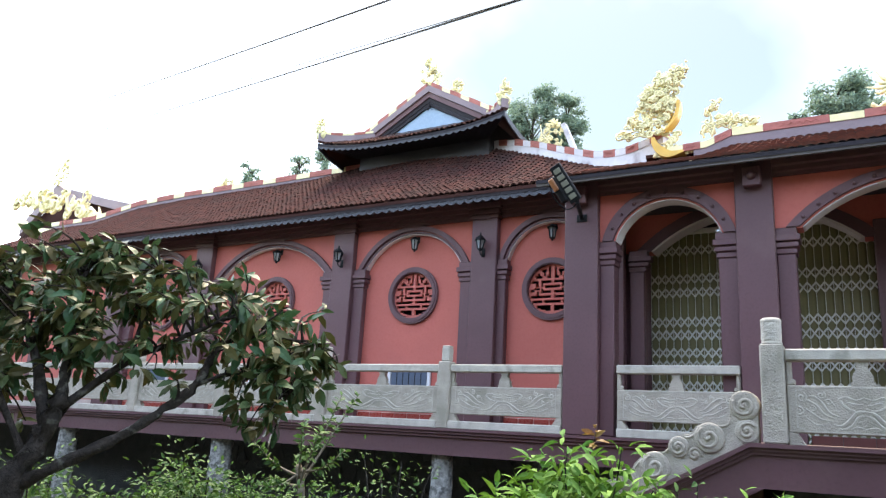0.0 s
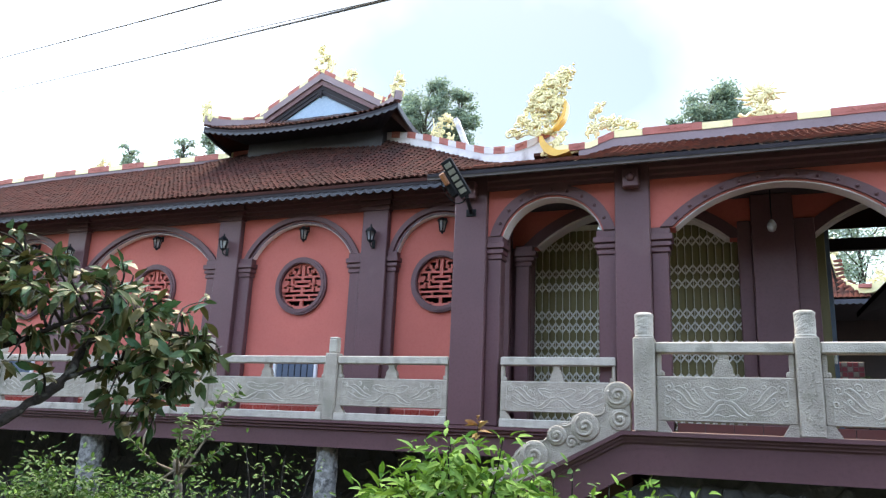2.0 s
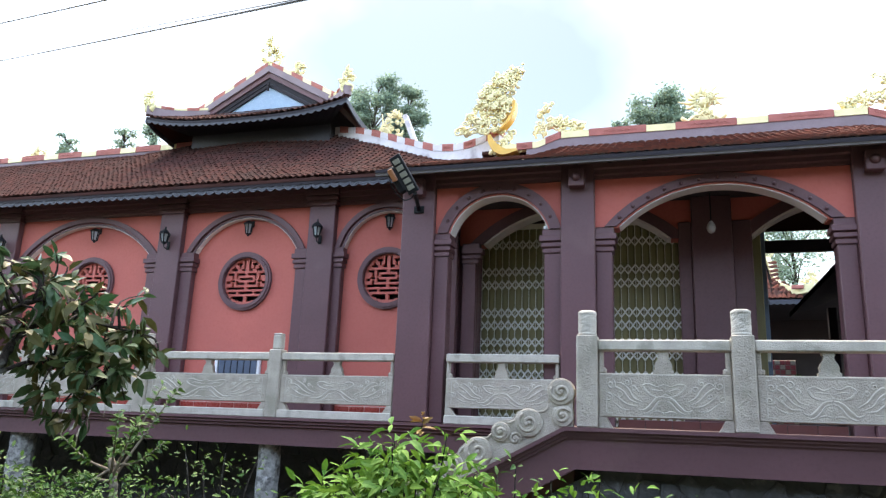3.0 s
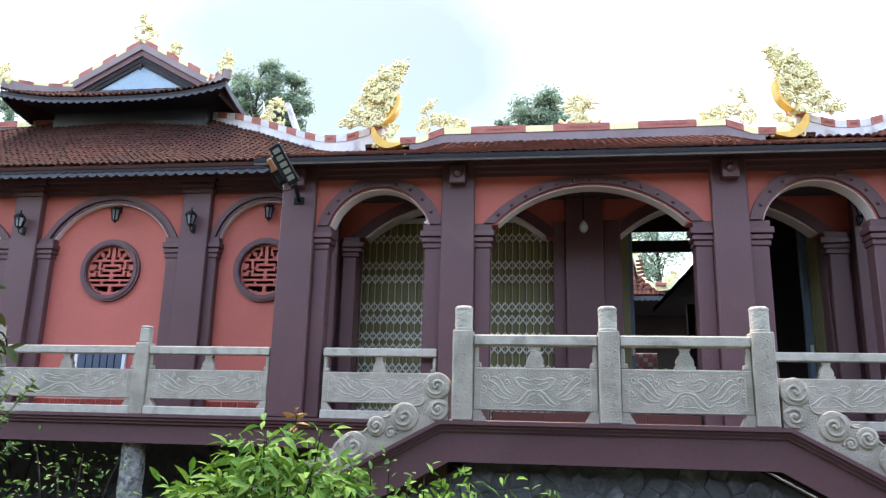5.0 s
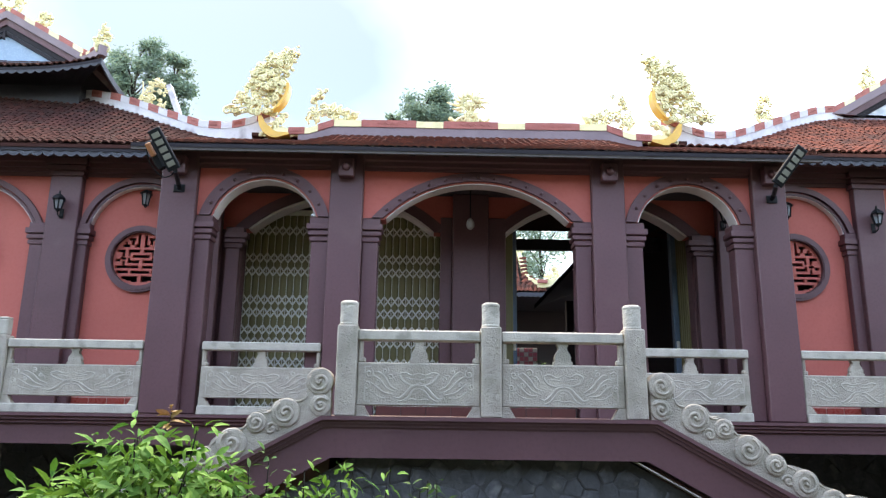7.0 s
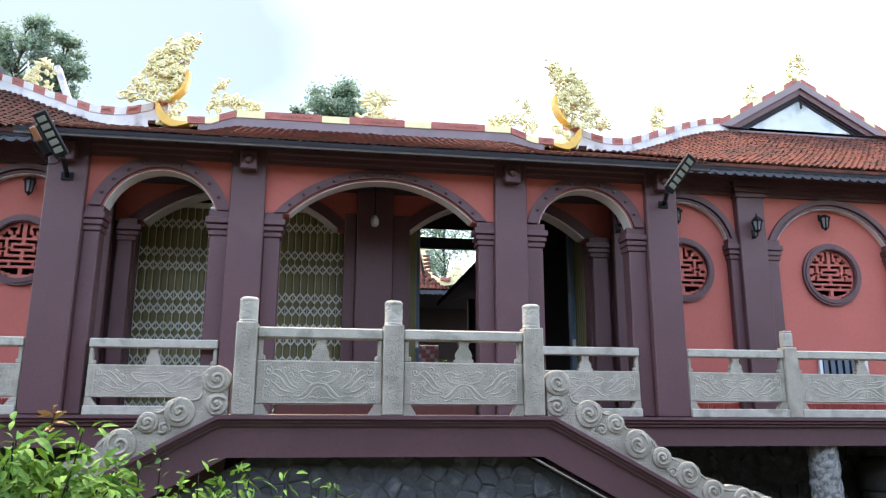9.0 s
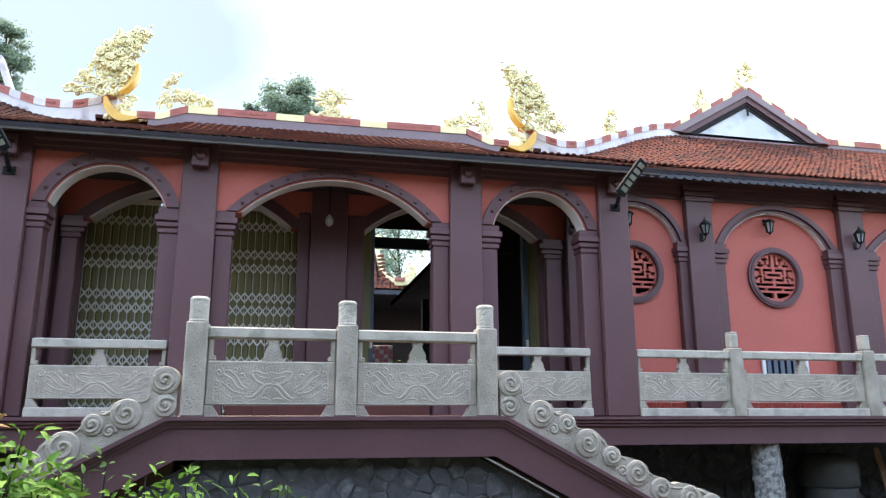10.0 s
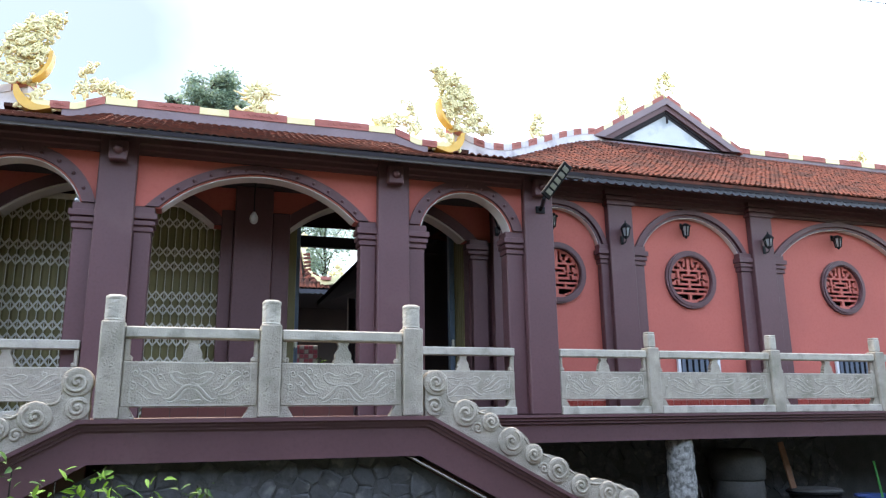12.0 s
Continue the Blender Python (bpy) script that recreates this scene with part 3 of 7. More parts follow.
for s in (-1, 1):
    for a, _, _ in BAYS[s]:
        w = 0.46 if a > 4 else 0.44
        x0, x1 = s * a - w / 2, s * a + w / 2
        p = thing("pilaster", (s * a, Y_WALL, FL), "dark brown wall pilaster with a moulded top", "pilaster", "pilasters")
        top = 5.0 + (-0.02 if s < 0 else 0.01)
        under("shaft", boxes((x0, x1, Y_WALL - 0.22, Y_WALL - 0.09, FL - 0.004, top), b=0.012), BROWN, p)
        bm = bmesh.new()
        capital(bm, x0, x1, Y_WALL - 0.22, Y_WALL - 0.09, top, top + 0.25, 0.055)
        under("cap", bm, BROWN, p)
    for a, c, w in BAYS[s]:
        cx, half = ((a + c) / 2, (c - a) / 2 - 0.46) if a > 4 else (w, 0.74)
        m = thing("niche_arch", (s * cx, Y_WALL, SPRING[s]), "dark brown double arch moulding framing a red wall niche", "arch moulding", "niche arches")
        bm = bmesh.new()
        arch_band(bm, s * cx, half, NICHE_RISE, SPRING[s], 0.0, 0.036, Y_WALL - 0.112, Y_WALL - 0.087)
        under("inner_band", bm, BROWN, m)
        bm = bmesh.new()
        arch_band(bm, s * cx, half, NICHE_RISE, SPRING[s], 0.052, 0.135, Y_WALL - 0.145, Y_WALL - 0.087)
        under("outer_band", bm, BROWN, m)
        bm = bmesh.new()
        soffit(bm, s * cx, half, NICHE_RISE, SPRING[s], Y_WALL - 0.10, Y_WALL - 0.002)
        under("reveal", bm, CREAM, m, "pale painted underside of the niche arch")
        for e in (-1, 1):
            x0, x1 = sorted((s * cx + e * (half + 0.005), s * cx + e * (half + 0.225)))
            half_column(x0, x1, Y_WALL - 0.13, Y_WALL - 0.003, SPRING[s], SPRING[s] - 0.325, (1, 1), "half columns of the wall niches")


# ---- round fretwork windows ----
def ring(bm, cx, cz, r0, r1, y0, y1, n=48):
    v = [[bm.verts.new((cx + r * math.cos(math.tau * k / n), y, cz + r * math.sin(math.tau * k / n))) for r, y in ((r0, y0), (r1, y0), (r1, y1), (r0, y1))] for k in range(n)]
    for a, c in zip(v, v[1:] + v[:1]):
        for k in range(4):
            bm.faces.new([a[k], a[(k + 1) % 4], c[(k + 1) % 4], c[k]])


# slits cut through the fretwork disc, in twelfths of its radius, for one half: (x0, z0, x1, z1)
SLITS = ((1.0, 6.6, 1.9, 10.8), (3.0, 8.6, 5.6, 9.5), (3.6, 6.6, 4.5, 8.6), (1.0, 5.6, 3.0, 6.5), (5.4, 5.6, 8.4, 6.5), (6.6, 6.5, 7.4, 7.6), (0.9, 3.3, 5.6, 4.2), (4.8, 1.6, 5.6, 3.4), (7.2, 3.3, 10.4, 4.2), (7.2, 1.4, 8.1, 3.4),
         (9.2, -0.9, 10.9, 0.0), (0.0, 0.9, 3.6, 1.8), (6.6, 0.0, 8.8, 0.8), (0.9, -1.5, 5.6, -0.6), (4.8, -0.8, 5.6, 0.4), (7.0, -2.9, 7.9, -0.9), (0.9, -3.9, 10.8, -3.0), (0.0, -6.2, 4.0, -5.3), (5.2, -6.2, 10.0, -5.3),
         (0.9, -8.7, 7.8, -7.7), (0.9, -9.4, 6.0, -8.6), (0.9, -10.0, 3.6, -9.3))


def fret_disc(bm, cx, cz, r):
    """The red disc, in courses, with the slits left open."""
    cut = [(x0, z0 - 0.22, x1, z1 + 0.22) for x0, z0, x1, z1 in SLITS]
    cuts = sorted({-12.0, 12.0} | {q for x0, z0, x1, z1 in cut for q in (z0, z1)} | {k * 1.5 for k in range(-8, 9)})
    u = r / 12
    for lo, hi in zip(cuts, cuts[1:]):
        mid = (lo + hi) / 2
        reach = math.sqrt(max(0.0, 146.0 - mid * mid))
        gone = sorted([(x0 - 0.15, x1 + 0.15) for x0, z0, x1, z1 in cut if z0 <= mid <= z1] + [(-x1 - 0.15, 0.15 - x0) for x0, z0, x1, z1 in cut if z0 <= mid <= z1])
        edge = -reach
        for a, c in gone + [(reach, reach)]:
            a, c = min(a, reach), min(c, reach)
            if a - edge > 0.05:
                v = [bm.verts.new((cx + x * u, y, cz + z * u)) for y in (Y_WALL + 0.012, Y_WALL + 0.065) for x, z in ((edge, lo), (a, lo), (a, hi), (edge, hi))]
                for f in ((0, 1, 2, 3), (4, 5, 6, 7), (0, 1, 5, 4), (3, 2, 6, 7), (0, 3, 7, 4), (1, 2, 6, 5)):
                    bm.faces.new([v[k] for k in f])
            edge = max(edge, c)


def fret_window(cx, cz, small):
    w = thing("round_window", (cx, Y_WALL, cz), "round window with a red fretwork grille in a dark brown ring", "window", "round fretwork windows")
    bm = bmesh.new()
    ring(bm, cx, cz, 0.405 * small, 0.505 * small, Y_WALL - 0.05, Y_WALL + 0.10)
    ring(bm, cx, cz, 0.42 * small, 0.47 * small, Y_WALL - 0.066, Y_WALL - 0.051)
    under("ring", bm, BROWN, w)
    bm = bmesh.new()
    fret_disc(bm, cx, cz, 0.405 * small)
    under("fretwork", bm, RED, w, "red fretwork disc cut by straight slits")


for s in (-1, 1):
    for i, (a, c, w) in enumerate(BAYS[s][:4]):
        fret_window(s * w, WINDOW_Z[s], 0.98 if s < 0 else 1.0)


# ---- stone balustrades ----
def relief(bm, x0, x1, z0, z1, y, seed):
    """Low carving on a panel's face: a frame with notched corners, a spread bat in the middle with crossed ribbons, leaves to either side."""
    rng = random.Random(seed)
    cx, cz, hx, hz = (x0 + x1) / 2, (z0 + z1) / 2, (x1 - x0) / 2, (z1 - z0) / 2
    at = lambda e, a, b: (cx + e * hx * a, y + 0.009, cz + hz * b)

    def stroke(e, line, r, n=6):
        pts = smooth_path([at(e, a, b + rng.uniform(-0.03, 0.03)) for a, b in line], n)
        tube(bm, pts, [0.82 * r * (0.72 + 0.4 * math.sin(math.pi * (i + 0.5) / len(pts))) for i in range(len(pts))], 6)

    for e in (-1, 1):
        for line, r in ((((0, 0.52), (0.12, 0.40), (0.24, 0.52), (0.34, 0.42), (0.27, 0.12), (0.13, -0.02), (0, 0.06)), 0.017), (((0, 0.22), (0.10, 0.24), (0.20, 0.30), (0.26, 0.28)), 0.014),
                        (((0, -0.04), (0.12, -0.12), (0.24, -0.46), (0.34, -0.66), (0.44, -0.60)), 0.019), (((0, -0.22), (0.10, -0.30), (0.19, -0.62), (0.30, -0.80), (0.40, -0.74)), 0.016),
                        (((0, -0.74), (0.12, -0.70), (0.20, -0.76)), 0.015), (((0.36, -0.28), (0.50, -0.08), (0.60, 0.28), (0.71, 0.54), (0.79, 0.50)), 0.018),
                        (((0.40, -0.40), (0.56, -0.22), (0.67, 0.12), (0.79, 0.36), (0.86, 0.30)), 0.017), (((0.45, -0.48), (0.62, -0.42), (0.75, -0.16), (0.85, 0.08)), 0.017),
                        (((0.52, -0.62), (0.68, -0.62), (0.80, -0.44), (0.88, -0.24)), 0.014), (((0.40, 0.05), (0.45, 0.30), (0.52, 0.50)), 0.013)):
            stroke(e, line, r)
        for a, b, q in ((0.88, 0.48, 0.17), (0.60, 0.58, 0.14), (0.92, -0.10, 0.15), (0.73, 0.02, 0.11), (0.50, 0.30, 0.10)):
            tube(bm, [(p[0], y + 0.006, p[2]) for p in spiral(cx + e * hx * a, cz + hz * b, hz * q * 1.3, 1.3, rng.uniform(0, 3), e, y, 12)], 0.012, 5)
        for k in range(9):
            stroke(e, [(0.10 + 0.09 * k, -0.86 + 0.05 * (k % 3)), (0.14 + 0.09 * k, -0.80), (0.17 + 0.09 * k, -0.88)], 0.010, 3)
        corner = ((0, 0.92), (0.86, 0.92), (0.86, 0.80), (0.955, 0.78), (0.955, 0.0))
        for up in (-1, 1):
            tube(bm, [(cx + e * hx * a, y + 0.004, cz + up * hz * b) for a, b in corner], 0.0085, 4)


def rail_post(x, y, top, wide, shoulder, group, label):
    p = thing("balustrade_post", (x, y, FL - 0.01), label, "post", group)
    w = wide / 2
    under("shaft", boxes((x - w, x + w, y - w, y + w, FL - 0.012, shoulder), b=0.012), STONE, p)
    bm = bmesh.new()
    r = w * 0.92
    lathe(bm, ((r * 0.9, -0.004), (r, 0.012), (r * 0.98, 0.03), (r * 0.93, 0.04), (r * 0.95, top - shoulder - 0.05), (r, top - shoulder - 0.035), (r * 0.97, top - shoulder - 0.012), (r * 0.72, top - shoulder)), (x, y, shoulder), 16)
    if wide > 0.185:                         # shallow carving round the finial
        bm.free()
        bm = bmesh.new()
        rng = random.Random(int(x * 70) + 3)
        n, high, rings = 22, top - shoulder, []
        for k in range(17):
            u = k / 16
            q = r * (0.9 if k == 0 else 1.0 if k == 1 else 0.93 if k == 2 else 0.955 if k < 14 else (1.0, 0.97, 0.75)[k - 14])
            rings.append([bm.verts.new((x + q * c_ * math.cos(math.tau * i / n), y + q * c_ * math.sin(math.tau * i / n), shoulder - 0.004 + (high + 0.004) * u)) for i in range(n) for c_ in [1 + (rng.uniform(-0.035, 0.035) if 2 < k < 14 else 0)]])
        for a, c in zip(rings, rings[1:]):
            for i in range(n):
                bm.faces.new([a[i], a[(i + 1) % n], c[(i + 1) % n], c[i]])
        bm.faces.new(rings[-1])
    if wide < 0.185:
        bm.free()
        bm = boxes((x - w * 0.72, x + w * 0.72, y - w * 0.72, y + w * 0.72, shoulder - 0.002, top - 0.02), (x - w * 0.66, x + w * 0.66, y - w * 0.66, y + w * 0.66, top - 0.03, top), b=0.02)
    under("finial", bm, STONE_TOP, p, smooth=False)
    if wide > 0.185:
        rng = random.Random(int(x * 100))
        bm = bmesh.new()
        for k in range(46):
            cx, cz = x + rng.uniform(-0.06, 0.06), FL + 0.07 + (shoulder - FL - 0.14) * (k + rng.random()) / 46
            tube(bm, spiral(cx, cz, rng.uniform(0.014, 0.024), rng.uniform(0.4, 0.9), rng.uniform(0, 6.28), rng.choice((-1, 1)), y - w + 0.001, 7), 0.0055, 4)
        tagged(under("carving", bm, STONE, p, smooth=True), kind="stuff")


def vase(bm, x, y, z0, z1, w=0.09, d=0.035):
    """A flat baluster: stepped foot, swelling body, narrow neck and a small cap."""
    h = z1 - z0
    half = ((0.0, 1.0), (0.15, 1.0), (0.19, 0.82), (0.36, 0.86), (0.50, 0.74), (0.66, 0.50), (0.80, 0.44), (0.86, 0.56), (1.0, 0.60))
    prism(bm, [(x + w * q, z0 + h * u) for u, q in half] + [(x - w * q, z0 + h * u) for u, q in reversed(half)], lambda a, c, e: (a, e, c), y - d, y + d)


def rail_bay(x0, x1, y, rail, panel, base, group, label, seed, ends=(1, 1)):
    """One bay: top rail, carved panel, vase in the middle, brackets and feet at its ends, and a base bar where it has one."""
    b = thing("balustrade_bay", ((x0 + x1) / 2, y, FL), label, "balustrade", group)
    under("top_rail", boxes((x0 + 0.002, x1 - 0.002, y - 0.065, y + 0.065, rail[0], rail[1]), b=0.012), STONE_TOP, b, "worn pale stone handrail")
    pane = under("panel", boxes((x0 + 0.004, x1 - 0.004, y - 0.04, y + 0.04, panel[0], panel[1]), b=0.01), STONE, b)
    bm = bmesh.new()
    relief(bm, x0 + 0.05, x1 - 0.05, panel[0], panel[1], y - 0.041, seed)
    tagged(under("carving", bm, WORN, pane), kind="stuff")
    bm = bmesh.new()
    vase(bm, (x0 + x1) / 2, y, panel[1] - 0.004, rail[0] + 0.003)
    under("baluster", bm, STONE, b)
    foot = base[1] if base else FL - 0.012
    for e, x in ((1, x0), (-1, x1)):
        bm = boxes((x + e * 0.004, x + e * 0.05, y - 0.035, y + 0.035, panel[1] - 0.003, rail[0] + 0.003), (x + e * 0.004, x + e * 0.075, y - 0.033, y + 0.033, panel[1] - 0.002, panel[1] + 0.05), b=0.012)
        under("bracket", bm, STONE, b)
        bm = bmesh.new()
        prism(bm, ((x + e * 0.004, foot - 0.002), (x + e * 0.13, foot - 0.002), (x + e * 0.07, panel[0] + 0.003), (x + e * 0.004, panel[0] + 0.003)), lambda a, c, d: (a, d, c), y - 0.04, y + 0.04)
        under("foot", bm, STONE, b)
    if base:
        under("base_bar", boxes((x0 + 0.002, x1 - 0.002, y - 0.085, y + 0.085, base[0], base[1]), b=0.01), STONE_TOP, b)


for x in (-1.33, 0.0, 1.335):
    rail_post(x, Y_LAND, 2.655, 0.19, 2.425, "landing balustrade posts", "carved grey stone post with a round finial at the landing")
for k, (x0, x1) in enumerate(((-1.235, -0.095), (0.095, 1.24))):
    rail_bay(x0, x1, Y_LAND, (2.285, 2.385), (1.695, 2.085), None, "landing balustrade bays", "carved grey stone balustrade bay on the stair landing", 3 + k)
SIDE_POSTS = {-1: (5.70, 7.81, 9.91, 12.05, 14.2, 16.3, 18.4), 1: (5.38, 7.46, 9.45, 11.5, 13.6, 15.7, 17.8)}
for s in (-1, 1):
    edge = 4.0 if s < 0 else 3.95
    for k, x in enumerate(SIDE_POSTS[s]):
        rail_post(s * x, Y_RAIL, 2.72, 0.18, 2.50, "gallery balustrade posts", "grey stone post with a square finial on the gallery edge")
        a, c = sorted((s * (edge + (0.0 if k == 0 else 0.09)), s * (x - 0.09)))
        rail_bay(a, c, Y_RAIL, (2.355, 2.46), (1.795, 2.165), (1.598, 1.705), "gallery balustrade bays", "carved grey stone balustrade bay along the gallery", 20 + k + 10 * s)
        edge = x
    a, c = sorted((s * 3.30, s * 1.88))
    rail_bay(a, c, Y_RAIL, (2.355, 2.46), (1.795, 2.165), (1.598, 1.705), "gallery balustrade bays", "carved grey stone balustrade bay under a portico arch", 50 + s)


# ---- stairs: beam, flights, cloud-scroll slabs ----
SLOPE = 0.535
bm = bmesh.new()
CORNER, LOW = 1.53, 4.45


def folded(bm, drop, y0, y1, thick):
    """A level stretch with a slope down to either side, drop below the landing's edge, in upright slices."""
    k = drop * (math.sqrt(1 + SLOPE ** 2) - 1) / SLOPE
    top = [(-LOW, FL - drop - SLOPE * (LOW - CORNER + k)), (-CORNER + k, FL - drop), (CORNER - k - 0.04, FL - drop), (LOW, FL - drop - SLOPE * (LOW - CORNER + 0.04 + k))]
    j = (drop + thick) * (math.sqrt(1 + SLOPE ** 2) - 1) / SLOPE
    low = [(x, z) for x, z in ((LOW, FL - drop - thick - SLOPE * (LOW - CORNER + 0.04 + j)), (CORNER - j - 0.04, FL - drop - thick), (-CORNER + j, FL - drop - thick), (-LOW, FL - drop - thick - SLOPE * (LOW - CORNER + j)))]
    for i in range(3):
        prism(bm, (top[i], top[i + 1], low[2 - i], low[3 - i]), lambda a, c, d: (a, d, c), y0, y1)


for drop, y, thick in ((0.012, 6.80, 0.035), (0.046, 6.83, 0.03), (0.075, 6.855, 0.03), (0.104, 6.88, 0.27)):
    folded(bm, drop, y, 7.12, thick)
tagged(part("trim_3", bm, BROWN), "dark brown moulded stair string that folds down to both sides", "beam", kind="structure")
for k, s in ((1, -1), (2, 1)):
    bm = bmesh.new()
    count = 9
    rise, run = FL / count, FL / count / SLOPE
    for i in range(1, count):
        block(bm, s * (CORNER - 0.06 + run * (i - 1)), s * (CORNER - 0.06 + run * i), 7.125, 8.86, 0.0, FL - i * rise, b=0.01)
    tagged(part(f"stairs_{k}", bm, FLOORTILE), "red tiled flight of steps up to the landing", "stairs", kind="structure")


def cloud_slab(s):
    """A stone slab cut in the outline of rolling clouds, with carved scrolls, stepping down the string."""
    c = thing("cloud_balustrade", (s * 1.5, Y_LAND, FL), "grey stone stair balustrade carved as rolling clouds", "balustrade", "cloud balustrades")
    top = [(1.46, 1.93), (1.50, 2.0), (1.575, 2.03), (1.65, 1.99), (1.69, 1.91), (1.68, 1.83), (1.655, 1.785), (1.72, 1.765), (1.80, 1.75), (1.90, 1.745), (1.97, 1.715), (2.01, 1.66), (2.015, 1.635),
           (2.08, 1.645), (2.15, 1.61), (2.19, 1.555), (2.20, 1.50), (2.26, 1.485), (2.35, 1.475), (2.44, 1.435), (2.51, 1.37), (2.53, 1.325), (2.585, 1.31), (2.635, 1.265), (2.645, 1.225), (2.73, 1.215),
           (2.84, 1.18), (2.92, 1.11), (2.945, 1.04), (3.02, 1.035), (3.12, 1.005), (3.19, 0.955), (3.27, 0.965), (3.37, 0.95), (3.44, 0.905), (3.52, 0.90), (3.64, 0.84), (3.73, 0.75), (3.76, 0.67), (3.85, 0.66), (3.96, 0.60), (4.05, 0.50), (4.10, 0.40), (4.2, 0.36), (4.3, 0.25), (4.34, 0.14)]
    z_at = lambda x: FL - 0.014 - max(0.0, SLOPE * (x - CORNER + 0.03))
    bm = bmesh.new()
    y0, y1 = Y_LAND - 0.055, Y_LAND + 0.055
    low = [(4.34, z_at(4.34)), (3.4, z_at(3.4)), (2.4, z_at(2.4)), (CORNER - 0.03, z_at(CORNER - 0.03)), (1.46, z_at(1.46))]
    prism(bm, top + low, lambda q, z, y: (s * q, y, z), y0, y1)
    under("slab", bm, STONE, c)
    lobes = ((1.565, 1.905, 0.095, 0.5), (1.55, 1.69, 0.075, 2.6), (1.86, 1.62, 0.10, 1.0), (1.985, 1.475, 0.06, 3.4), (2.12, 1.53, 0.07, 0.8), (2.33, 1.345, 0.105, 1.2), (2.565, 1.22, 0.075, 0.6), (2.67, 1.08, 0.055, 3.0),
             (2.82, 1.06, 0.095, 1.1), (3.06, 0.905, 0.085, 0.9), (3.37, 0.83, 0.085, 1.2), (3.59, 0.73, 0.10, 0.8), (3.92, 0.51, 0.09, 1.0))
    for x, z, r, turn in lobes:
        bm = bmesh.new()
        out = 0.0
        if r > 0.068:                        # a rounded boss under the larger scrolls
            out, n, loops = 0.020, 26, []
            for share, d in ((1.30, 0.10), (1.30, -0.004), (1.27, -0.014), (1.20, -0.020), (0.9, -0.017)):
                loops.append([bm.verts.new((s * (x + r * share * math.cos(math.tau * k / n)), y0 + d, z + r * share * math.sin(math.tau * k / n))) for k in range(n)])
            for a, d in zip(loops, loops[1:]):
                for k in range(n):
                    bm.faces.new([a[k], a[(k + 1) % n], d[(k + 1) % n], d[k]])
            bm.faces.new(loops[-1])
            bm.faces.new(loops[0])
        pts = [(s * q, y, h) for q, y, h in spiral(x, z, r, 1.35, turn, -1, y0 + 0.001 - out, 30)]
        tube(bm, pts, [0.012 + 0.007 * i / 29 for i in range(30)], 7)
        eye = bmesh.ops.create_uvsphere(bm, u_segments=10, v_segments=6, radius=0.021)["verts"]
        bmesh.ops.translate(bm, verts=eye, vec=(s * x, y0 + 0.004 - out, z))
        under("scroll", bm, STONE, c, smooth=True)
    bm = bmesh.new()
    for (a, za), (d, zd), (e, ze) in zip(top[1::4], top[3::4], top[5::4]):
        pts = smooth_path([(s * a, y0 + 0.002, za - 0.03), (s * d, y0 + 0.002, zd - 0.035), (s * e, y0 + 0.002, ze - 0.03)], 5)
        tube(bm, pts, [0.004 + 0.010 * math.sin(math.pi * i / (len(pts) - 1)) for i in range(len(pts))], 5)
    tagged(under("carving", bm, STONE, c, smooth=True), kind="stuff")


for s in (-1, 1):
    cloud_slab(s)

# ---- roofs ----
def wing_eave(x):
    """Place of the lower tile edge of a wing at the distance x from the middle."""
    u = max(0.0, (4.9 - x) / 1.9)
    return 9.95 + 0.60 * u * u, 5.364 + 0.286 * u ** 1.6


HIP_Z = ((3.0, 5.70), (3.4, 5.71), (3.8, 5.80), (4.36, 5.98), (5.0, 6.27), (5.55, 6.53), (6.1, 6.75), (6.7, 6.92))


HIP_TOP = ((3.0, 5.97), (3.15, 5.925), (3.35, 5.88), (3.6, 5.85), (3.85, 5.865), (4.1, 5.91), (4.36, 5.985), (5.0, 6.27), (5.55, 6.53), (6.1, 6.75), (6.7, 6.92))


def wing_ridge(x):
    """Place of the upper edge of the tiles: the hip near the portico, then the level ridge."""
    if x < 6.75:
        return 10.75 + (x - 3.0) * 0.42, along(HIP_Z, x)
    return 12.33, 6.92


EAVE_LIE = {-1: -0.06, 1: 0.025}
WEST_RISE = ((3.0, 0.0), (6.0, 0.0), (6.75, 0.10), (8.4, 0.22), (9.8, 0.16), (11.2, 0.02), (15.5, 0.0), (17.2, -0.05), (19.1, -0.30), (21.0, -0.30))


def wing_at(x, v):
    (ya, za), (yb, zb) = wing_eave(x), wing_ridge(x)
    return Vector((x, ya + (yb - ya) * v, za + (zb - za) * (0.80 * v + 0.20 * v * v)))


def porch_at(x, v):
    u = max(0.0, abs(x) - 2.05)
    return Vector((x, 8.60 + 2.1 * v, 4.877 - 0.04 * (1 - v) + 0.915 * (0.88 * v + 0.12 * v * v) - 0.10 * v * min(1.0, u / 0.45)))


def tower_at(x, v):
    """Front slope of the small upper roof, x from its middle; its corners turn up."""
    up = (abs(x) / 2.17) ** 3
    y0, y1 = 11.38, 12.32
    narrow = 1 - 0.36 * v
    return Vector((x * narrow, y0 + (y1 - y0) * v, 7.16 + 0.20 * up * (1 - v) + 0.54 * (0.8 * v + 0.2 * v * v)))


TW = 0.107


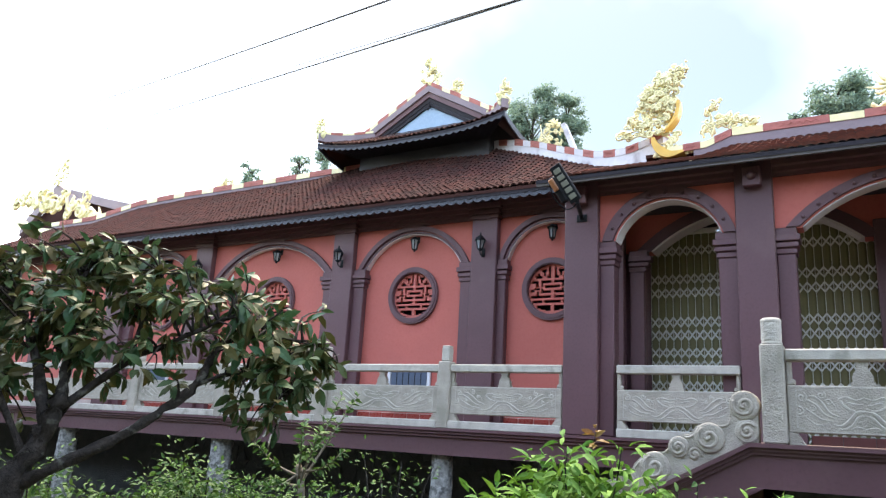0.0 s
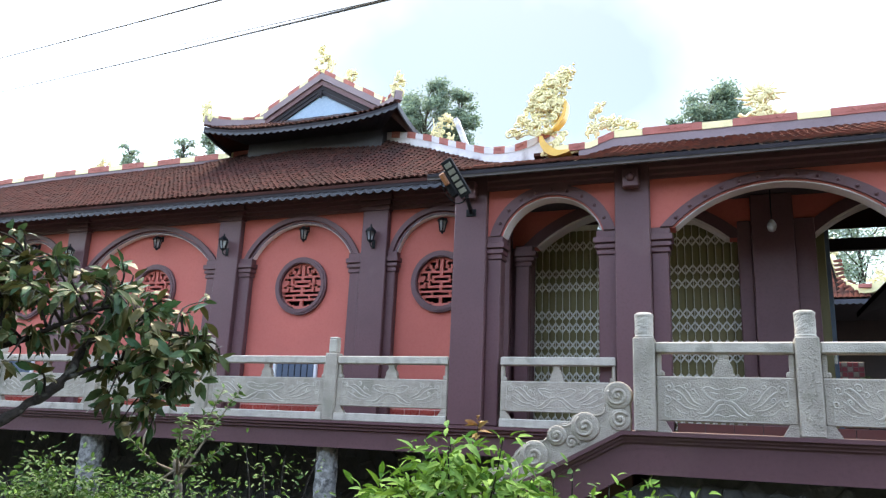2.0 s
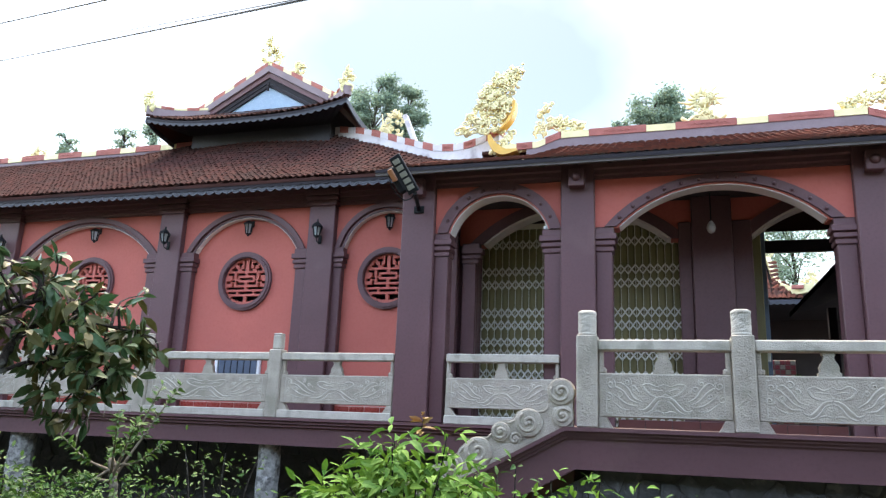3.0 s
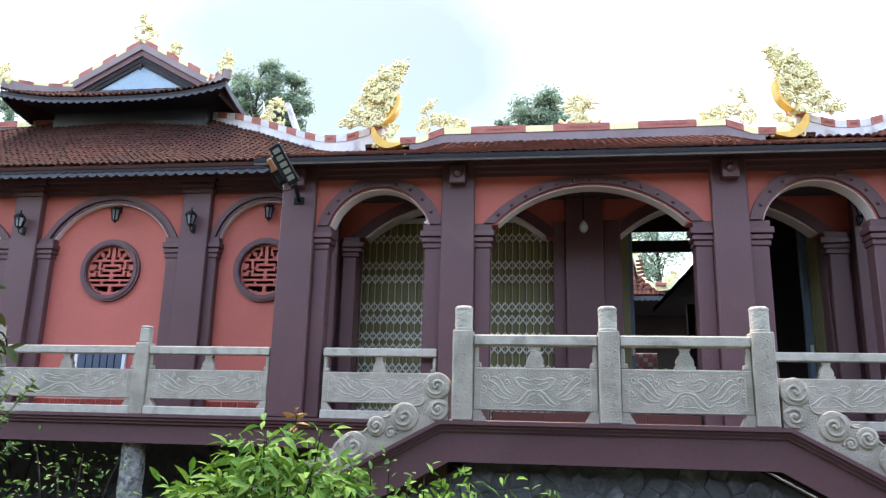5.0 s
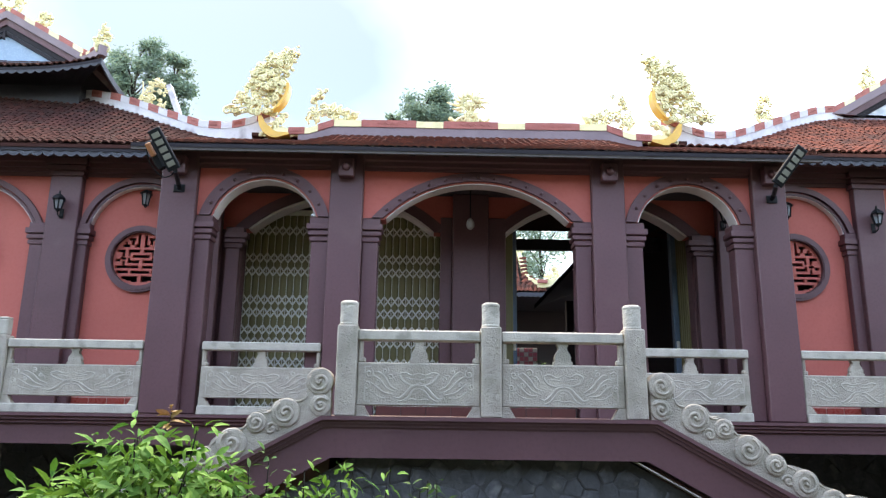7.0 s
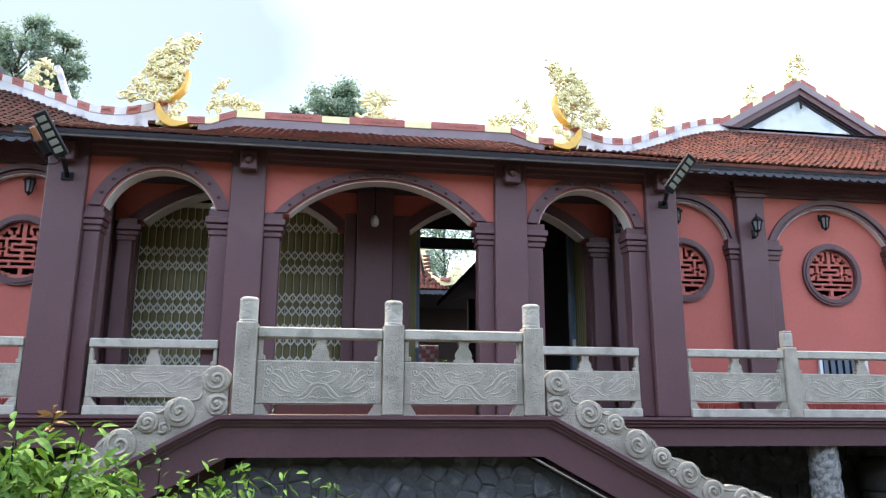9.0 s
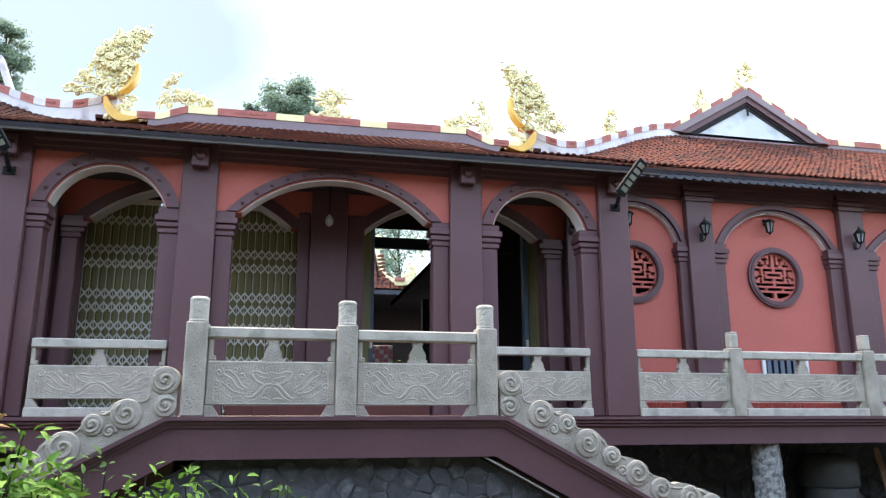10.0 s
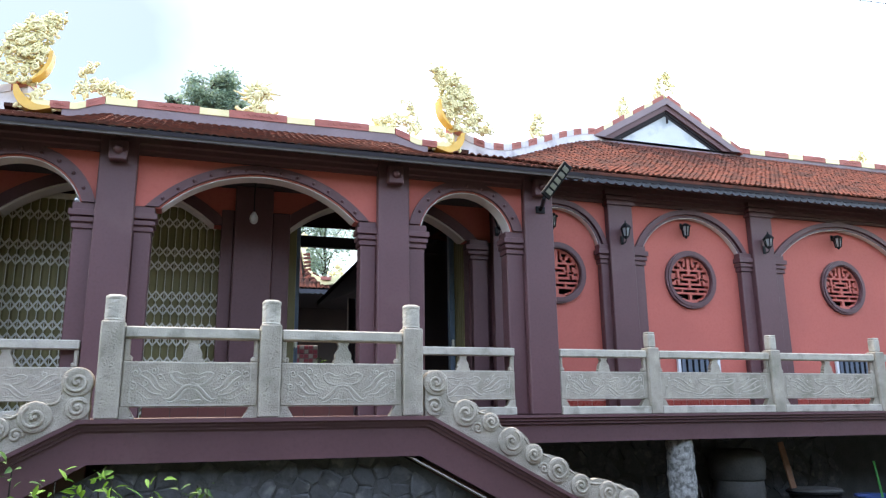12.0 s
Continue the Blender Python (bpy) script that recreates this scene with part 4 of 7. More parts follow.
def tile_shape(wide, long, bulge=0.30):
    """A tile, curved across, thicker at its lower lip: points and faces, x across, y up the slope, z out."""
    pts, faces, n = [], [], 4
    for y, lift in ((0.0, 0.015), (long, 0.002)):
        for k in range(n + 1):
            u = k / n
            pts.append(((u - 0.5) * wide, y, lift + bulge * wide * math.sin(math.pi * u)))
    for k in range(n + 1):
        u = k / n
        pts.append(((u - 0.5) * wide, 0.004, bulge * wide * math.sin(math.pi * u) - 0.006))
    for k in range(n):
        faces.append((k, k + 1, n + 1 + k + 1, n + 1 + k))
        faces.append((k, 2 * n + 2 + k, 2 * n + 3 + k, k + 1))
    return pts, faces


def tiled(roof, at, span, length_at, s, single, joined, pick, wide=TW, course=0.135, mirror_x=0.0, bulge=0.30):
    """Covers a slope with tiles. pick(x, row) chooses those that are objects of their own; the rest is one joined part."""
    pts, faces = tile_shape(wide * 0.98, course * 1.35, bulge)
    me = bpy.data.meshes.new("roof_tile")
    me.from_pydata(pts, [], faces)
    me.materials.append(single)
    rng = random.Random(int(span[0] * 10) + 5)
    vs, fs, made = [], [], 0
    base = roof.location
    x = span[0] + wide / 2
    while x < span[1]:
        length = length_at(x)
        rows = max(1, int(length / course))
        for r in range(rows):
            v = r / rows
            p, q = at(x, v), at(x, min(1.0, v + 0.5 / rows))
            side = at(x + 0.05, v) - at(x - 0.05, v)
            for w in (p, q, side):
                w.x *= s
            side.normalize()
            up = (q - p)
            up = (up - side * up.dot(side)).normalized()
            out = side.cross(up)
            if out.z < 0:
                out.negate()
            jig = rng.uniform(-0.012, 0.012)
            frame_ = Matrix((side, up, out)).transposed().to_4x4()
            frame_.translation = Vector((p.x + mirror_x, p.y, p.z)) + out * rng.uniform(0.0, 0.008) + side * jig
            frame_ = frame_ @ Matrix.Rotation(rng.uniform(-0.03, 0.03), 4, "Z")
            if pick(x, r) and made < 300:
                ob = new("roof_tile", me)
                ob.parent = roof
                ob.matrix_local = Matrix.Translation(-base) @ frame_
                made += 1
            else:
                k = len(vs)
                vs.extend((frame_ @ Vector(c)) - base for c in pts)
                fs.extend(tuple(k + i for i in f) for f in faces)
        x += wide
    jm = bpy.data.meshes.new("tiles")
    jm.from_pydata(vs, [], fs)
    jm.materials.append(joined)
    ob = new("tiles", jm)
    ob.parent = roof
    tagged(ob, kind="stuff")


def deck(bm, at, xs, s, mirror_x=0.0, down=0.05, vs=8):
    """The closed board deck under the tiles."""
    grid = {}
    for i, x in enumerate(xs):
        for k in range(vs + 1):
            p = at(x, k / vs)
            for d in (0, 1):
                grid[i, k, d] = bm.verts.new((s * p.x + mirror_x, p.y, p.z - 0.012 - d * down))
    for i in range(len(xs) - 1):
        for k in range(vs):
            for d in (0, 1):
                bm.faces.new([grid[i, k, d], grid[i + 1, k, d], grid[i + 1, k + 1, d], grid[i, k + 1, d]])
        for k in (0, vs):
            bm.faces.new([grid[i, k, 0], grid[i + 1, k, 0], grid[i + 1, k, 1], grid[i, k, 1]])
    for i in (0, len(xs) - 1):
        for k in range(vs):
            bm.faces.new([grid[i, k, 0], grid[i, k + 1, 0], grid[i, k + 1, 1], grid[i, k, 1]])


def scallops(bm, points, high, deep, thick, step=0.16):
    """A board along points whose lower edge hangs in small waves."""
    points = [Vector(p) for p in points]
    total, marks = 0.0, [0.0]
    for a, c in zip(points, points[1:]):
        total += (c - a).length
        marks.append(total)
    n = max(2, int(total / step * 6))
    rows = []
    for i in range(n + 1):
        d = total * i / n
        p = Vector([along([(m, q[k]) for m, q in zip(marks, points)], d) for k in range(3)])
        drop = high + deep * abs(math.sin(math.pi * d / step))
        rows.append([bm.verts.new(p + Vector((0, o, h))) for o, h in ((0, 0), (0, -drop), (thick, -drop), (thick, 0))])
    for a, c in zip(rows, rows[1:]):
        for k in range(4):
            bm.faces.new([a[k], a[(k + 1) % 4], c[(k + 1) % 4], c[k]])
    for r in (rows[0], rows[-1]):
        bm.faces.new(r)


def ribbon(bm, points, half, z0, z1):
    """A wall of even thickness that stands along points, from z0 to z1 above them."""
    rows = []
    points = [Vector(p) for p in points]
    for i, p in enumerate(points):
        d = points[min(i + 1, len(points) - 1)] - points[max(i - 1, 0)]
        side = Vector((-d.y, d.x, 0))
        side = side.normalized() * half if side.length > 1e-6 else Vector((0, half, 0))
        rows.append([bm.verts.new(p + o + Vector((0, 0, h))) for o, h in ((-side, z0), (side, z0), (side, z1), (-side, z1))])
    for a, c in zip(rows, rows[1:]):
        for k in range(4):
            bm.faces.new([a[k], a[(k + 1) % 4], c[(k + 1) % 4], c[k]])
    for r in (rows[0], rows[-1]):
        bm.faces.new(r)


def stretch(points, a, c):
    """The stretch of a line of points between the shares a and c of its length."""
    points = [Vector(p) for p in points]
    marks = [0.0]
    for p, q in zip(points, points[1:]):
        marks.append(marks[-1] + (q - p).length)
    n = 5
    return [Vector([along([(m, q[k]) for m, q in zip(marks, points)], marks[-1] * (a + (c - a) * i / n)) for k in range(3)]) for i in range(n + 1)]


def ridge_bricks(parent, points, step, z0, z1, half, gold_share=0.4, first=0, pale=None):
    """Blocks on top of a ridge, gold and brick red by turns, each with a small raised flourish."""
    points = [Vector(p) for p in points]
    total = sum((q - p).length for p, q in zip(points, points[1:]))
    n = max(2, round(total / step))
    sizes = [gold_share if (i + first) % 2 == 0 else 1 - gold_share for i in range(n)]
    edge = 0.0
    for i in range(n):
        gold = (i + first) % 2 == 0
        share = sizes[i] / sum(sizes)
        line = stretch(points, edge, min(1.0, edge + share) - 0.001)
        bm = bmesh.new()
        ribbon(bm, line, half, z0, z1 - (0.012 if gold else 0.0))
        if not gold:
            mid = line[2]
            d = (line[-1] - line[0]).normalized()
            out = Vector((d.y, -d.x, 0))
            if out.y > 0:
                out.negate()
            w = (line[-1] - line[0]).length
            for k in range(5):
                a = line[0].lerp(line[-1], 0.25 + 0.12 * k) + out * half + Vector((0, 0, (z0 + z1) / 2 - 0.02))
                tube(bm, [a, a + d * w * 0.06 + Vector((0, 0, 0.045)), a + d * w * 0.12 + Vector((0, 0, 0.01))], 0.011, 4)
        under("ridge_block", bm, (pale or GOLD) if gold else BRICKRED, parent, ("white ridge block" if pale else "gold painted ridge block") if gold else "brick red ridge block")
        edge += share


def scroll_work(bm, spots, y, rng, spread=0.05, thick=0.022, scale=1.0):
    """Open flame and cloud work: scrolls at the given (x, z, size) spots, joined by short curved bars."""
    last = None
    for x, z, r in spots:
        yy = y + rng.uniform(-spread, spread)
        spin = 1 if rng.random() < 0.5 else -1
        pts = spiral(x, z, r * scale, rng.uniform(0.9, 1.4), rng.uniform(0, 6.28), spin, yy, 14)
        tube(bm, pts, [thick * scale * (1.15 - 0.5 * i / 13) for i in range(14)], 5)
        a = rng.uniform(0, 6.28)
        tip = Vector((x + 1.9 * r * scale * math.cos(a), yy, z + 1.9 * r * scale * abs(math.sin(a))))
        tube(bm, smooth_path([pts[0], Vector(pts[0]).lerp(tip, 0.5) + Vector((0.3 * r, 0, 0.3 * r)), tip], 4), [thick * scale * q for q in (1, 1, 1, 1, 0.9, 0.8, 0.6, 0.4, 0.15)], 5)
        if last and (Vector(last) - Vector((x, y, z))).length < 5 * r:
            tube(bm, [last, (x, yy, z)], thick * 0.8 * scale, 5)
        last = (x, yy, z)


def ridge_dragon(s):
    """The tall gilded flame ornament at the foot of a hip, with its curled horn."""
    bx, by, bz = s * 3.02, 10.68, 5.70
    d = thing("ridge_ornament", (bx, by, bz), "tall gilded openwork flame ornament on the roof ridge", "roof ornament", "large ridge ornaments")
    rng = random.Random(11)
    X = lambda u: bx + s * u
    bm = bmesh.new()
    rows = []
    for k in range(210):                     # flame body: leaning field of scrolls
        h = 0.42 + 1.02 * rng.random() ** 1.1
        left = along(((0.40, 0.76), (0.55, 0.62), (0.75, 0.50), (0.95, 0.42), (1.1, 0.36), (1.27, 0.25), (1.4, 0.10), (1.46, -0.05)), h)
        right = along(((0.40, 0.05), (0.5, 0.0), (0.65, -0.08), (0.9, -0.13), (1.1, -0.17), (1.3, -0.22), (1.46, -0.26)), h)
        u = left + (right - left) * rng.random()
        rows.append((X(u), bz + h, rng.uniform(0.035, 0.065)))
    rows.sort(key=lambda q: q[1])
    scroll_work(bm, rows, by, rng, 0.07, 0.0165)
    low = [(X(0.12 - 0.05 * k), bz + 0.06 + 0.055 * k, 0.06) for k in range(7)] + [(X(-0.05 - 0.08 * k), bz + 0.13 - 0.01 * k, 0.05) for k in range(5)]
    scroll_work(bm, low, by - 0.02, rng, 0.04, 0.024)
    for u, h, r in ((0.06, 1.24, 0.085), (0.03, 1.20, 0.07), (-0.13, 1.42, 0.045), (-0.31, 1.46, 0.026), (-0.32, 1.33, 0.034), (-0.27, 1.20, 0.034), (-0.24, 1.06, 0.034)):
        bmesh.ops.create_icosphere(bm, subdivisions=2, radius=r, matrix=Matrix.Translation((X(u), by, bz + h + 0.10)) @ Matrix.Diagonal((1.0, 0.8, 0.75, 1)))
    for k in range(7):                       # lotus petals
        a = math.pi * (0.1 + 0.8 * k / 6)
        tube(bm, [(X(0.02), by, bz + 1.20), (X(0.02 + 0.09 * math.cos(a)), by - 0.03, bz + 1.24 + 0.06 * math.sin(a)), (X(0.02 + 0.15 * math.cos(a)), by - 0.02, bz + 1.28 + 0.10 * math.sin(a))], [0.03, 0.04, 0.008], 5)
    under("openwork", bm, GOLD, d, smooth=True)
    bm = bmesh.new()
    horn = smooth_path([(X(0.0), by, bz + 0.44), (X(-0.08), by, bz + 0.51), (X(-0.165), by, bz + 0.62), (X(-0.215), by, bz + 0.76), (X(-0.22), by, bz + 0.90)], 5)
    inner_ = [0.03, 0.055, 0.062, 0.055, 0.045]
    for i, (a, c) in enumerate(zip(horn, horn[1:])):
        wa, wc = (along([(k * 5, q) for k, q in enumerate(inner_)], i + e) for e in (0, 1))
        v = [bm.verts.new(p) for y in (-0.10, 0.10) for p in ((a.x, by + y, a.z), (c.x, by + y, c.z), (c.x + s * wc, by + y, c.z - 0.2 * wc), (a.x + s * wa, by + y, a.z - 0.2 * wa))]
        for f in ((0, 1, 2, 3), (4, 5, 6, 7), (0, 1, 5, 4), (3, 2, 6, 7)):
            bm.faces.new([v[k] for k in f])
    bmesh.ops.remove_doubles(bm, verts=bm.verts, dist=0.0005)
    under("horn", bm, SHADED_GOLD, d, "smooth gilded curved horn")
    bm = bmesh.new()
    boat = smooth_path([(X(0.21), by, bz + 0.34), (X(0.19), by, bz + 0.19), (X(0.10), by, bz + 0.06), (X(-0.05), by, bz - 0.005), (X(-0.27), by, bz + 0.05)], 6)
    wide_ = [(0, 0.05), (6, 0.11), (12, 0.13), (18, 0.11), (24, 0.03)]
    edge = []
    for i, p in enumerate(boat):
        run = boat[min(i + 1, len(boat) - 1)] - boat[max(i - 1, 0)]
        side = Vector((run.z, 0, -run.x)).normalized() * (s * along(wide_, i))
        edge.append((p, p + side))
    for (a, a2), (c, c2) in zip(edge, edge[1:]):
        v = [bm.verts.new((q.x, by + y, q.z)) for y in (-0.12, 0.12) for q in (a, c, c2, a2)]
        for f in ((0, 1, 2, 3), (4, 5, 6, 7), (0, 1, 5, 4), (3, 2, 6, 7)):
            bm.faces.new([v[k] for k in f])
    bmesh.ops.remove_doubles(bm, verts=bm.verts, dist=0.0005)
    under("base_curl", bm, SHADED_GOLD, d, "smooth gilded boat-shaped base")


def flame(x, y, z, wide, high, seed, label, lean=0.0, group="small ridge ornaments"):
    """A small gilded openwork ornament on a ridge: a leaning leaf of scrolls where it is tall, a crouching beast with a low tail where it is broad."""
    f = thing("ridge_ornament", (x, y, z), label, "roof ornament", group)
    rng = random.Random(seed)
    bm = bmesh.new()
    n = int(12 + 85 * wide * high)
    side = -1 if lean < 0 else 1
    spots = []
    for k in range(n):
        if wide < high:
            h = (k + rng.random()) / n
            w = wide / 2 * math.sin(math.pi * (0.22 + 0.74 * h)) + 0.01
            spots.append((x + lean * h ** 1.4 + rng.uniform(-w, w), z + high * h * 0.95 + 0.03, rng.uniform(0.028, 0.05)))
        else:
            u = rng.random()
            top = along(((0.0, 0.35), (0.15, 0.75), (0.35, 1.0), (0.48, 0.9), (0.6, 0.42), (0.8, 0.38), (1.0, 0.2)), u)
            spots.append((x + side * (0.5 - u) * wide, z + 0.03 + high * top * rng.random() ** 0.7, rng.uniform(0.03, 0.055)))
    spots.sort(key=lambda q: q[1])
    scroll_work(bm, spots, y, rng, 0.05, 0.0165)
    for k in range(max(4, int(9 * wide))):
        a = x + rng.uniform(-0.45, 0.45) * wide
        tube(bm, smooth_path([(a, y, z - 0.03), (a + rng.uniform(-0.05, 0.05), y - 0.02, z + 0.05), (a + rng.uniform(-0.08, 0.08), y, z + 0.14)], 3), 0.016, 5)
    if wide < high:                          # curled horn along one edge
        horn = smooth_path([(x - side * wide * 0.30, y, z - 0.02), (x - side * wide * 0.52, y, z + high * 0.22), (x - side * wide * 0.42 + lean * 0.4, y, z + high * 0.55), (x - side * wide * 0.46 + lean * 0.8, y, z + high * 0.92)], 5)
        tube(bm, horn, [0.034 - 0.0017 * i for i in range(len(horn))], 6)
    under("openwork", bm, GOLD, f, smooth=True)


def crown_flame(x, y, z):
    """The rayed pearl in the middle of the portico ridge."""
    f = thing("ridge_ornament", (x, y, z), "gilded rayed flaming pearl in the middle of the ridge", "roof ornament", "small ridge ornaments")
    bm = bmesh.new()
    rng = random.Random(4)
    tube(bm, [(x, y, z - 0.03), (x, y, z + 0.10), (x, y, z + 0.2)], [0.10, 0.07, 0.06], 8)
    bmesh.ops.create_icosphere(bm, subdivisions=2, radius=0.085, matrix=Matrix.Translation((x, y, z + 0.30)) @ Matrix.Diagonal((1, 0.8, 1, 1)))
    for k in range(11):
        a = math.pi * (-0.08 + 1.16 * k / 10)
        q = 0.27 + 0.09 * (k % 2)
        p = [(x + 0.1 * math.cos(a), y, z + 0.32 + 0.1 * math.sin(a)), (x + 0.2 * math.cos(a + 0.15), y, z + 0.32 + 0.2 * math.sin(a + 0.15)), (x + q * math.cos(a), y, z + 0.32 + q * math.sin(a))]
        tube(bm, p, [0.035, 0.026, 0.004], 5)
    for e in (-1, 1):
        tube(bm, smooth_path([(x, y, z + 0.03), (x + e * 0.14, y, z + 0.09), (x + e * 0.22, y, z + 0.04), (x + e * 0.31, y, z + 0.10)], 4), 0.03, 6)
    scroll_work(bm, [(x + rng.uniform(-0.14, 0.14), z + rng.uniform(0.03, 0.46), 0.05) for _ in range(20)], y - 0.03, rng, 0.04, 0.018)
    under("openwork", bm, GOLD, f, smooth=True)


# portico roof
porch = thing("portico_roof", (0, 9.5, 5.0), "low brown clay tiled roof over the portico with a gold and red ridge", "roof", kind="structure")
PX = steps_between(-4.25, 4.25, 34)
bm = bmesh.new()
deck(bm, porch_at, PX, 1)
under("deck", bm, DARKWOOD, porch)
bm = bmesh.new()
ribbon(bm, [(x, 8.63, 4.837) for x in PX], 0.02, -0.095, -0.03)
under("fascia", bm, WEATHERED, porch, "grey weathered eave board")
for x in steps_between(-4.1, 4.1, 20):
    bm = bmesh.new()
    ribbon(bm, [(x, 8.67, 4.775), (x, 8.95, 4.90)], 0.03, -0.035, 0.03)
    under("rafter", bm, DARKWOOD, porch)
bm = boxes((-4.2, 4.2, 8.94, 9.485, 4.905, 4.97))
under("eave_board", bm, DARKWOOD, porch)
bm = bmesh.new()
deck(bm, lambda x, v: Vector((x, 10.72 + 2.7 * v, 5.84 - 0.72 * v)), steps_between(-3.35, 3.35, 6), 1)
under("rear_slope", bm, TILES, porch)
line = [(-2.62, 10.70, 5.69), (-2.45, 10.70, 5.70), (-2.08, 10.70, 5.827), (0, 10.70, 5.827), (2.08, 10.70, 5.842), (2.45, 10.70, 5.71), (2.62, 10.70, 5.70)]
bm = bmesh.new()
ribbon(bm, line, 0.09, -0.26, 0.085)
under("ridge_wall", bm, RIDGE, porch, "lilac grey ridge wall")
ridge_bricks(porch, [(-2.08, 10.70, 5.91), (0, 10.7, 5.91), (2.08, 10.70, 5.925)], 0.594, -0.002, 0.112, 0.105, 0.33, 0)
for s in (-1, 1):
    ridge_bricks(porch, [(s * 2.09, 10.70, 5.915), (s * 2.45, 10.70, 5.785), (s * 2.66, 10.7, 5.775), (s * 2.98, 10.7, 5.775)], 0.21, -0.004, 0.105, 0.104, 0.45, 1)
    ridge_dragon(s)
    flame(s * 2.15, 10.70, 6.0, 0.75, 0.52, 21, "small gilded scroll ornament at the bend of the ridge", lean=s * 0.1)
crown_flame(-0.02, 10.70, 6.02)
tiled(porch, porch_at, (-4.25, 4.25), lambda x: 2.5, 1, PTILE, PTILES, lambda x, r: r < 3 and abs(x) < 4.2, wide=0.10, course=0.115, bulge=0.17)


def pediment(parent, cx, half, y, z, high, face, s, roof_back, label):
    """A small gable: board face, double rake mouldings, brick-topped verge and the roof that runs back from it."""
    apex = (cx, z + high)
    bm = bmesh.new()
    prism(bm, ((cx - half, z), (cx + half, z), apex), lambda a, c, d: (a, d, c), y + 0.06, y + 0.12)
    pane = under("gable_face", bm, face, parent, label)
    inner = ((0.02, 0.25, 0.06), (0.04, 0.31, 0.06)) if s > 0 else ((0.01, 0.25, 0.10), (0.03, 0.35, 0.03), (0.02, 0.38, 0.06))
    for d0, drop, thick in ((-0.06, 0.0, 0.13), (-0.02, 0.13, 0.12)) + inner:
        for e in (-1, 1):
            k = high / half
            a0 = (high + 0.10 - drop) / k
            bm = bmesh.new()
            top = ((cx, z + high + 0.12 - drop), (cx + e * a0, z + 0.02))
            prism(bm, (top[0], top[1], (top[1][0] - e * thick * 1.1 / k, top[1][1]), (cx, top[0][1] - thick * 1.1)), lambda a, c, d: (a, d, c), y + d0, y + 0.10)
            under("rake_board", bm, RIDGE if drop < 0.1 else BROWN if drop < 0.2 else FASCIA if thick < 0.05 else DARKWOOD, parent)
    bm = bmesh.new()
    for e in (-1, 1):
        k = high / half
        a0 = half + 0.12
        v = [bm.verts.new(p) for p in ((cx, y, z + high + 0.10), (cx + e * a0, y, z + high + 0.10 - k * a0), (cx + e * a0, roof_back, z + high + 0.10 - k * a0), (cx, roof_back, z + high + 0.10))]
        bm.faces.new(v)
    bmesh.ops.solidify(bm, geom=bm.faces[:], thickness=0.06)
    under("gable_roof", bm, TILES, parent)
    for e in (-1, 1):
        k = high / half
        a0 = half + 0.2
        ridge_bricks(parent, [(cx + e * 0.06, y + 0.02, z + high + 0.115 - 0.05), (cx + e * a0, y + 0.02, z + high + 0.115 - k * a0)], 0.27, -0.02, 0.115, 0.07, 0.42, 1)
    bm = boxes((cx - 0.02, cx + 0.02, y - 0.04, y + 0.0, apex[1] - 0.44, apex[1] - 0.28))
    under("pendant", bm, DARKWOOD, parent)


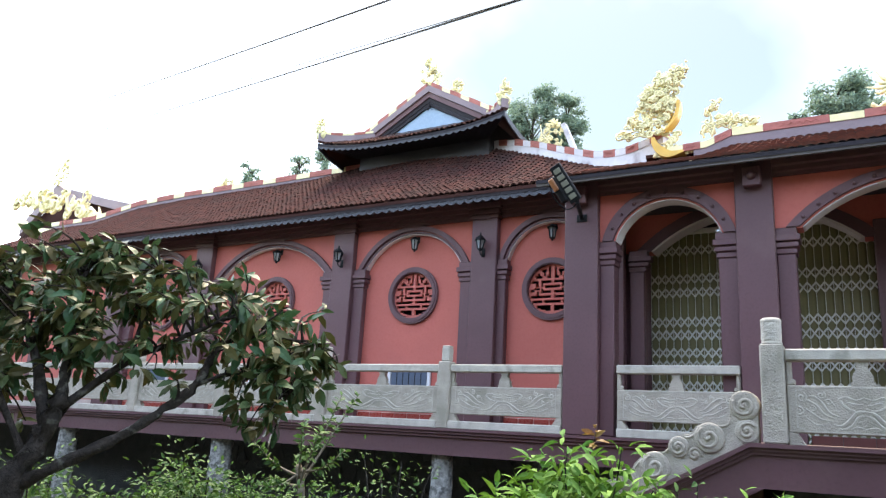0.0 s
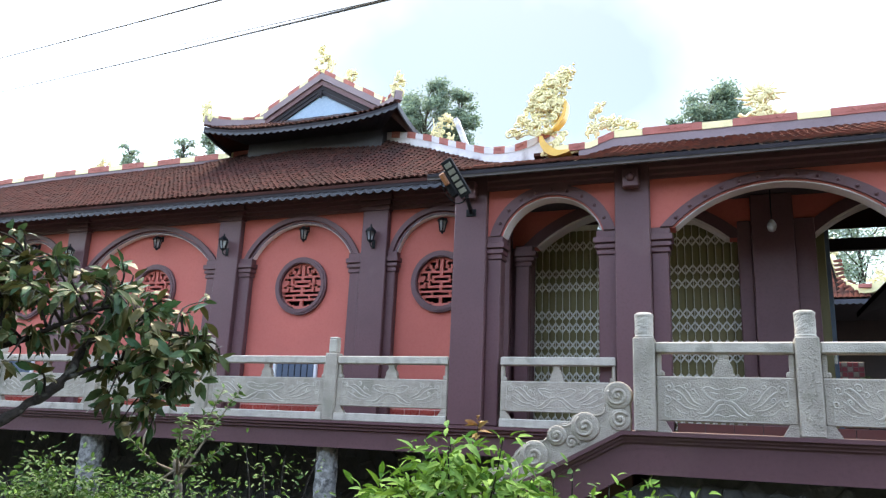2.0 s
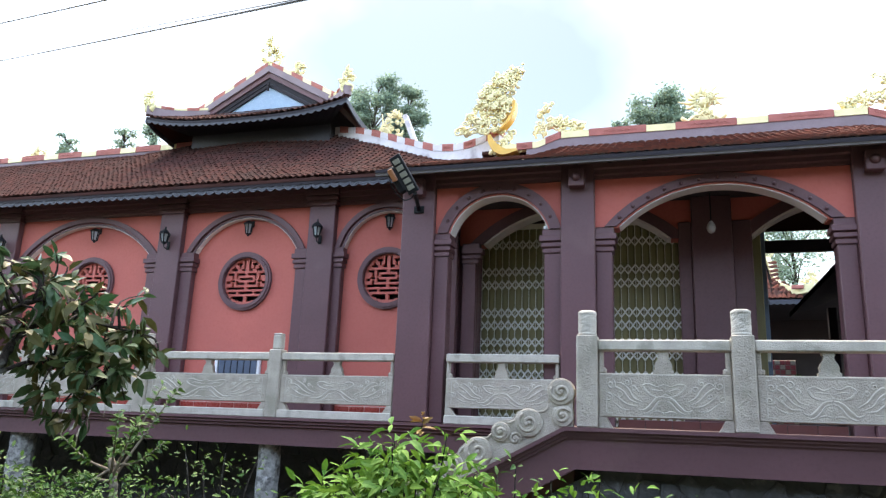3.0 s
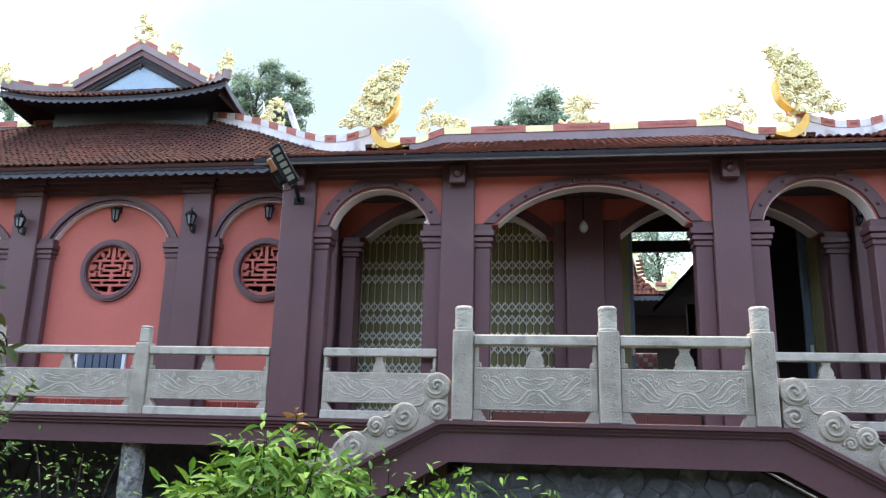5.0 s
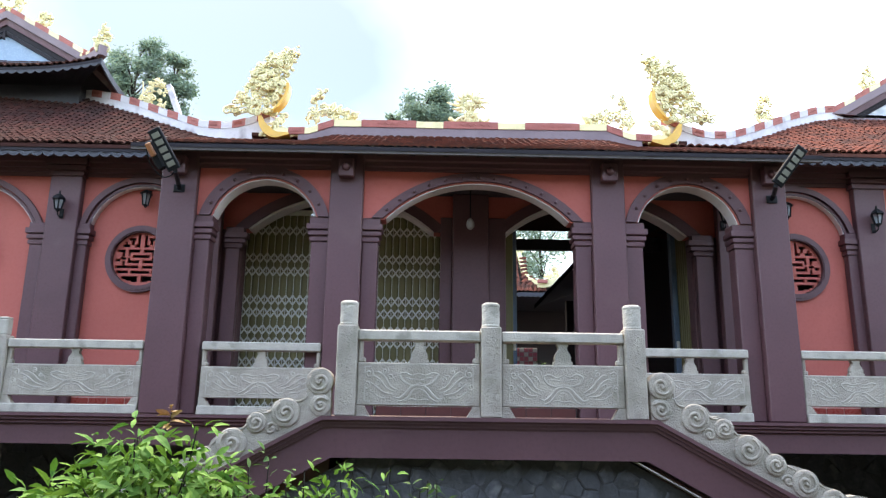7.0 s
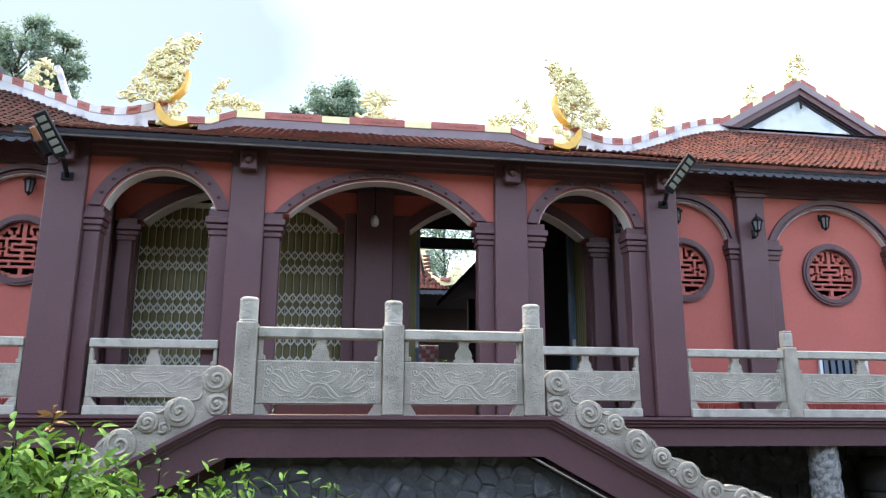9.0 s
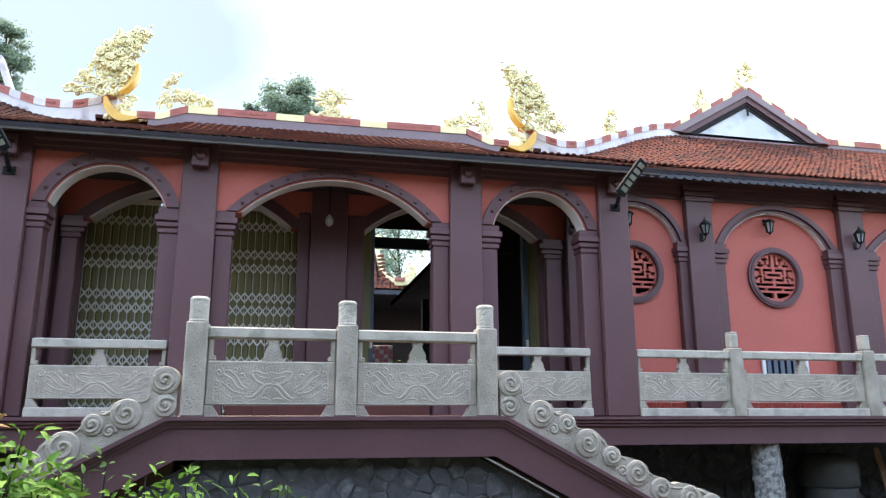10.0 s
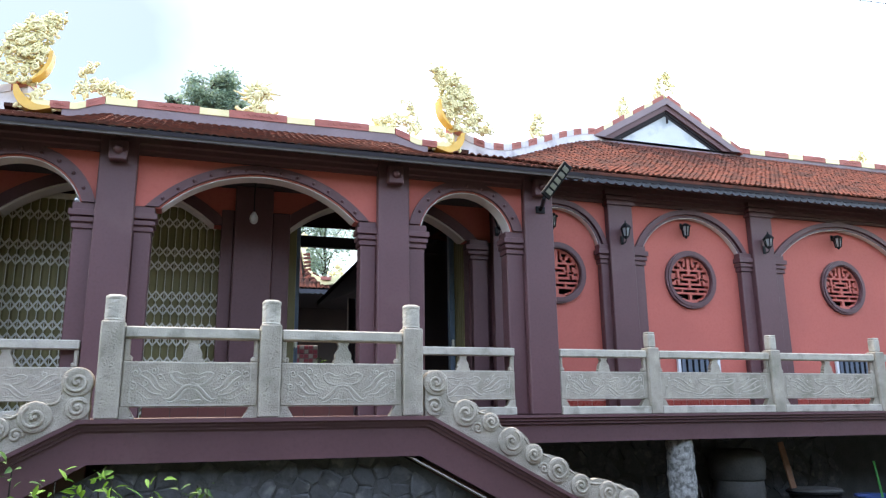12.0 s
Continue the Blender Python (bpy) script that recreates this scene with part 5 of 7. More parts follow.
# wings
for side, s in (("west", -1), ("east", 1)):
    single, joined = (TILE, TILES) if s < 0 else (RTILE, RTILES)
    roof = thing("wing_roof_" + side, (s * 9, 11, 5.2), "long brown clay tiled wing roof with scalloped eaves" if s < 0 else "long orange red clay tiled wing roof with scalloped eaves", "roof", kind="structure")
    xs = steps_between(3.0, 7.0, 20) + steps_between(7.5, REACH, 18)
    bm = bmesh.new()
    lie = EAVE_LIE[s]
    slope = lambda x, v: wing_at(x, v) + Vector((0, 0, lie * (1 - v) + (along(WEST_RISE, x) * v if s < 0 else 0.0)))
    deck(bm, slope, xs, s)
    under("deck", bm, joined, roof)
    bm = bmesh.new()
    ribbon(bm, [(s * x, wing_eave(x)[0] + 0.055, wing_eave(x)[1] + lie - 0.02) for x in xs], 0.015, -0.085, 0.0)
    under("eave_board", bm, DARKWOOD, roof)
    bm = bmesh.new()
    scallops(bm, [(s * x, wing_eave(x)[0] + 0.02, wing_eave(x)[1] + lie - 0.075) for x in xs], 0.075, 0.04, 0.025)
    under("fascia", bm, FASCIA, roof, "blue grey eave board with a scalloped lower edge")
    bm = bmesh.new()
    scallops(bm, [(s * x, wing_eave(x)[0] + 0.008, wing_eave(x)[1] + lie - 0.070) for x in xs], 0.028, 0.022, 0.01)
    under("valance", bm, DARKWOOD, roof, "dark wavy strip over the eave board")
    x = 4.6
    while x < REACH:
        bm = bmesh.new()
        ribbon(bm, [(s * x, 9.985, 5.345 + lie), (s * x, 10.55, 5.66)], 0.035, -0.06, 0.01)
        under("rafter", bm, DARKWOOD, roof)
        x += 0.72
    hip = [(s * x, wing_ridge(x)[0] + 0.06, along(HIP_TOP, x)) for x in steps_between(3.06, 6.75, 26)]
    bm = bmesh.new()
    ribbon(bm, hip, 0.085, -0.20, 0.165)
    under("hip_wall", bm, WHITE, roof, "weathered white plastered hip ridge")
    ridge_bricks(roof, hip, 0.235, 0.162, 0.29, 0.095, 0.46, 1, WHITE)
    bm = bmesh.new()
    sag = lambda x: along(WEST_RISE, x) if s < 0 and x > 12 else 0.0
    ribbon(bm, [(s * x, 12.41, 6.92 + sag(x)) for x in (6.62, 12.0, 15.5, 16.4, 17.2, 18.2, 19.1, 20.0, REACH)], 0.09, -0.15, 0.115)
    under("ridge_wall", bm, RIDGE, roof, "lilac grey ridge wall")
    ridge_bricks(roof, [(s * x, 12.40, 7.03 + sag(x)) for x in (9.75, 12.0, 15.5, 16.4, 17.2, 18.2, 19.1, 20.0, REACH)], 0.52, -0.002, 0.125, 0.10, 0.38, 1)
    bm = bmesh.new()
    deck(bm, lambda x, v: Vector((x, 12.4 + 3.0 * v, 6.90 - 1.6 * v)), [6.75, 14.0, REACH], s)
    under("rear_slope", bm, joined, roof)
    bm = bmesh.new()
    bm.faces.new([bm.verts.new(p) for p in ((s * 3.05, 10.85, 5.62), (s * 6.75, 12.42, 6.86), (s * 6.75, 15.4, 5.3), (s * 3.05, 14.5, 5.3))])
    bmesh.ops.solidify(bm, geom=bm.faces[:], thickness=0.06)
    under("hip_end", bm, joined, roof)
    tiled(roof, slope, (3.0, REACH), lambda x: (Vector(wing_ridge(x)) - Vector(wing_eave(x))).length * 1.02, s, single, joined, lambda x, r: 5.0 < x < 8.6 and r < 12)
    if s > 0:
        pediment(roof, 8.30, 1.60, 12.26, 6.98, 0.93, PEDWHITE, s, 14.5, "stained white gable face")
        flame(8.26, 12.28, 7.98, 0.42, 0.66, 31, "gilded flame finial on the gable peak", lean=0.14)
        flame(7.3, 12.28, 7.52, 0.25, 0.42, 32, "small gilded flame ornament on the gable slope", lean=0.05)
        flame(5.1, 11.70, 6.58, 0.32, 0.48, 33, "small gilded ornament on the hip ridge")
        flame(13.5, 12.40, 7.12, 0.5, 0.35, 34, "small gilded ornament on the wing ridge")
    else:
        flame(-14.2, 12.40, 7.12, 0.6, 0.22, 35, "small gilded ornament on the wing ridge")

# small upper storey on the west wing
TX = -8.27
tower = thing("roof_tower", (TX, 12.2, 6.6), "small raised upper roof with a pale blue gable and upturned eaves", "roof", kind="structure")
under("wall", boxes((TX - 1.55, TX + 1.55, 12.06, 14.4, 6.3, 7.6), b=0.01), FASCIA, tower, "dark timber wall under the upper eaves")
txs = steps_between(-2.17, 2.17, 24)
bm = bmesh.new()
deck(bm, tower_at, txs, 1, TX)
under("deck", bm, DARKWOOD, tower)
bm = bmesh.new()
scallops(bm, [(TX + x, 11.385, tower_at(x, 0).z - 0.012) for x in txs], 0.075, 0.04, 0.03, 0.15)
under("fascia", bm, FASCIA, tower, "dark grey eave board with a scalloped lower edge")
bm = bmesh.new()                                   # dark soffit boards from the eave back to the wall
for a, c in zip(txs, txs[1:]):
    v = [bm.verts.new(p) for p in ((TX + a, 11.42, tower_at(a, 0).z - 0.07), (TX + c, 11.42, tower_at(c, 0).z - 0.07), (TX + c * 0.72, 12.0, 7.14), (TX + a * 0.72, 12.0, 7.14))]
    bm.faces.new(v)
bmesh.ops.solidify(bm, geom=bm.faces[:], thickness=0.03)
under("soffit", bm, FASCIA, tower)
for e in (-1, 1):                                  # side slopes with their eaves
    side_at = lambda y, v, e=e: Vector((TX + e * (2.17 - 0.62 * v), y, 7.15 + 0.21 * (abs(y - 13.1) / 1.72) ** 3 * (1 - v) + 0.65 * (0.8 * v + 0.2 * v * v)))
    ys = steps_between(11.38, 14.8, 18)
    bm = bmesh.new()
    grid = [[[bm.verts.new(side_at(min(max(y, 11.38 + 0.9 * v), 14.8 - 0.9 * v), v) - Vector((0, 0, d))) for d in (0, 0.05)] for v in (0, 0.25, 0.5, 0.75, 1)] for y in ys]
    for a, c in zip(grid, grid[1:]):
        for k in range(4):
            for d in (0, 1):
                bm.faces.new([a[k][d], c[k][d], c[k + 1][d], a[k + 1][d]])
        bm.faces.new([a[0][0], c[0][0], c[0][1], a[0][1]])
    under("side_slope", bm, TILES, tower)
    bm = bmesh.new()
    ribbon(bm, [side_at(y, 0) for y in ys], 0.015, -0.12, -0.01)
    under("side_fascia", bm, FASCIA, tower)
    hipline = smooth_path([tower_at(e * 2.19, 0.0) + Vector((TX, 0, 0.12)), tower_at(e * 2.17, 0.3) + Vector((TX, 0, 0.05)), tower_at(e * 2.17, 0.7) + Vector((TX, 0, 0.03)), tower_at(e * 2.17, 1.0) + Vector((TX, 0, 0.03))], 5)
    bm = bmesh.new()
    ribbon(bm, hipline, 0.07, -0.08, 0.10)
    under("hip_wall", bm, RIDGE, tower, "lilac grey hip ridge")
    ridge_bricks(tower, hipline, 0.25, 0.098, 0.16, 0.075, 0.5, 0)
    flame(TX + e * 2.16, 11.40, 7.50, 0.24, 0.42, 41 + e, "small gilded flame on the upturned eave corner", lean=e * 0.02)
tiled(tower, tower_at, (-2.17, 2.17), lambda x: 1.15, 1, TILE, TILES, lambda x, r: True, mirror_x=TX)
pediment(tower, TX - 0.03, 1.52, 12.28, 7.70, 0.86, PEDIMENT, -1, 14.5, "pale blue gable face")
flame(TX - 0.05, 12.3, 8.66, 0.46, 0.70, 51, "gilded flame finial on the gable peak", lean=-0.10)
flame(TX + 0.62, 12.3, 8.42, 0.22, 0.25, 52, "small gilded flame ornament on the gable slope")
flame(-5.80, 13.0, 7.18, 0.55, 0.58, 53, "gilded scroll ornament rising behind the hip ridge")
bm = boxes((-0.05, 0.05, -0.08, 0.08, -0.6, 0.32))
bmesh.ops.transform(bm, matrix=pose(-5.45, 13.05, 7.36, 0, -22, 0), verts=bm.verts)
under("ridge_end", bm, WHITE, bpy.data.objects["wing_roof_west"], "leaning white ridge end")

# a further roof beyond the west wing
far = thing("far_roof", (-24, 15, 6.6), "brown tiled gable roof of the building beyond the wing", "roof", kind="structure")
bm = bmesh.new()
prism(bm, ((-28.6, 6.7), (-19.6, 6.7), (-20.6, 7.95), (-24.5, 9.12), (-25.6, 9.2), (-28.6, 7.2)), lambda a, c, d: (a, d, c), 15.3, 15.6)
under("slope", bm, TILES, far, "dark red tiled slope")
for row, high in ((((-24.9, 15.2, 9.18), (-22.6, 15.2, 8.55), (-20.4, 15.2, 8.02)), 0.24), (((-25.6, 15.1, 9.42), (-26.4, 15.1, 8.85), (-27.4, 15.1, 8.05)), 0.36), (((-25.6, 15.1, 9.42), (-24.7, 15.1, 8.95), (-23.5, 15.1, 8.35)), 0.36)):
    bm = bmesh.new()
    ribbon(bm, row, 0.08, -high, 0.06)
    under("verge", bm, RIDGE, far, "lilac grey verge board")
under("support_wall", boxes((-29, -18.5, 15.65, 15.9, 0.0, 7.2)), RED, far)
bm = bmesh.new()
ribbon(bm, smooth_path([(-19.6, 12.9, 6.72), (-21.2, 13.0, 6.76), (-22.6, 13.1, 6.92), (-23.8, 13.2, 7.25), (-24.5, 13.2, 7.6)], 5), 0.09, -0.16, 0.10)
under("end_curl", bm, GOLD, bpy.data.objects["wing_roof_west"], "gilded upturned ridge end")
crest = thing("ridge_ornament", (-22.4, 13.2, 7.0), "large gilded cloud scrolls on the wing end", "roof ornament", "small ridge ornaments")
cloud = random.Random(61)
bm = bmesh.new()
scroll_work(bm, [(-20.2 - 0.145 * k + cloud.uniform(-0.1, 0.1), 7.0 + 0.04 * k * 0.8 + cloud.uniform(0.05, 0.75) * math.sin(math.pi * (0.12 + 0.80 * k / 32)), cloud.uniform(0.13, 0.21)) for k in range(32)], 13.2, cloud, 0.08, 0.055)
under("openwork", bm, GOLD, crest, smooth=True)
flame(-25.3, 14.9, 9.4, 0.75, 0.95, 62, "gilded flame finial on the far gable", lean=0.2)
flame(-21.6, 13.6, 7.6, 0.5, 0.75, 63, "gilded flame ornament on the wing end", lean=0.1)

# ---- folding gates in the doorways ----
def lattice_strip(bm, x0, x1, step, z, high, y, thick=0.0135):
    """A row of crossed flat straps."""
    x = x0
    while x < x1 - step * 0.5:
        for a, c in ((z, z + high), (z + high, z)):
            tube(bm, [(x, y - 0.006 * (1 if a < c else 2), a), (x + step, y - 0.006 * (1 if a < c else 2), c)], thick, 4)
        x += step


gate = thing("folding_gate", (-1.88, 11.02, FL), "closed olive folding metal gate with bands of pale crossed straps", "gate")
step = 0.105
n = 28
bm = bmesh.new()
prism(bm, ((0.0, 0.0), (0.03, -0.022), (0.075, -0.022), (step - 0.002, 0.0), (step - 0.002, 0.008), (0.0, 0.008)), lambda a, c, d: (a, c, d), FL + 0.02, 4.62)
slat = part("slat", bm, OLIVE, gate)
slat.location = Vector((-3.36, 11.03, 0)) - gate.location
for k in range(1, n):
    more = new("slat", slat.data)
    more.parent = gate
    more.location = Vector((-3.36 + k * step, 11.03, 0)) - gate.location
for z, h in ((1.66, 0.14), (1.88, 0.14), (2.30, 0.14), (2.60, 0.13), (2.78, 0.13), (3.03, 0.14), (3.22, 0.14), (3.655, 0.135), (3.86, 0.135), (4.285, 0.135)):
    bm = bmesh.new()
    lattice_strip(bm, -3.36, -3.36 + n * step, step, z, h, 11.0)
    under("lattice_band", bm, STRAP, gate, "band of pale crossed straps")
for k in range(n + 1):
    bm = bmesh.new()
    tube(bm, [(-3.36 + k * step, 10.996, FL + 0.02), (-3.36 + k * step, 10.996, 4.62)], 0.0055, 4)
    under("upright", bm, STRAP, gate)
under("head_track", boxes((-3.38, -0.40, 10.98, 11.08, 4.60, 4.68)), STRAP, gate)

for x0, x1, blue0, blue1 in ((0.525, 0.66, 0.68, 0.76), (3.27, 3.46, 3.18, 3.265)):
    g = thing("folded_gate", ((x0 + x1) / 2, 11.2, FL), "olive folding gate pushed open against its blue door frame", "gate", "open gates")
    bm = bmesh.new()
    for k in range(5):
        block(bm, x0, x1, 10.92 + 0.09 * k, 10.99 + 0.09 * k, FL + 0.01, 4.55, b=0.01)
    under("folded_slats", bm, OLIVE, g)
    under("frame", boxes((blue0, blue1, 11.30, 11.42, FL + 0.01, 4.55)), BLUE, g, "blue painted metal door frame")
    under("lock", boxes((blue0 + 0.02, blue1 - 0.02, 11.27, 11.30, 2.62, 2.80)), STRAP, g)

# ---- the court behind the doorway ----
# these two walls are added to keep light out of the court
tagged(part("wall_court_west", boxes((-4.2, -0.1, 13.2, 13.4, FL, 6.2)), DARK), "added dark wall behind the closed gate that keeps the court dim", "wall", kind="structure")
tagged(part("wall_court_partition", boxes((0.1, 0.3, 11.6, 20.5, FL, 6.2)), DARK), "added dark partition that shuts side light out of the passage", "wall", kind="structure")
tagged(part("floor_court", boxes((-8, 12, 16.005, 30, FL - 0.3, FL - 0.03)), DARK), "paved floor of the court, coloured dark in place of shade", "floor", kind="structure")
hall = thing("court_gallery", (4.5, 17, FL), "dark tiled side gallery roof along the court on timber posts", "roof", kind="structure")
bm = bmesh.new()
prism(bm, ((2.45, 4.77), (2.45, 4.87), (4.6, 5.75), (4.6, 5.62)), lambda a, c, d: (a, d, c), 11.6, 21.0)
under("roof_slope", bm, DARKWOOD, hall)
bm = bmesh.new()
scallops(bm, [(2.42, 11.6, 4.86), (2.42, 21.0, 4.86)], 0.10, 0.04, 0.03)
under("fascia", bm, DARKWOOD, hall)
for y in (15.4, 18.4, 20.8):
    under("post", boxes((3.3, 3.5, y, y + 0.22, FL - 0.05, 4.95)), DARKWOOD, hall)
# near-black back wall, its colour standing for shade inside the gallery
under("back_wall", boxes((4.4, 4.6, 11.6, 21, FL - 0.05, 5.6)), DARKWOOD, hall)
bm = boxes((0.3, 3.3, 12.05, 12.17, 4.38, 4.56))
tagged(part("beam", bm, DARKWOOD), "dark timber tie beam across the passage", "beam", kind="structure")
# sloped ceiling added to cut off the sky above the passage
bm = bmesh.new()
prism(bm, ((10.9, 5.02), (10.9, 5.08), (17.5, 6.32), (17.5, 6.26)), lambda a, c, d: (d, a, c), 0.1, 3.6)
tagged(part("ceiling_passage", bm, DARK), "added dark ceiling that shuts sky light out of the passage", "ceiling", kind="structure")
rear = thing("rear_hall", (1.4, 23, FL), "rear temple hall with a red tiled roof and gold hip ridge", "building", kind="structure")
bm = bmesh.new()
bm.faces.new([bm.verts.new(p) for p in ((-6, 21.8, 5.34), (2.95, 21.8, 5.35), (2.55, 22.05, 5.68), (2.3, 22.35, 6.0), (2.18, 22.8, 6.70), (-6, 22.8, 6.70))])
bmesh.ops.solidify(bm, geom=bm.faces[:], thickness=0.06)
under("roof_slope", bm, DARKWOOD, rear)
share = lambda x: along(((2.18, 1.0), (2.3, 0.47), (2.55, 0.25), (2.95, 0.03)), x)
tiled(rear, lambda x, v: Vector((x, 21.78 + 1.0 * v * share(x), 5.37 + 1.35 * v * share(x))), (-1.0, 2.9), lambda x: 1.68 * share(x), 1, RTILE, RTILES, lambda x, r: x > 1.7, wide=0.13, course=0.17)
hipline = smooth_path([(3.2, 21.72, 5.74), (2.9, 21.8, 5.64), (2.58, 22.0, 5.69), (2.32, 22.3, 6.0), (2.2, 22.8, 6.74)], 5)
bm = bmesh.new()
ribbon(bm, hipline, 0.07, -0.14, 0.08)
under("hip_ridge", bm, GOLD, rear, "gold painted hip ridge")
under("ridge_block", boxes((2.62, 2.92, 21.66, 21.76, 5.62, 5.72)), BRICKRED, rear)
bm = bmesh.new()
scallops(bm, [(-6, 21.76, 5.33), (2.98, 21.76, 5.34)], 0.10, 0.04, 0.04)
under("fascia", bm, FASCIA, rear)
# wall and ceiling take the shade tone, so the hall reads unlit
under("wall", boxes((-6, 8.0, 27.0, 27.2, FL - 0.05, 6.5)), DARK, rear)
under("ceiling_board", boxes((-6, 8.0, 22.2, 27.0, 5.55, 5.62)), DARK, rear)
for x in (-3.0, 5.6):
    under("post", boxes((x, x + 0.3, 22.0, 22.3, FL - 0.05, 5.5)), BROWN, rear)
low = tagged(part("low_wall", boxes((1.55, 2.25, 19.42, 19.6, FL - 0.05, 3.46)), GROUT), "low pink and white patterned tile wall in the court", "low wall", kind="structure")
for i in range(6):
    for k in range(14):
        part("wall_tile", boxes((1.56 + 0.115 * i, 1.56 + 0.115 * i + 0.10, 19.405, 19.419, 1.86 + 0.115 * k, 1.86 + 0.115 * k + 0.095), b=0.003), PINK if (i + k) % 3 else STRAP, low)
flame(3.1, 21.9, 5.78, 0.4, 0.35, 72, "gilded ornament on the rear hall ridge")
flame(2.22, 22.8, 6.75, 0.35, 0.5, 71, "gilded ornament on the rear hall ridge")

# ---- lamps ----
def lantern(x, y, z, label, group):
    """A black carriage lantern: bracket, glazed body, roof and finial."""
    l = thing("wall_lantern", (x, y, z), label, "lantern", group)
    bm = bmesh.new()
    lathe(bm, ((0.012, 0.0), (0.03, 0.012), (0.05, 0.03), (0.05, 0.045)), (x, y, z), 6)
    under("base", bm, BLACK, l)
    bm = bmesh.new()
    lathe(bm, ((0.112, 0.182), (0.092, 0.215), (0.04, 0.262), (0.018, 0.275), (0.012, 0.32)), (x, y, z), 6)
    under("hood", bm, BLACK, l)
    for k in range(6):
        a = math.tau * k / 6
        bm = bmesh.new()
        tube(bm, [(x + 0.05 * math.cos(a), y + 0.05 * math.sin(a), z + 0.035), (x + 0.088 * math.cos(a), y + 0.088 * math.sin(a), z + 0.195)], 0.011, 4)
        under("bar", bm, BLACK, l)
    bm = bmesh.new()
    lathe(bm, ((0.045, 0.04), (0.08, 0.19)), (x, y, z), 6)
    pane = under("glazing", bm, GLASS, l, "clear glass panes")
    pane.visible_shadow = False
    bm = bmesh.new()
    tube(bm, smooth_path([(x, y + 0.13, z + 0.02), (x, y + 0.10, z - 0.05), (x, y + 0.02, z - 0.045), (x, y, z + 0.005)], 4), 0.010, 5)
    block(bm, x - 0.035, x + 0.035, y + 0.115, y + 0.128, z - 0.07, z + 0.08, b=0.005)
    under("bracket", bm, BLACK, l)
    l.scale = (0.86, 1.0, 0.97)


def niche_lamp(x, y, z, group):
    l = thing("niche_lamp", (x, y, z), "black lamp with a glass shade under the niche arch", "lamp", group)
    under("mount", boxes((x - 0.02, x + 0.02, y - 0.02, y + 0.13, z + 0.222, z + 0.25), (x - 0.03, x + 0.03, y + 0.115, y + 0.136, z + 0.17, z + 0.28), b=0.008), BLACK, l)
    bm = bmesh.new()
    lathe(bm, ((0.108, 0.185), (0.095, 0.20), (0.05, 0.235), (0.02, 0.25)), (x, y, z), 8)
    under("hood", bm, BLACK, l)
    bm = bmesh.new()
    lathe(bm, ((0.04, 0.028), (0.05, 0.02), (0.03, 0.005), (0.012, -0.02)), (x, y, z), 8)
    under("base", bm, BLACK, l)
    for k in range(6):
        a = math.tau * k / 6
        bm = bmesh.new()
        tube(bm, [(x + 0.05 * math.cos(a), y + 0.05 * math.sin(a), z + 0.02), (x + 0.083 * math.cos(a), y + 0.083 * math.sin(a), z + 0.205)], 0.011, 4)
        under("bar", bm, BLACK, l)
    bm = bmesh.new()
    lathe(bm, ((0.045, 0.03), (0.075, 0.20)), (x, y, z), 8)
    pane = under("glazing", bm, GLASS, l, "clear glass shade")
    pane.visible_shadow = False
    l.scale = (0.82, 1.0, 1.0)


for s in (-1, 1):
    for a, c, w in BAYS[s][:4]:
        lantern(s * (a if a > 4 else 3.68), Y_WALL - 0.35, 4.40, "black carriage lantern on a brown pilaster", "wall lanterns")
        niche_lamp(s * (w - (0.04 if s < 0 else 0.10)), Y_WALL - 0.14, 4.56, "niche lamps")


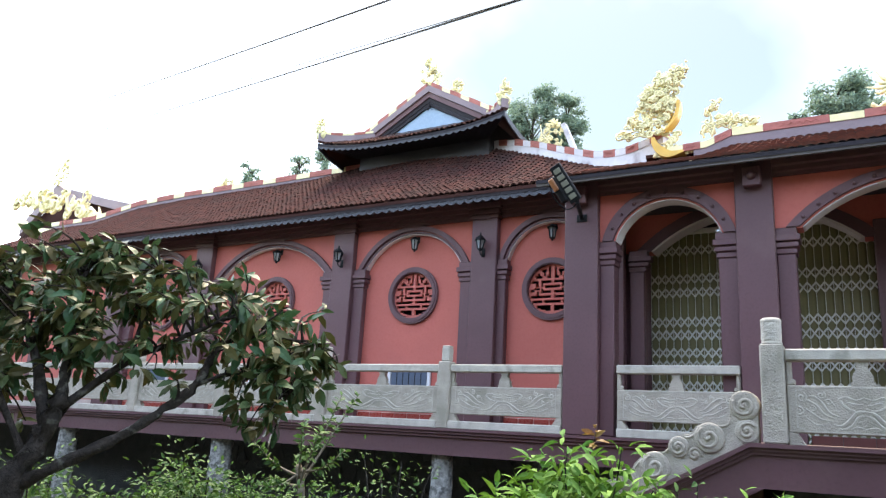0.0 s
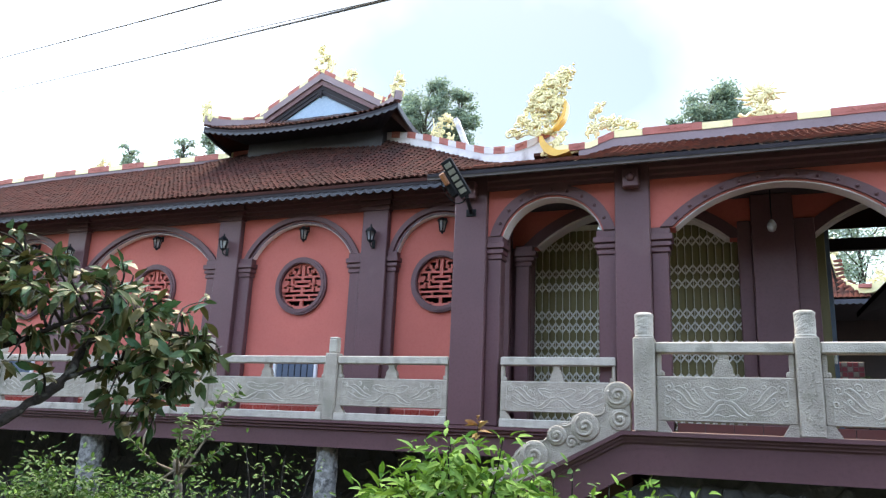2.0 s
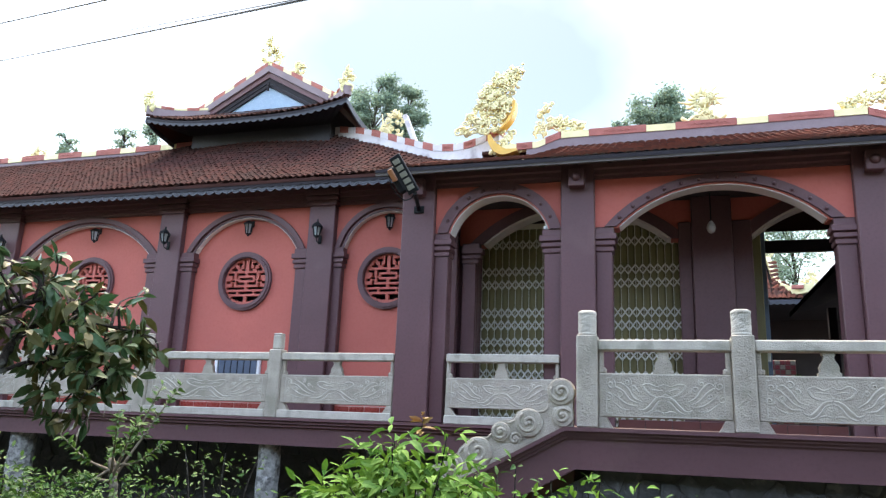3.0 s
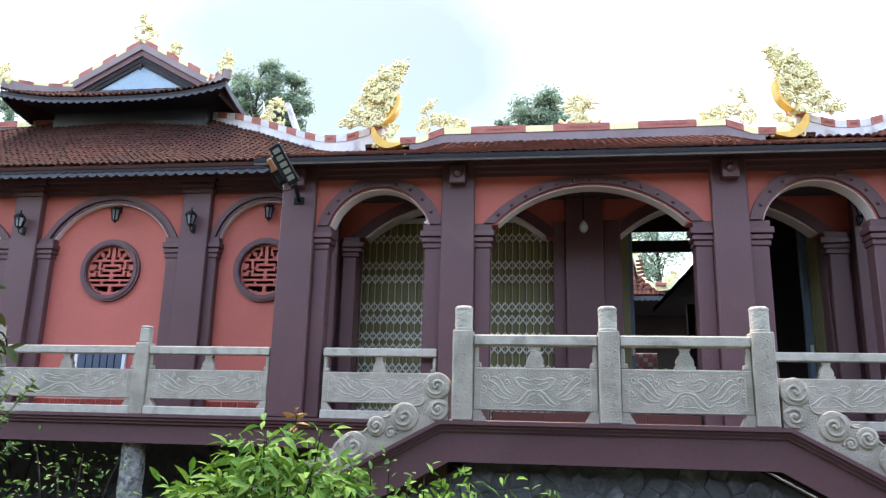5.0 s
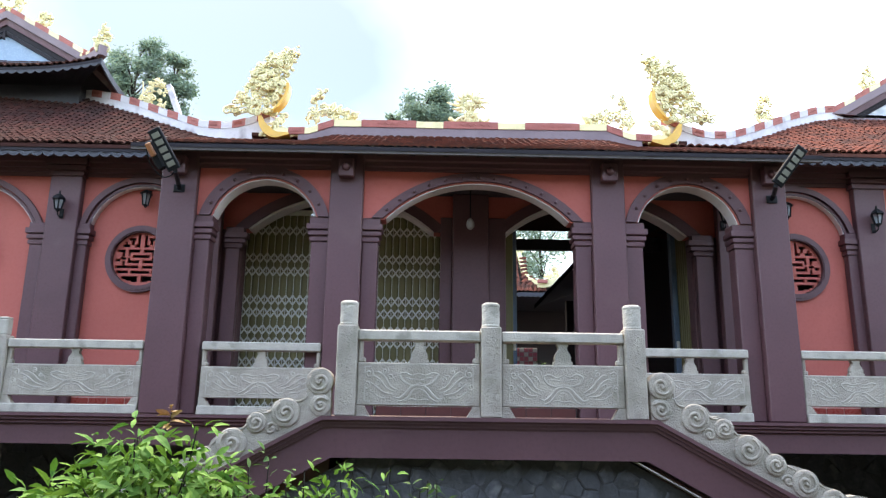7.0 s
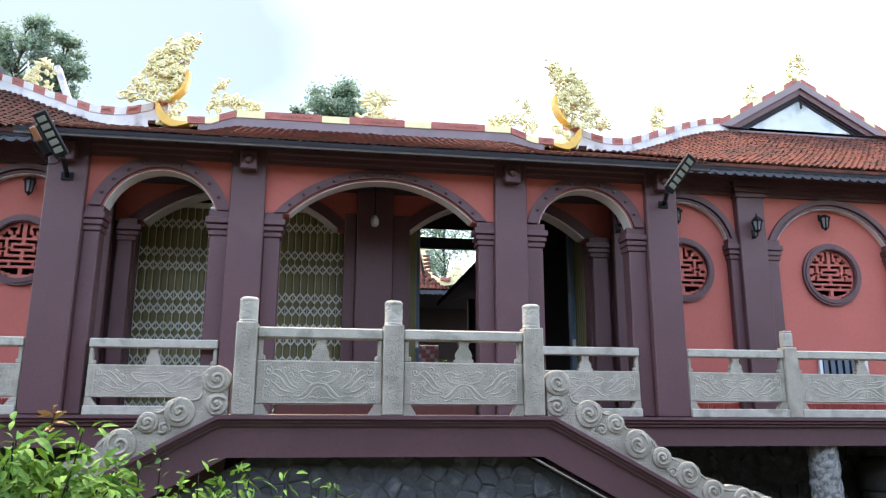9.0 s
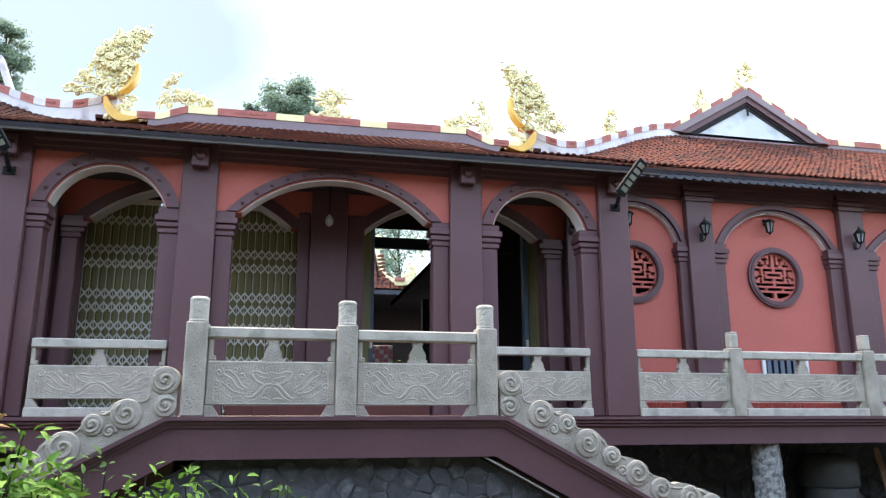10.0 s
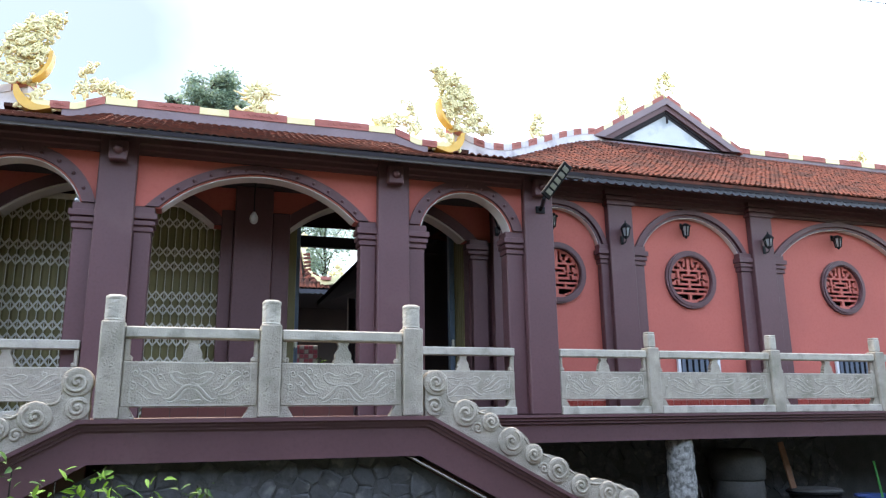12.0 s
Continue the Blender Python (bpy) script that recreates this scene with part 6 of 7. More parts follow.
def flood_lamp(s):
    """A solar street lamp: arm from the pillar, flat panel tilted up, its battery box behind."""
    x, y, z = s * 3.75, 9.0, 4.37
    f = thing("solar_flood_lamp", (x, y, z), "black solar flood lamp on an arm fixed to a pillar", "lamp", "solar flood lamps")
    bm = boxes((x - 0.07, x + 0.07, y - 0.02, y - 0.002, z - 0.05, z + 0.05))
    under("wall_plate", bm, BLACK, f)
    mid = Vector((-3.715, 8.27, 4.615)) if s < 0 else Vector((3.65, 8.27, 4.56))
    axis = (Vector((-0.227, -0.20, 0.43)) if s < 0 else Vector((0.328, -0.18, 0.486))).normalized()
    face = Vector((-s * 0.15, -0.62, -0.75))
    face = (face - axis * face.dot(axis)).normalized()
    m = Matrix((axis.cross(face), -face, axis)).transposed().to_4x4()
    m.translation = mid
    foot = mid - axis * 0.25
    bm = bmesh.new()
    tube(bm, [(x, y - 0.02, z), (x - s * 0.02, y - 0.12, z + 0.03), foot - axis * 0.02], 0.028, 8)
    under("arm", bm, BLACK, f)
    bm = boxes((-0.078, 0.078, -0.02, 0.02, -0.26, 0.26))
    bmesh.ops.transform(bm, matrix=m, verts=bm.verts)
    under("panel_frame", bm, BLACK, f)
    for k in range(5):
        bm = boxes((-0.047, 0.047, -0.028, -0.021, -0.21 + 0.09 * k, -0.21 + 0.09 * k + 0.062), b=0.003)
        bmesh.ops.transform(bm, matrix=m, verts=bm.verts)
        under("lamp_strip", bm, PANELGLASS, f, "pale lamp strip")
    if s < 0:
        bm = boxes((-0.21, -0.09, 0.02, 0.15, -0.20, 0.17), b=0.03)
        bmesh.ops.transform(bm, matrix=m, verts=bm.verts)
        under("battery_box", bm, BLACK, f)
        bm = boxes((-0.185, -0.118, -0.015, 0.03, -0.02, 0.15), b=0.012)
        bmesh.ops.transform(bm, matrix=m, verts=bm.verts)
        under("sensor_cover", bm, ORANGE, f, "orange plastic sensor cover")
        bm = bmesh.new()
        loop = smooth_path([(-0.20, 0.05, 0.12), (-0.25, 0.04, -0.06), (-0.20, 0.03, -0.26), (-0.09, 0.02, -0.30), (-0.02, 0.02, -0.27)], 6)
        tube(bm, [m @ Vector(p) for p in loop], 0.008, 5)
        under("cable", bm, BLACK, f, "black cable loop")


flood_lamp(-1)
flood_lamp(1)
spot = thing("small_bulb", (-2.075, 9.14, 4.085), "small white bulb beside the springing of a portico arch", "lamp")
bm = bmesh.new()
bmesh.ops.create_uvsphere(bm, u_segments=10, v_segments=8, radius=0.026)
bmesh.ops.translate(bm, verts=bm.verts, vec=(-2.075, 9.12, 4.085))
under("globe", bm, WHITEPAINT, spot, smooth=True)
under("socket", boxes((-2.093, -2.057, 9.135, 9.16, 4.058, 4.075), b=0.004), BLACK, spot)
b = thing("ceiling_bulb", (-0.04, 9.9, 4.25), "milky light bulb hanging from the portico ceiling", "lamp")
bm = bmesh.new()
lathe(bm, ((0.02, -0.11), (0.045, -0.09), (0.058, -0.045), (0.05, 0.0), (0.028, 0.035), (0.02, 0.05)), (-0.04, 9.9, 4.25), 12)
under("bulb", bm, BULB, b, smooth=True)
bm = bmesh.new()
tube(bm, [(-0.04, 9.9, 4.29), (-0.04, 9.9, 4.838)], 0.008, 6)
under("cord", bm, BLACK, b)


# ---- low louvre windows, skirting ----
def louvre(cx, wide=0.84, z0=1.93, z1=2.60):
    w = thing("louvre_window", (cx, Y_WALL, z0), "low window with a white frame and dark blue upright slats", "window", "low louvre windows")
    y0, y1 = Y_WALL - 0.055, Y_WALL - 0.004
    for x in (cx - wide / 2, cx + wide / 2 - 0.06):
        under("jamb", boxes((x, x + 0.06, y0, y1, z0, z1)), WHITEPAINT, w)
    under("head", boxes((cx - wide / 2 - 0.015, cx + wide / 2 + 0.015, y0 - 0.012, y1, z1 - 0.05, z1 + 0.02)), WHITEPAINT, w)
    under("sill", boxes((cx - wide / 2 - 0.015, cx + wide / 2 + 0.015, y0 - 0.012, y1, z0 - 0.04, z0 + 0.03)), WHITEPAINT, w)
    under("backing", boxes((cx - wide / 2 + 0.05, cx + wide / 2 - 0.05, y1 - 0.012, y1, z0 + 0.01, z1 - 0.03)), BLACK, w)
    n = 6
    step = (wide - 0.13) / n
    for k in range(n):
        a = cx - wide / 2 + 0.065 + step * k
        bm = boxes((a + step * 0.12, a + step * 0.88, y0 + 0.012, y0 + 0.024, z0 + 0.03, z1 - 0.05), b=0.003)
        bmesh.ops.rotate(bm, verts=bm.verts, cent=(a + step / 2, y0 + 0.018, 0), matrix=Matrix.Rotation(radians(12), 3, "Z"))
        under("slat", bm, SLATBLUE, w)


for x in (7.34, 10.66, -7.30, -10.47, -13.56):
    louvre(x)
for k, (side, s) in enumerate((("west", -1), ("east", 1))):
    bed = tagged(part(f"baseboard_{k + 1}", boxes((s * 3.72, s * 16.0, Y_WALL - 0.012, Y_WALL - 0.001, FL, FL + 0.215), b=0.002), GROUT), "skirting of glazed red tiles along the gallery wall", "skirting", kind="structure")
    bm = boxes((0.004, 0.246, -0.012, 0.0, 0.004, 0.206), b=0.004)
    first = part("skirting_tile", bm, CERAMIC, bed)
    first.location = (s * 3.80 - (0.25 if s < 0 else 0), Y_WALL - 0.0125, FL)
    for i in range(1, 44):
        more = new("skirting_tile", first.data)
        more.parent = bed
        more.location = (s * (3.80 + 0.25 * i) - (0.25 if s < 0 else 0), Y_WALL - 0.0125, FL)

# ---- below the terrace ----
tagged(part("wall_retaining", boxes((-REACH, REACH, 10.45, 10.65, -0.05, 1.46)), MORTAR), "dark mortar of the retaining wall under the terrace", "wall", kind="structure")


def stones(parent, x0, x1, z0, z1, y, size, seed, top=None, most=300):
    """Close-fitted rubble: the cells of scattered centres, each a low boss with narrow sunk joints."""
    rng = random.Random(seed)
    seeds = []
    for i in range(int((x1 - x0) / size) + 3):
        for k in range(int((z1 - z0) / (size * 0.8)) + 3):
            seeds.append((x0 + (i - 1 + rng.uniform(-0.42, 0.42)) * size, z0 + (k - 1 + 0.5 * (i % 2) + rng.uniform(-0.38, 0.38)) * size * 0.8))
    made = 0
    for cx, cz in seeds:
        if not (x0 < cx < x1 and z0 < cz < z1) or (top and cz > top(cx)) or made >= most:
            continue
        cell = [(cx - 2 * size, cz - 2 * size), (cx + 2 * size, cz - 2 * size), (cx + 2 * size, cz + 2 * size), (cx - 2 * size, cz + 2 * size)]
        for px, pz in seeds:
            dx, dz = px - cx, pz - cz
            if (dx == 0 and dz == 0) or dx * dx + dz * dz > 9 * size * size:
                continue
            lim = (px * px + pz * pz - cx * cx - cz * cz) / 2
            cut = []
            for (ax, az), (bx_, bz_) in zip(cell, cell[1:] + cell[:1]):
                fa, fb = ax * dx + az * dz - lim, bx_ * dx + bz_ * dz - lim
                if fa <= 0:
                    cut.append((ax, az))
                if fa * fb < 0:
                    u = fa / (fa - fb)
                    cut.append((ax + u * (bx_ - ax), az + u * (bz_ - az)))
            cell = cut
        if len(cell) < 3:
            continue
        mx, mz = sum(p[0] for p in cell) / len(cell), sum(p[1] for p in cell) / len(cell)
        n, out = len(cell), rng.uniform(0.006, 0.020)
        tilt = (rng.uniform(-0.2, 0.2), rng.uniform(-0.2, 0.2))
        bm = bmesh.new()
        loops = []
        for share, depth in ((0.997, -0.02), (0.97, 0.5), (0.78, 0.95)):
            loops.append([bm.verts.new((mx + share * (a - mx), y - out * depth - (tilt[0] * (a - mx) + tilt[1] * (c - mz) if depth > 0 else 0), mz + share * (c - mz))) for a, c in cell])
        for a, c in zip(loops, loops[1:]):
            for k in range(n):
                bm.faces.new([a[k], a[(k + 1) % n], c[(k + 1) % n], c[k]])
        tip = bm.verts.new((mx, y - out * 1.12, mz))
        for k in range(n):
            bm.faces.new([loops[2][k], loops[2][(k + 1) % n], tip])
        part("stone", bm, RUBBLE, parent)
        made += 1


stones(bpy.data.objects["wall_stair"], -2.7, 2.7, 0.3, 1.30, 7.06, 0.19, 5, top=lambda x: 1.24 - max(0.0, (abs(x) - 1.15) * SLOPE))
stones(bpy.data.objects["wall_retaining"], -13.0, -2.0, 0.25, 1.36, 10.45, 0.30, 6, most=200)
stones(bpy.data.objects["wall_retaining"], 4.0, 10.5, 0.25, 1.36, 10.45, 0.30, 7, most=90)


def stone_post(x, y, wide, seed):
    p = thing("stone_post", (x, y, 0), "rough hewn granite post under the terrace beam", "post", "stone posts")
    rng = random.Random(seed)
    bm = bmesh.new()
    n, rows = 14, 16
    rings = []
    for r in range(rows + 1):
        z = -0.03 + 1.278 * r / rows
        ring_ = []
        for k in range(n):
            a = math.tau * k / n
            q = wide / 2 * (1.0 + 0.12 * (max(abs(math.cos(a)), abs(math.sin(a))) - 0.85)) * (1.03 - 0.05 * r / rows) * rng.uniform(0.93, 1.06)
            ring_.append(bm.verts.new((x + q * math.cos(a), y + q * math.sin(a), z)))
        rings.append(ring_)
    for a, c in zip(rings, rings[1:]):
        for k in range(n):
            bm.faces.new([a[k], a[(k + 1) % n], c[(k + 1) % n], c[k]])
    bm.faces.new(rings[-1])
    bm.faces.new(rings[0])
    under("shaft", bm, POSTSTONE, p)


for k, (x, w) in enumerate(((5.85, 0.38), (9.9, 0.38), (-5.78, 0.30), (-9.95, 0.36), (-14.0, 0.36), (14.0, 0.36))):
    stone_post(x, 9.22, w, 80 + k)

drum = thing("storage_jar", (7.37, 9.95, 0), "dark weathered storage jar with a bulging lid under the terrace", "jar")
bm = bmesh.new()
lathe(bm, ((0.28, 0.0), (0.36, 0.2), (0.385, 0.42), (0.37, 0.58), (0.345, 0.62)), (7.37, 9.95, 0), 24)
under("body", bm, RUST, drum, smooth=True)
bm = bmesh.new()
lathe(bm, ((0.375, 0.60), (0.405, 0.63), (0.41, 0.76), (0.42, 0.80), (0.41, 0.92), (0.36, 1.02), (0.23, 1.06), (0.1, 1.07)), (7.37, 9.95, 0), 24)
under("lid", bm, RUST, drum, smooth=True)
plank = boxes((-0.055, 0.055, -0.015, 0.015, 0.0, 1.16))
bmesh.ops.transform(plank, matrix=pose(8.36, 9.78, 0.0, -9, -6, 0), verts=plank.verts)
tagged(part("plank", plank, PLANK), "reddish raw plank leaning under the terrace", "plank")
bm = bmesh.new()
tube(bm, [(6.62, 9.7, 0.0), (6.58, 9.9, 0.6), (6.46, 10.1, 1.0)], 0.03, 6)
tagged(part("stick", bm, BARK), "bare crooked stick leaning under the terrace", "stick")
tub = thing("wash_tub", (8.62, 9.75, 0), "black plastic tub with a pale lid under the terrace", "tub")
bm = bmesh.new()
lathe(bm, ((0.30, 0.0), (0.38, 0.36), (0.42, 0.38), (0.42, 0.41)), (8.62, 9.75, 0), 20)
under("bowl", bm, BLACK, tub)
bm = bmesh.new()
lathe(bm, ((0.40, 0.412), (0.38, 0.44), (0.2, 0.46)), (8.62, 9.75, 0), 20)
under("lid", bm, RUST, tub)
bm = bmesh.new()
tube(bm, [(9.84, 9.6, 0.0), (9.82, 9.7, 0.82)], 0.018, 8)
tagged(part("broom_handle", bm, POLEGREEN), "bright green plastic broom handle standing in a tub", "broom handle")
bm = bmesh.new()
lathe(bm, ((0.28, 0.0), (0.36, 0.28), (0.39, 0.29), (0.39, 0.31), (0.35, 0.30), (0.27, 0.03)), (9.72, 9.55, 0), 20)
tagged(part("blue_tub", bm, TUBBLUE), "blue plastic tub under the terrace", "tub")


# ---- plants ----
def leaf_points(long, wide, fold=0.25, droop=0.15):
    """A pointed leaf, folded along its rib and bent down: points and faces, growing along +x."""
    pts = [(0, 0, 0)]
    for u, w in ((0.28, 0.85), (0.58, 1.0), (0.85, 0.5)):
        z = -droop * long * u * u
        pts += [(u * long, -w * wide / 2, z + fold * wide / 2 * w), (u * long, 0, z), (u * long, w * wide / 2, z + fold * wide / 2 * w)]
    pts.append((long, 0, -droop * long))
    faces = [(0, 1, 2), (0, 2, 3), (1, 4, 5, 2), (2, 5, 6, 3), (4, 7, 8, 5), (5, 8, 9, 6), (7, 10, 8), (8, 10, 9)]
    return [Vector(p) for p in pts], faces


def leaf_frame(p, d, rng, roll=0.7):
    d = Vector(d).normalized()
    side = d.cross(Vector((0, 0, 1)))
    side = side.normalized() if side.length > 1e-3 else Vector((1, 0, 0))
    m = Matrix((d, side, d.cross(side))).transposed().to_4x4()
    if m.to_3x3().col[2].z < 0:
        m = m @ Matrix.Rotation(math.pi, 4, "X")
    m.translation = p
    return m @ Matrix.Rotation(rng.gauss(0, roll), 4, "X")


def crown(parent, places, long, wide, joined, single, rng, pick=0, fold=0.25, droop=0.2, roll=0.7):
    """Leaves at (place, direction): the first pick of them objects of their own, the rest one joined part."""
    pts, faces = leaf_points(long, wide, fold, droop)
    base = Vector(parent.location)
    me = None
    if pick:
        me = bpy.data.meshes.new("leaf")
        me.from_pydata([tuple(p) for p in pts], [], faces)
        me.materials.append(single)
    vs, fs = [], []
    for i, (p, d) in enumerate(places):
        m = leaf_frame(p, d, rng, roll) @ Matrix.Scale(rng.uniform(0.6, 1.2), 4)
        if i < pick:
            ob = new("leaf", me)
            ob.parent = parent
            ob.matrix_local = Matrix.Translation(-base) @ m
        else:
            k = len(vs)
            vs.extend((m @ p_) - base for p_ in pts)
            fs.extend(tuple(k + q for q in f) for f in faces)
    jm = bpy.data.meshes.new("foliage")
    jm.from_pydata([tuple(v) for v in vs], [], fs)
    jm.materials.append(joined)
    ob = new("foliage", jm)
    ob.parent = parent
    tagged(ob, kind="stuff")


def whorl(p, d, rng, count, spread=0.9):
    """Leaf directions round a twig's tip."""
    out = []
    d = Vector(d).normalized()
    a = d.orthogonal().normalized()
    c = d.cross(a)
    for k in range(count):
        t = math.tau * (k + rng.uniform(-0.3, 0.3)) / count
        q = rng.uniform(0.4, 1.0) * spread
        out.append((Vector(p) - d * rng.uniform(0, 0.12), d * rng.uniform(0.3, 0.8) + (a * math.cos(t) + c * math.sin(t)) * q))
    return out


def garden_tree():
    """The dark glossy tree beside the path: forked trunk, long limb to the right, leaves in whorls."""
    rng = random.Random(8)
    t = thing("garden_tree", (-4.88, 2.48, 0.0), "small garden tree with dark green and bronze glossy leaves", "tree")
    bm = bmesh.new()
    limbs = [[(-4.88, 2.48, -0.05), (-4.82, 2.52, 0.5), (-4.74, 2.58, 1.1), (-4.64, 2.66, 1.42), (-4.60, 2.70, 1.62)]]
    limbs.append([(-4.74, 2.58, 1.10), (-4.42, 2.70, 1.28), (-4.24, 2.82, 1.40), (-4.10, 3.0, 1.57), (-4.045, 3.15, 1.72), (-4.05, 3.25, 1.89), (-3.99, 3.31, 2.0), (-3.85, 3.42, 2.10)])
    limbs.append([(-4.60, 2.70, 1.60), (-4.68, 2.74, 1.85), (-4.80, 2.82, 2.2), (-4.85, 2.90, 2.5)])
    limbs.append([(-4.64, 2.66, 1.42), (-4.80, 2.66, 1.75), (-5.05, 2.70, 2.0), (-5.35, 2.75, 2.3)])
    limbs.append([(-4.60, 2.70, 1.55), (-4.46, 3.0, 1.85), (-4.25, 3.06, 1.94), (-4.07, 3.1, 2.02), (-3.88, 3.25, 2.15)])
    limbs.append([(-4.46, 3.0, 1.85), (-4.45, 3.05, 2.15), (-4.42, 3.1, 2.4)])
    limbs.append([(-4.045, 3.15, 1.72), (-3.9, 3.28, 1.80), (-3.72, 3.38, 1.80), (-3.6, 3.45, 1.70)])
    limbs.append([(-3.99, 3.31, 2.0), (-3.75, 3.42, 2.04), (-3.52, 3.52, 2.0)])
    limbs.append([(-4.70, 2.62, 1.25), (-4.95, 2.55, 1.6), (-5.15, 2.55, 1.85)])
    thick = (0.095, 0.034, 0.030, 0.030, 0.023, 0.017, 0.014, 0.014, 0.021)
    wood = []
    for limb, r in zip(limbs, thick):
        pts = smooth_path(limb, 5)
        tube(bm, pts, [r * (1 - 0.6 * i / len(pts)) * rng.uniform(0.84, 1.16) for i in range(len(pts))], 9)
        for v in list(bm.verts)[-9 * len(pts) - 2:]:      # knots and ridges
            v.co += Vector((rng.gauss(0, 1), rng.gauss(0, 1), rng.gauss(0, 1))) * r * 0.17
        wood += [Vector(p) for p in pts[len(pts) // 3:]]
    # clumps of the crown: middle, half width, half height, twigs
    clumps = ((-5.35, 2.75, 2.30, 0.34, 0.22, 40), (-5.0, 2.85, 2.42, 0.30, 0.19, 34), (-4.72, 3.0, 2.42, 0.28, 0.18, 32), (-4.42, 3.1, 2.34, 0.25, 0.17, 28), (-4.15, 3.22, 2.26, 0.25, 0.17, 28), (-3.88, 3.38, 2.12, 0.25, 0.17, 30), (-3.60, 3.48, 1.98, 0.20, 0.15, 24),
              (-5.3, 2.65, 1.98, 0.32, 0.18, 30), (-4.92, 2.75, 2.08, 0.28, 0.18, 28), (-4.55, 2.95, 2.08, 0.26, 0.18, 26), (-4.25, 3.0, 1.90, 0.20, 0.12, 14), (-4.62, 2.85, 1.80, 0.22, 0.10, 12), (-3.68, 3.40, 1.78, 0.20, 0.17, 22), (-3.78, 3.36, 1.52, 0.14, 0.12, 9),
              (-5.12, 2.60, 1.72, 0.24, 0.14, 18), (-5.4, 2.6, 1.62, 0.2, 0.14, 12), (-3.50, 3.50, 1.72, 0.16, 0.16, 12), (-4.85, 2.7, 1.88, 0.25, 0.16, 14), (-5.55, 2.5, 2.1, 0.25, 0.25, 18))
    tips = []
    for x, y, z, w, h, count in clumps:
        for _ in range(max(5, int(count * 0.78))):
            g = Vector((rng.gauss(0, 0.62), rng.gauss(0, 0.62), rng.gauss(0, 0.62)))
            q = Vector((x + g.x * w, y + g.y * w * 1.5, z + g.z * h))
            p = min(wood, key=lambda v: (v - q).length)
            mid = p.lerp(q, 0.5) + Vector((rng.gauss(0, 0.03), rng.gauss(0, 0.03), 0.04))
            tube(bm, smooth_path([p, mid, q], 3), [0.009, 0.008, 0.007, 0.006, 0.005, 0.0045, 0.0035], 4)
            d = Vector((g.x + rng.gauss(0, 0.5), g.y + rng.gauss(0, 0.5), rng.gauss(0.1, 0.35))) + (q - mid).normalized() * 0.5
            tips.append((q, d))
            if rng.random() < 0.45:
                tips.append((mid.lerp(q, 0.4), d))
    under("trunk", bm, BARK, t, "mottled grey brown trunk and limbs", smooth=True)
    places = [(p_, Vector(d_).normalized() + Vector((0, 0, rng.gauss(-0.2, 0.3)))) for q, d in tips for p_, d_ in whorl(q, d, rng, rng.randint(5, 8))]
    rng.shuffle(places)
    crown(t, places, 0.112, 0.047, LEAF_STAR, LEAF_STAR_ONE, rng, 280, 0.15, 0.42)


garden_tree()


def bush(at, wide, deep, high, count, leaf, mats, seed, label, name="shrub", pick=0, base=0.0, droop=0.3, stems=9, group="garden shrubs"):
    """A leafy shrub: arching stems from one root, leaves in whorls along their upper parts."""
    rng = random.Random(seed)
    b = thing(name, (at[0], at[1], base), label, "shrub", group)
    bm = bmesh.new()
    places = []
    per = max(1, count // (stems * 7))
    for k in range(stems):
        a = math.tau * (k + rng.random()) / stems
        r = math.sqrt(rng.random())
        tip = Vector((at[0] + wide * r * math.cos(a), at[1] + deep * r * math.sin(a), base + high * (1 - 0.38 * r * r) * rng.uniform(0.82, 1.05)))
        foot = Vector((at[0] + 0.12 * math.cos(a), at[1] + 0.12 * math.sin(a), base - 0.02))
        mid = foot.lerp(tip, 0.55) + Vector((0, 0, 0.22 * high * r))
        pts = smooth_path([foot, mid, tip], 6)
        tube(bm, pts, [0.014 * (1 - 0.75 * i / len(pts)) for i in range(len(pts))], 4)
        for i in range(len(pts) - 7, len(pts)):
            d = (pts[i] - pts[i - 1]).normalized()
            for _ in range(per):
                out = Vector((rng.gauss(0, 1), rng.gauss(0, 1), rng.gauss(0.2, 0.5))).normalized()
                q = pts[i] + out * rng.uniform(0.02, 0.21) * min(1, wide * 2)
                places.append((q, out * 0.9 + d * 0.25 + Vector((0, 0, rng.uniform(-0.75, 0.15)))))
    under("branchwork", bm, BARK, b)
    rng.shuffle(places)
    crown(b, places, leaf[0], leaf[1], mats[0], mats[1], rng, pick, 0.25, droop)


BRIGHT, MID = (LEAF_BRIGHT, LEAF_BRIGHT_ONE), (LEAF_MID, LEAF_MID)
bush((-2.42, 5.2), 0.66, 0.42, 1.54, 1500, (0.120, 0.046), BRIGHT, 101, "bright green leafy shrub in front of the stairs", pick=250, stems=30, droop=0.6)
bush((-2.95, 5.4), 0.42, 0.35, 1.25, 420, (0.12, 0.044), BRIGHT, 102, "bright green leafy shrub in front of the stairs", stems=14, droop=0.5)
bush((-1.38, 5.2), 0.30, 0.2, 1.46, 170, (0.085, 0.032), BRIGHT, 103, "thin green shrub with a few pale shoots", stems=8)
bush((-0.98, 5.25), 0.26, 0.2, 1.42, 170, (0.12, 0.026), BRIGHT, 104, "thin green shrub with narrow pale shoots", stems=7, droop=0.6)
bush((-1.78, 5.3), 0.32, 0.2, 1.36, 220, (0.085, 0.034), MID, 111, "thin mid green shrub below the stairs", stems=8)
bush((-0.55, 5.2), 0.22, 0.2, 1.22, 110, (0.07, 0.026), MID, 112, "thin mid green shrub below the stairs", stems=5)
bush((-3.35, 4.8), 0.40, 0.35, 1.0, 900, (0.048, 0.022), MID, 105, "mid green shrub behind the garden tree", stems=12)
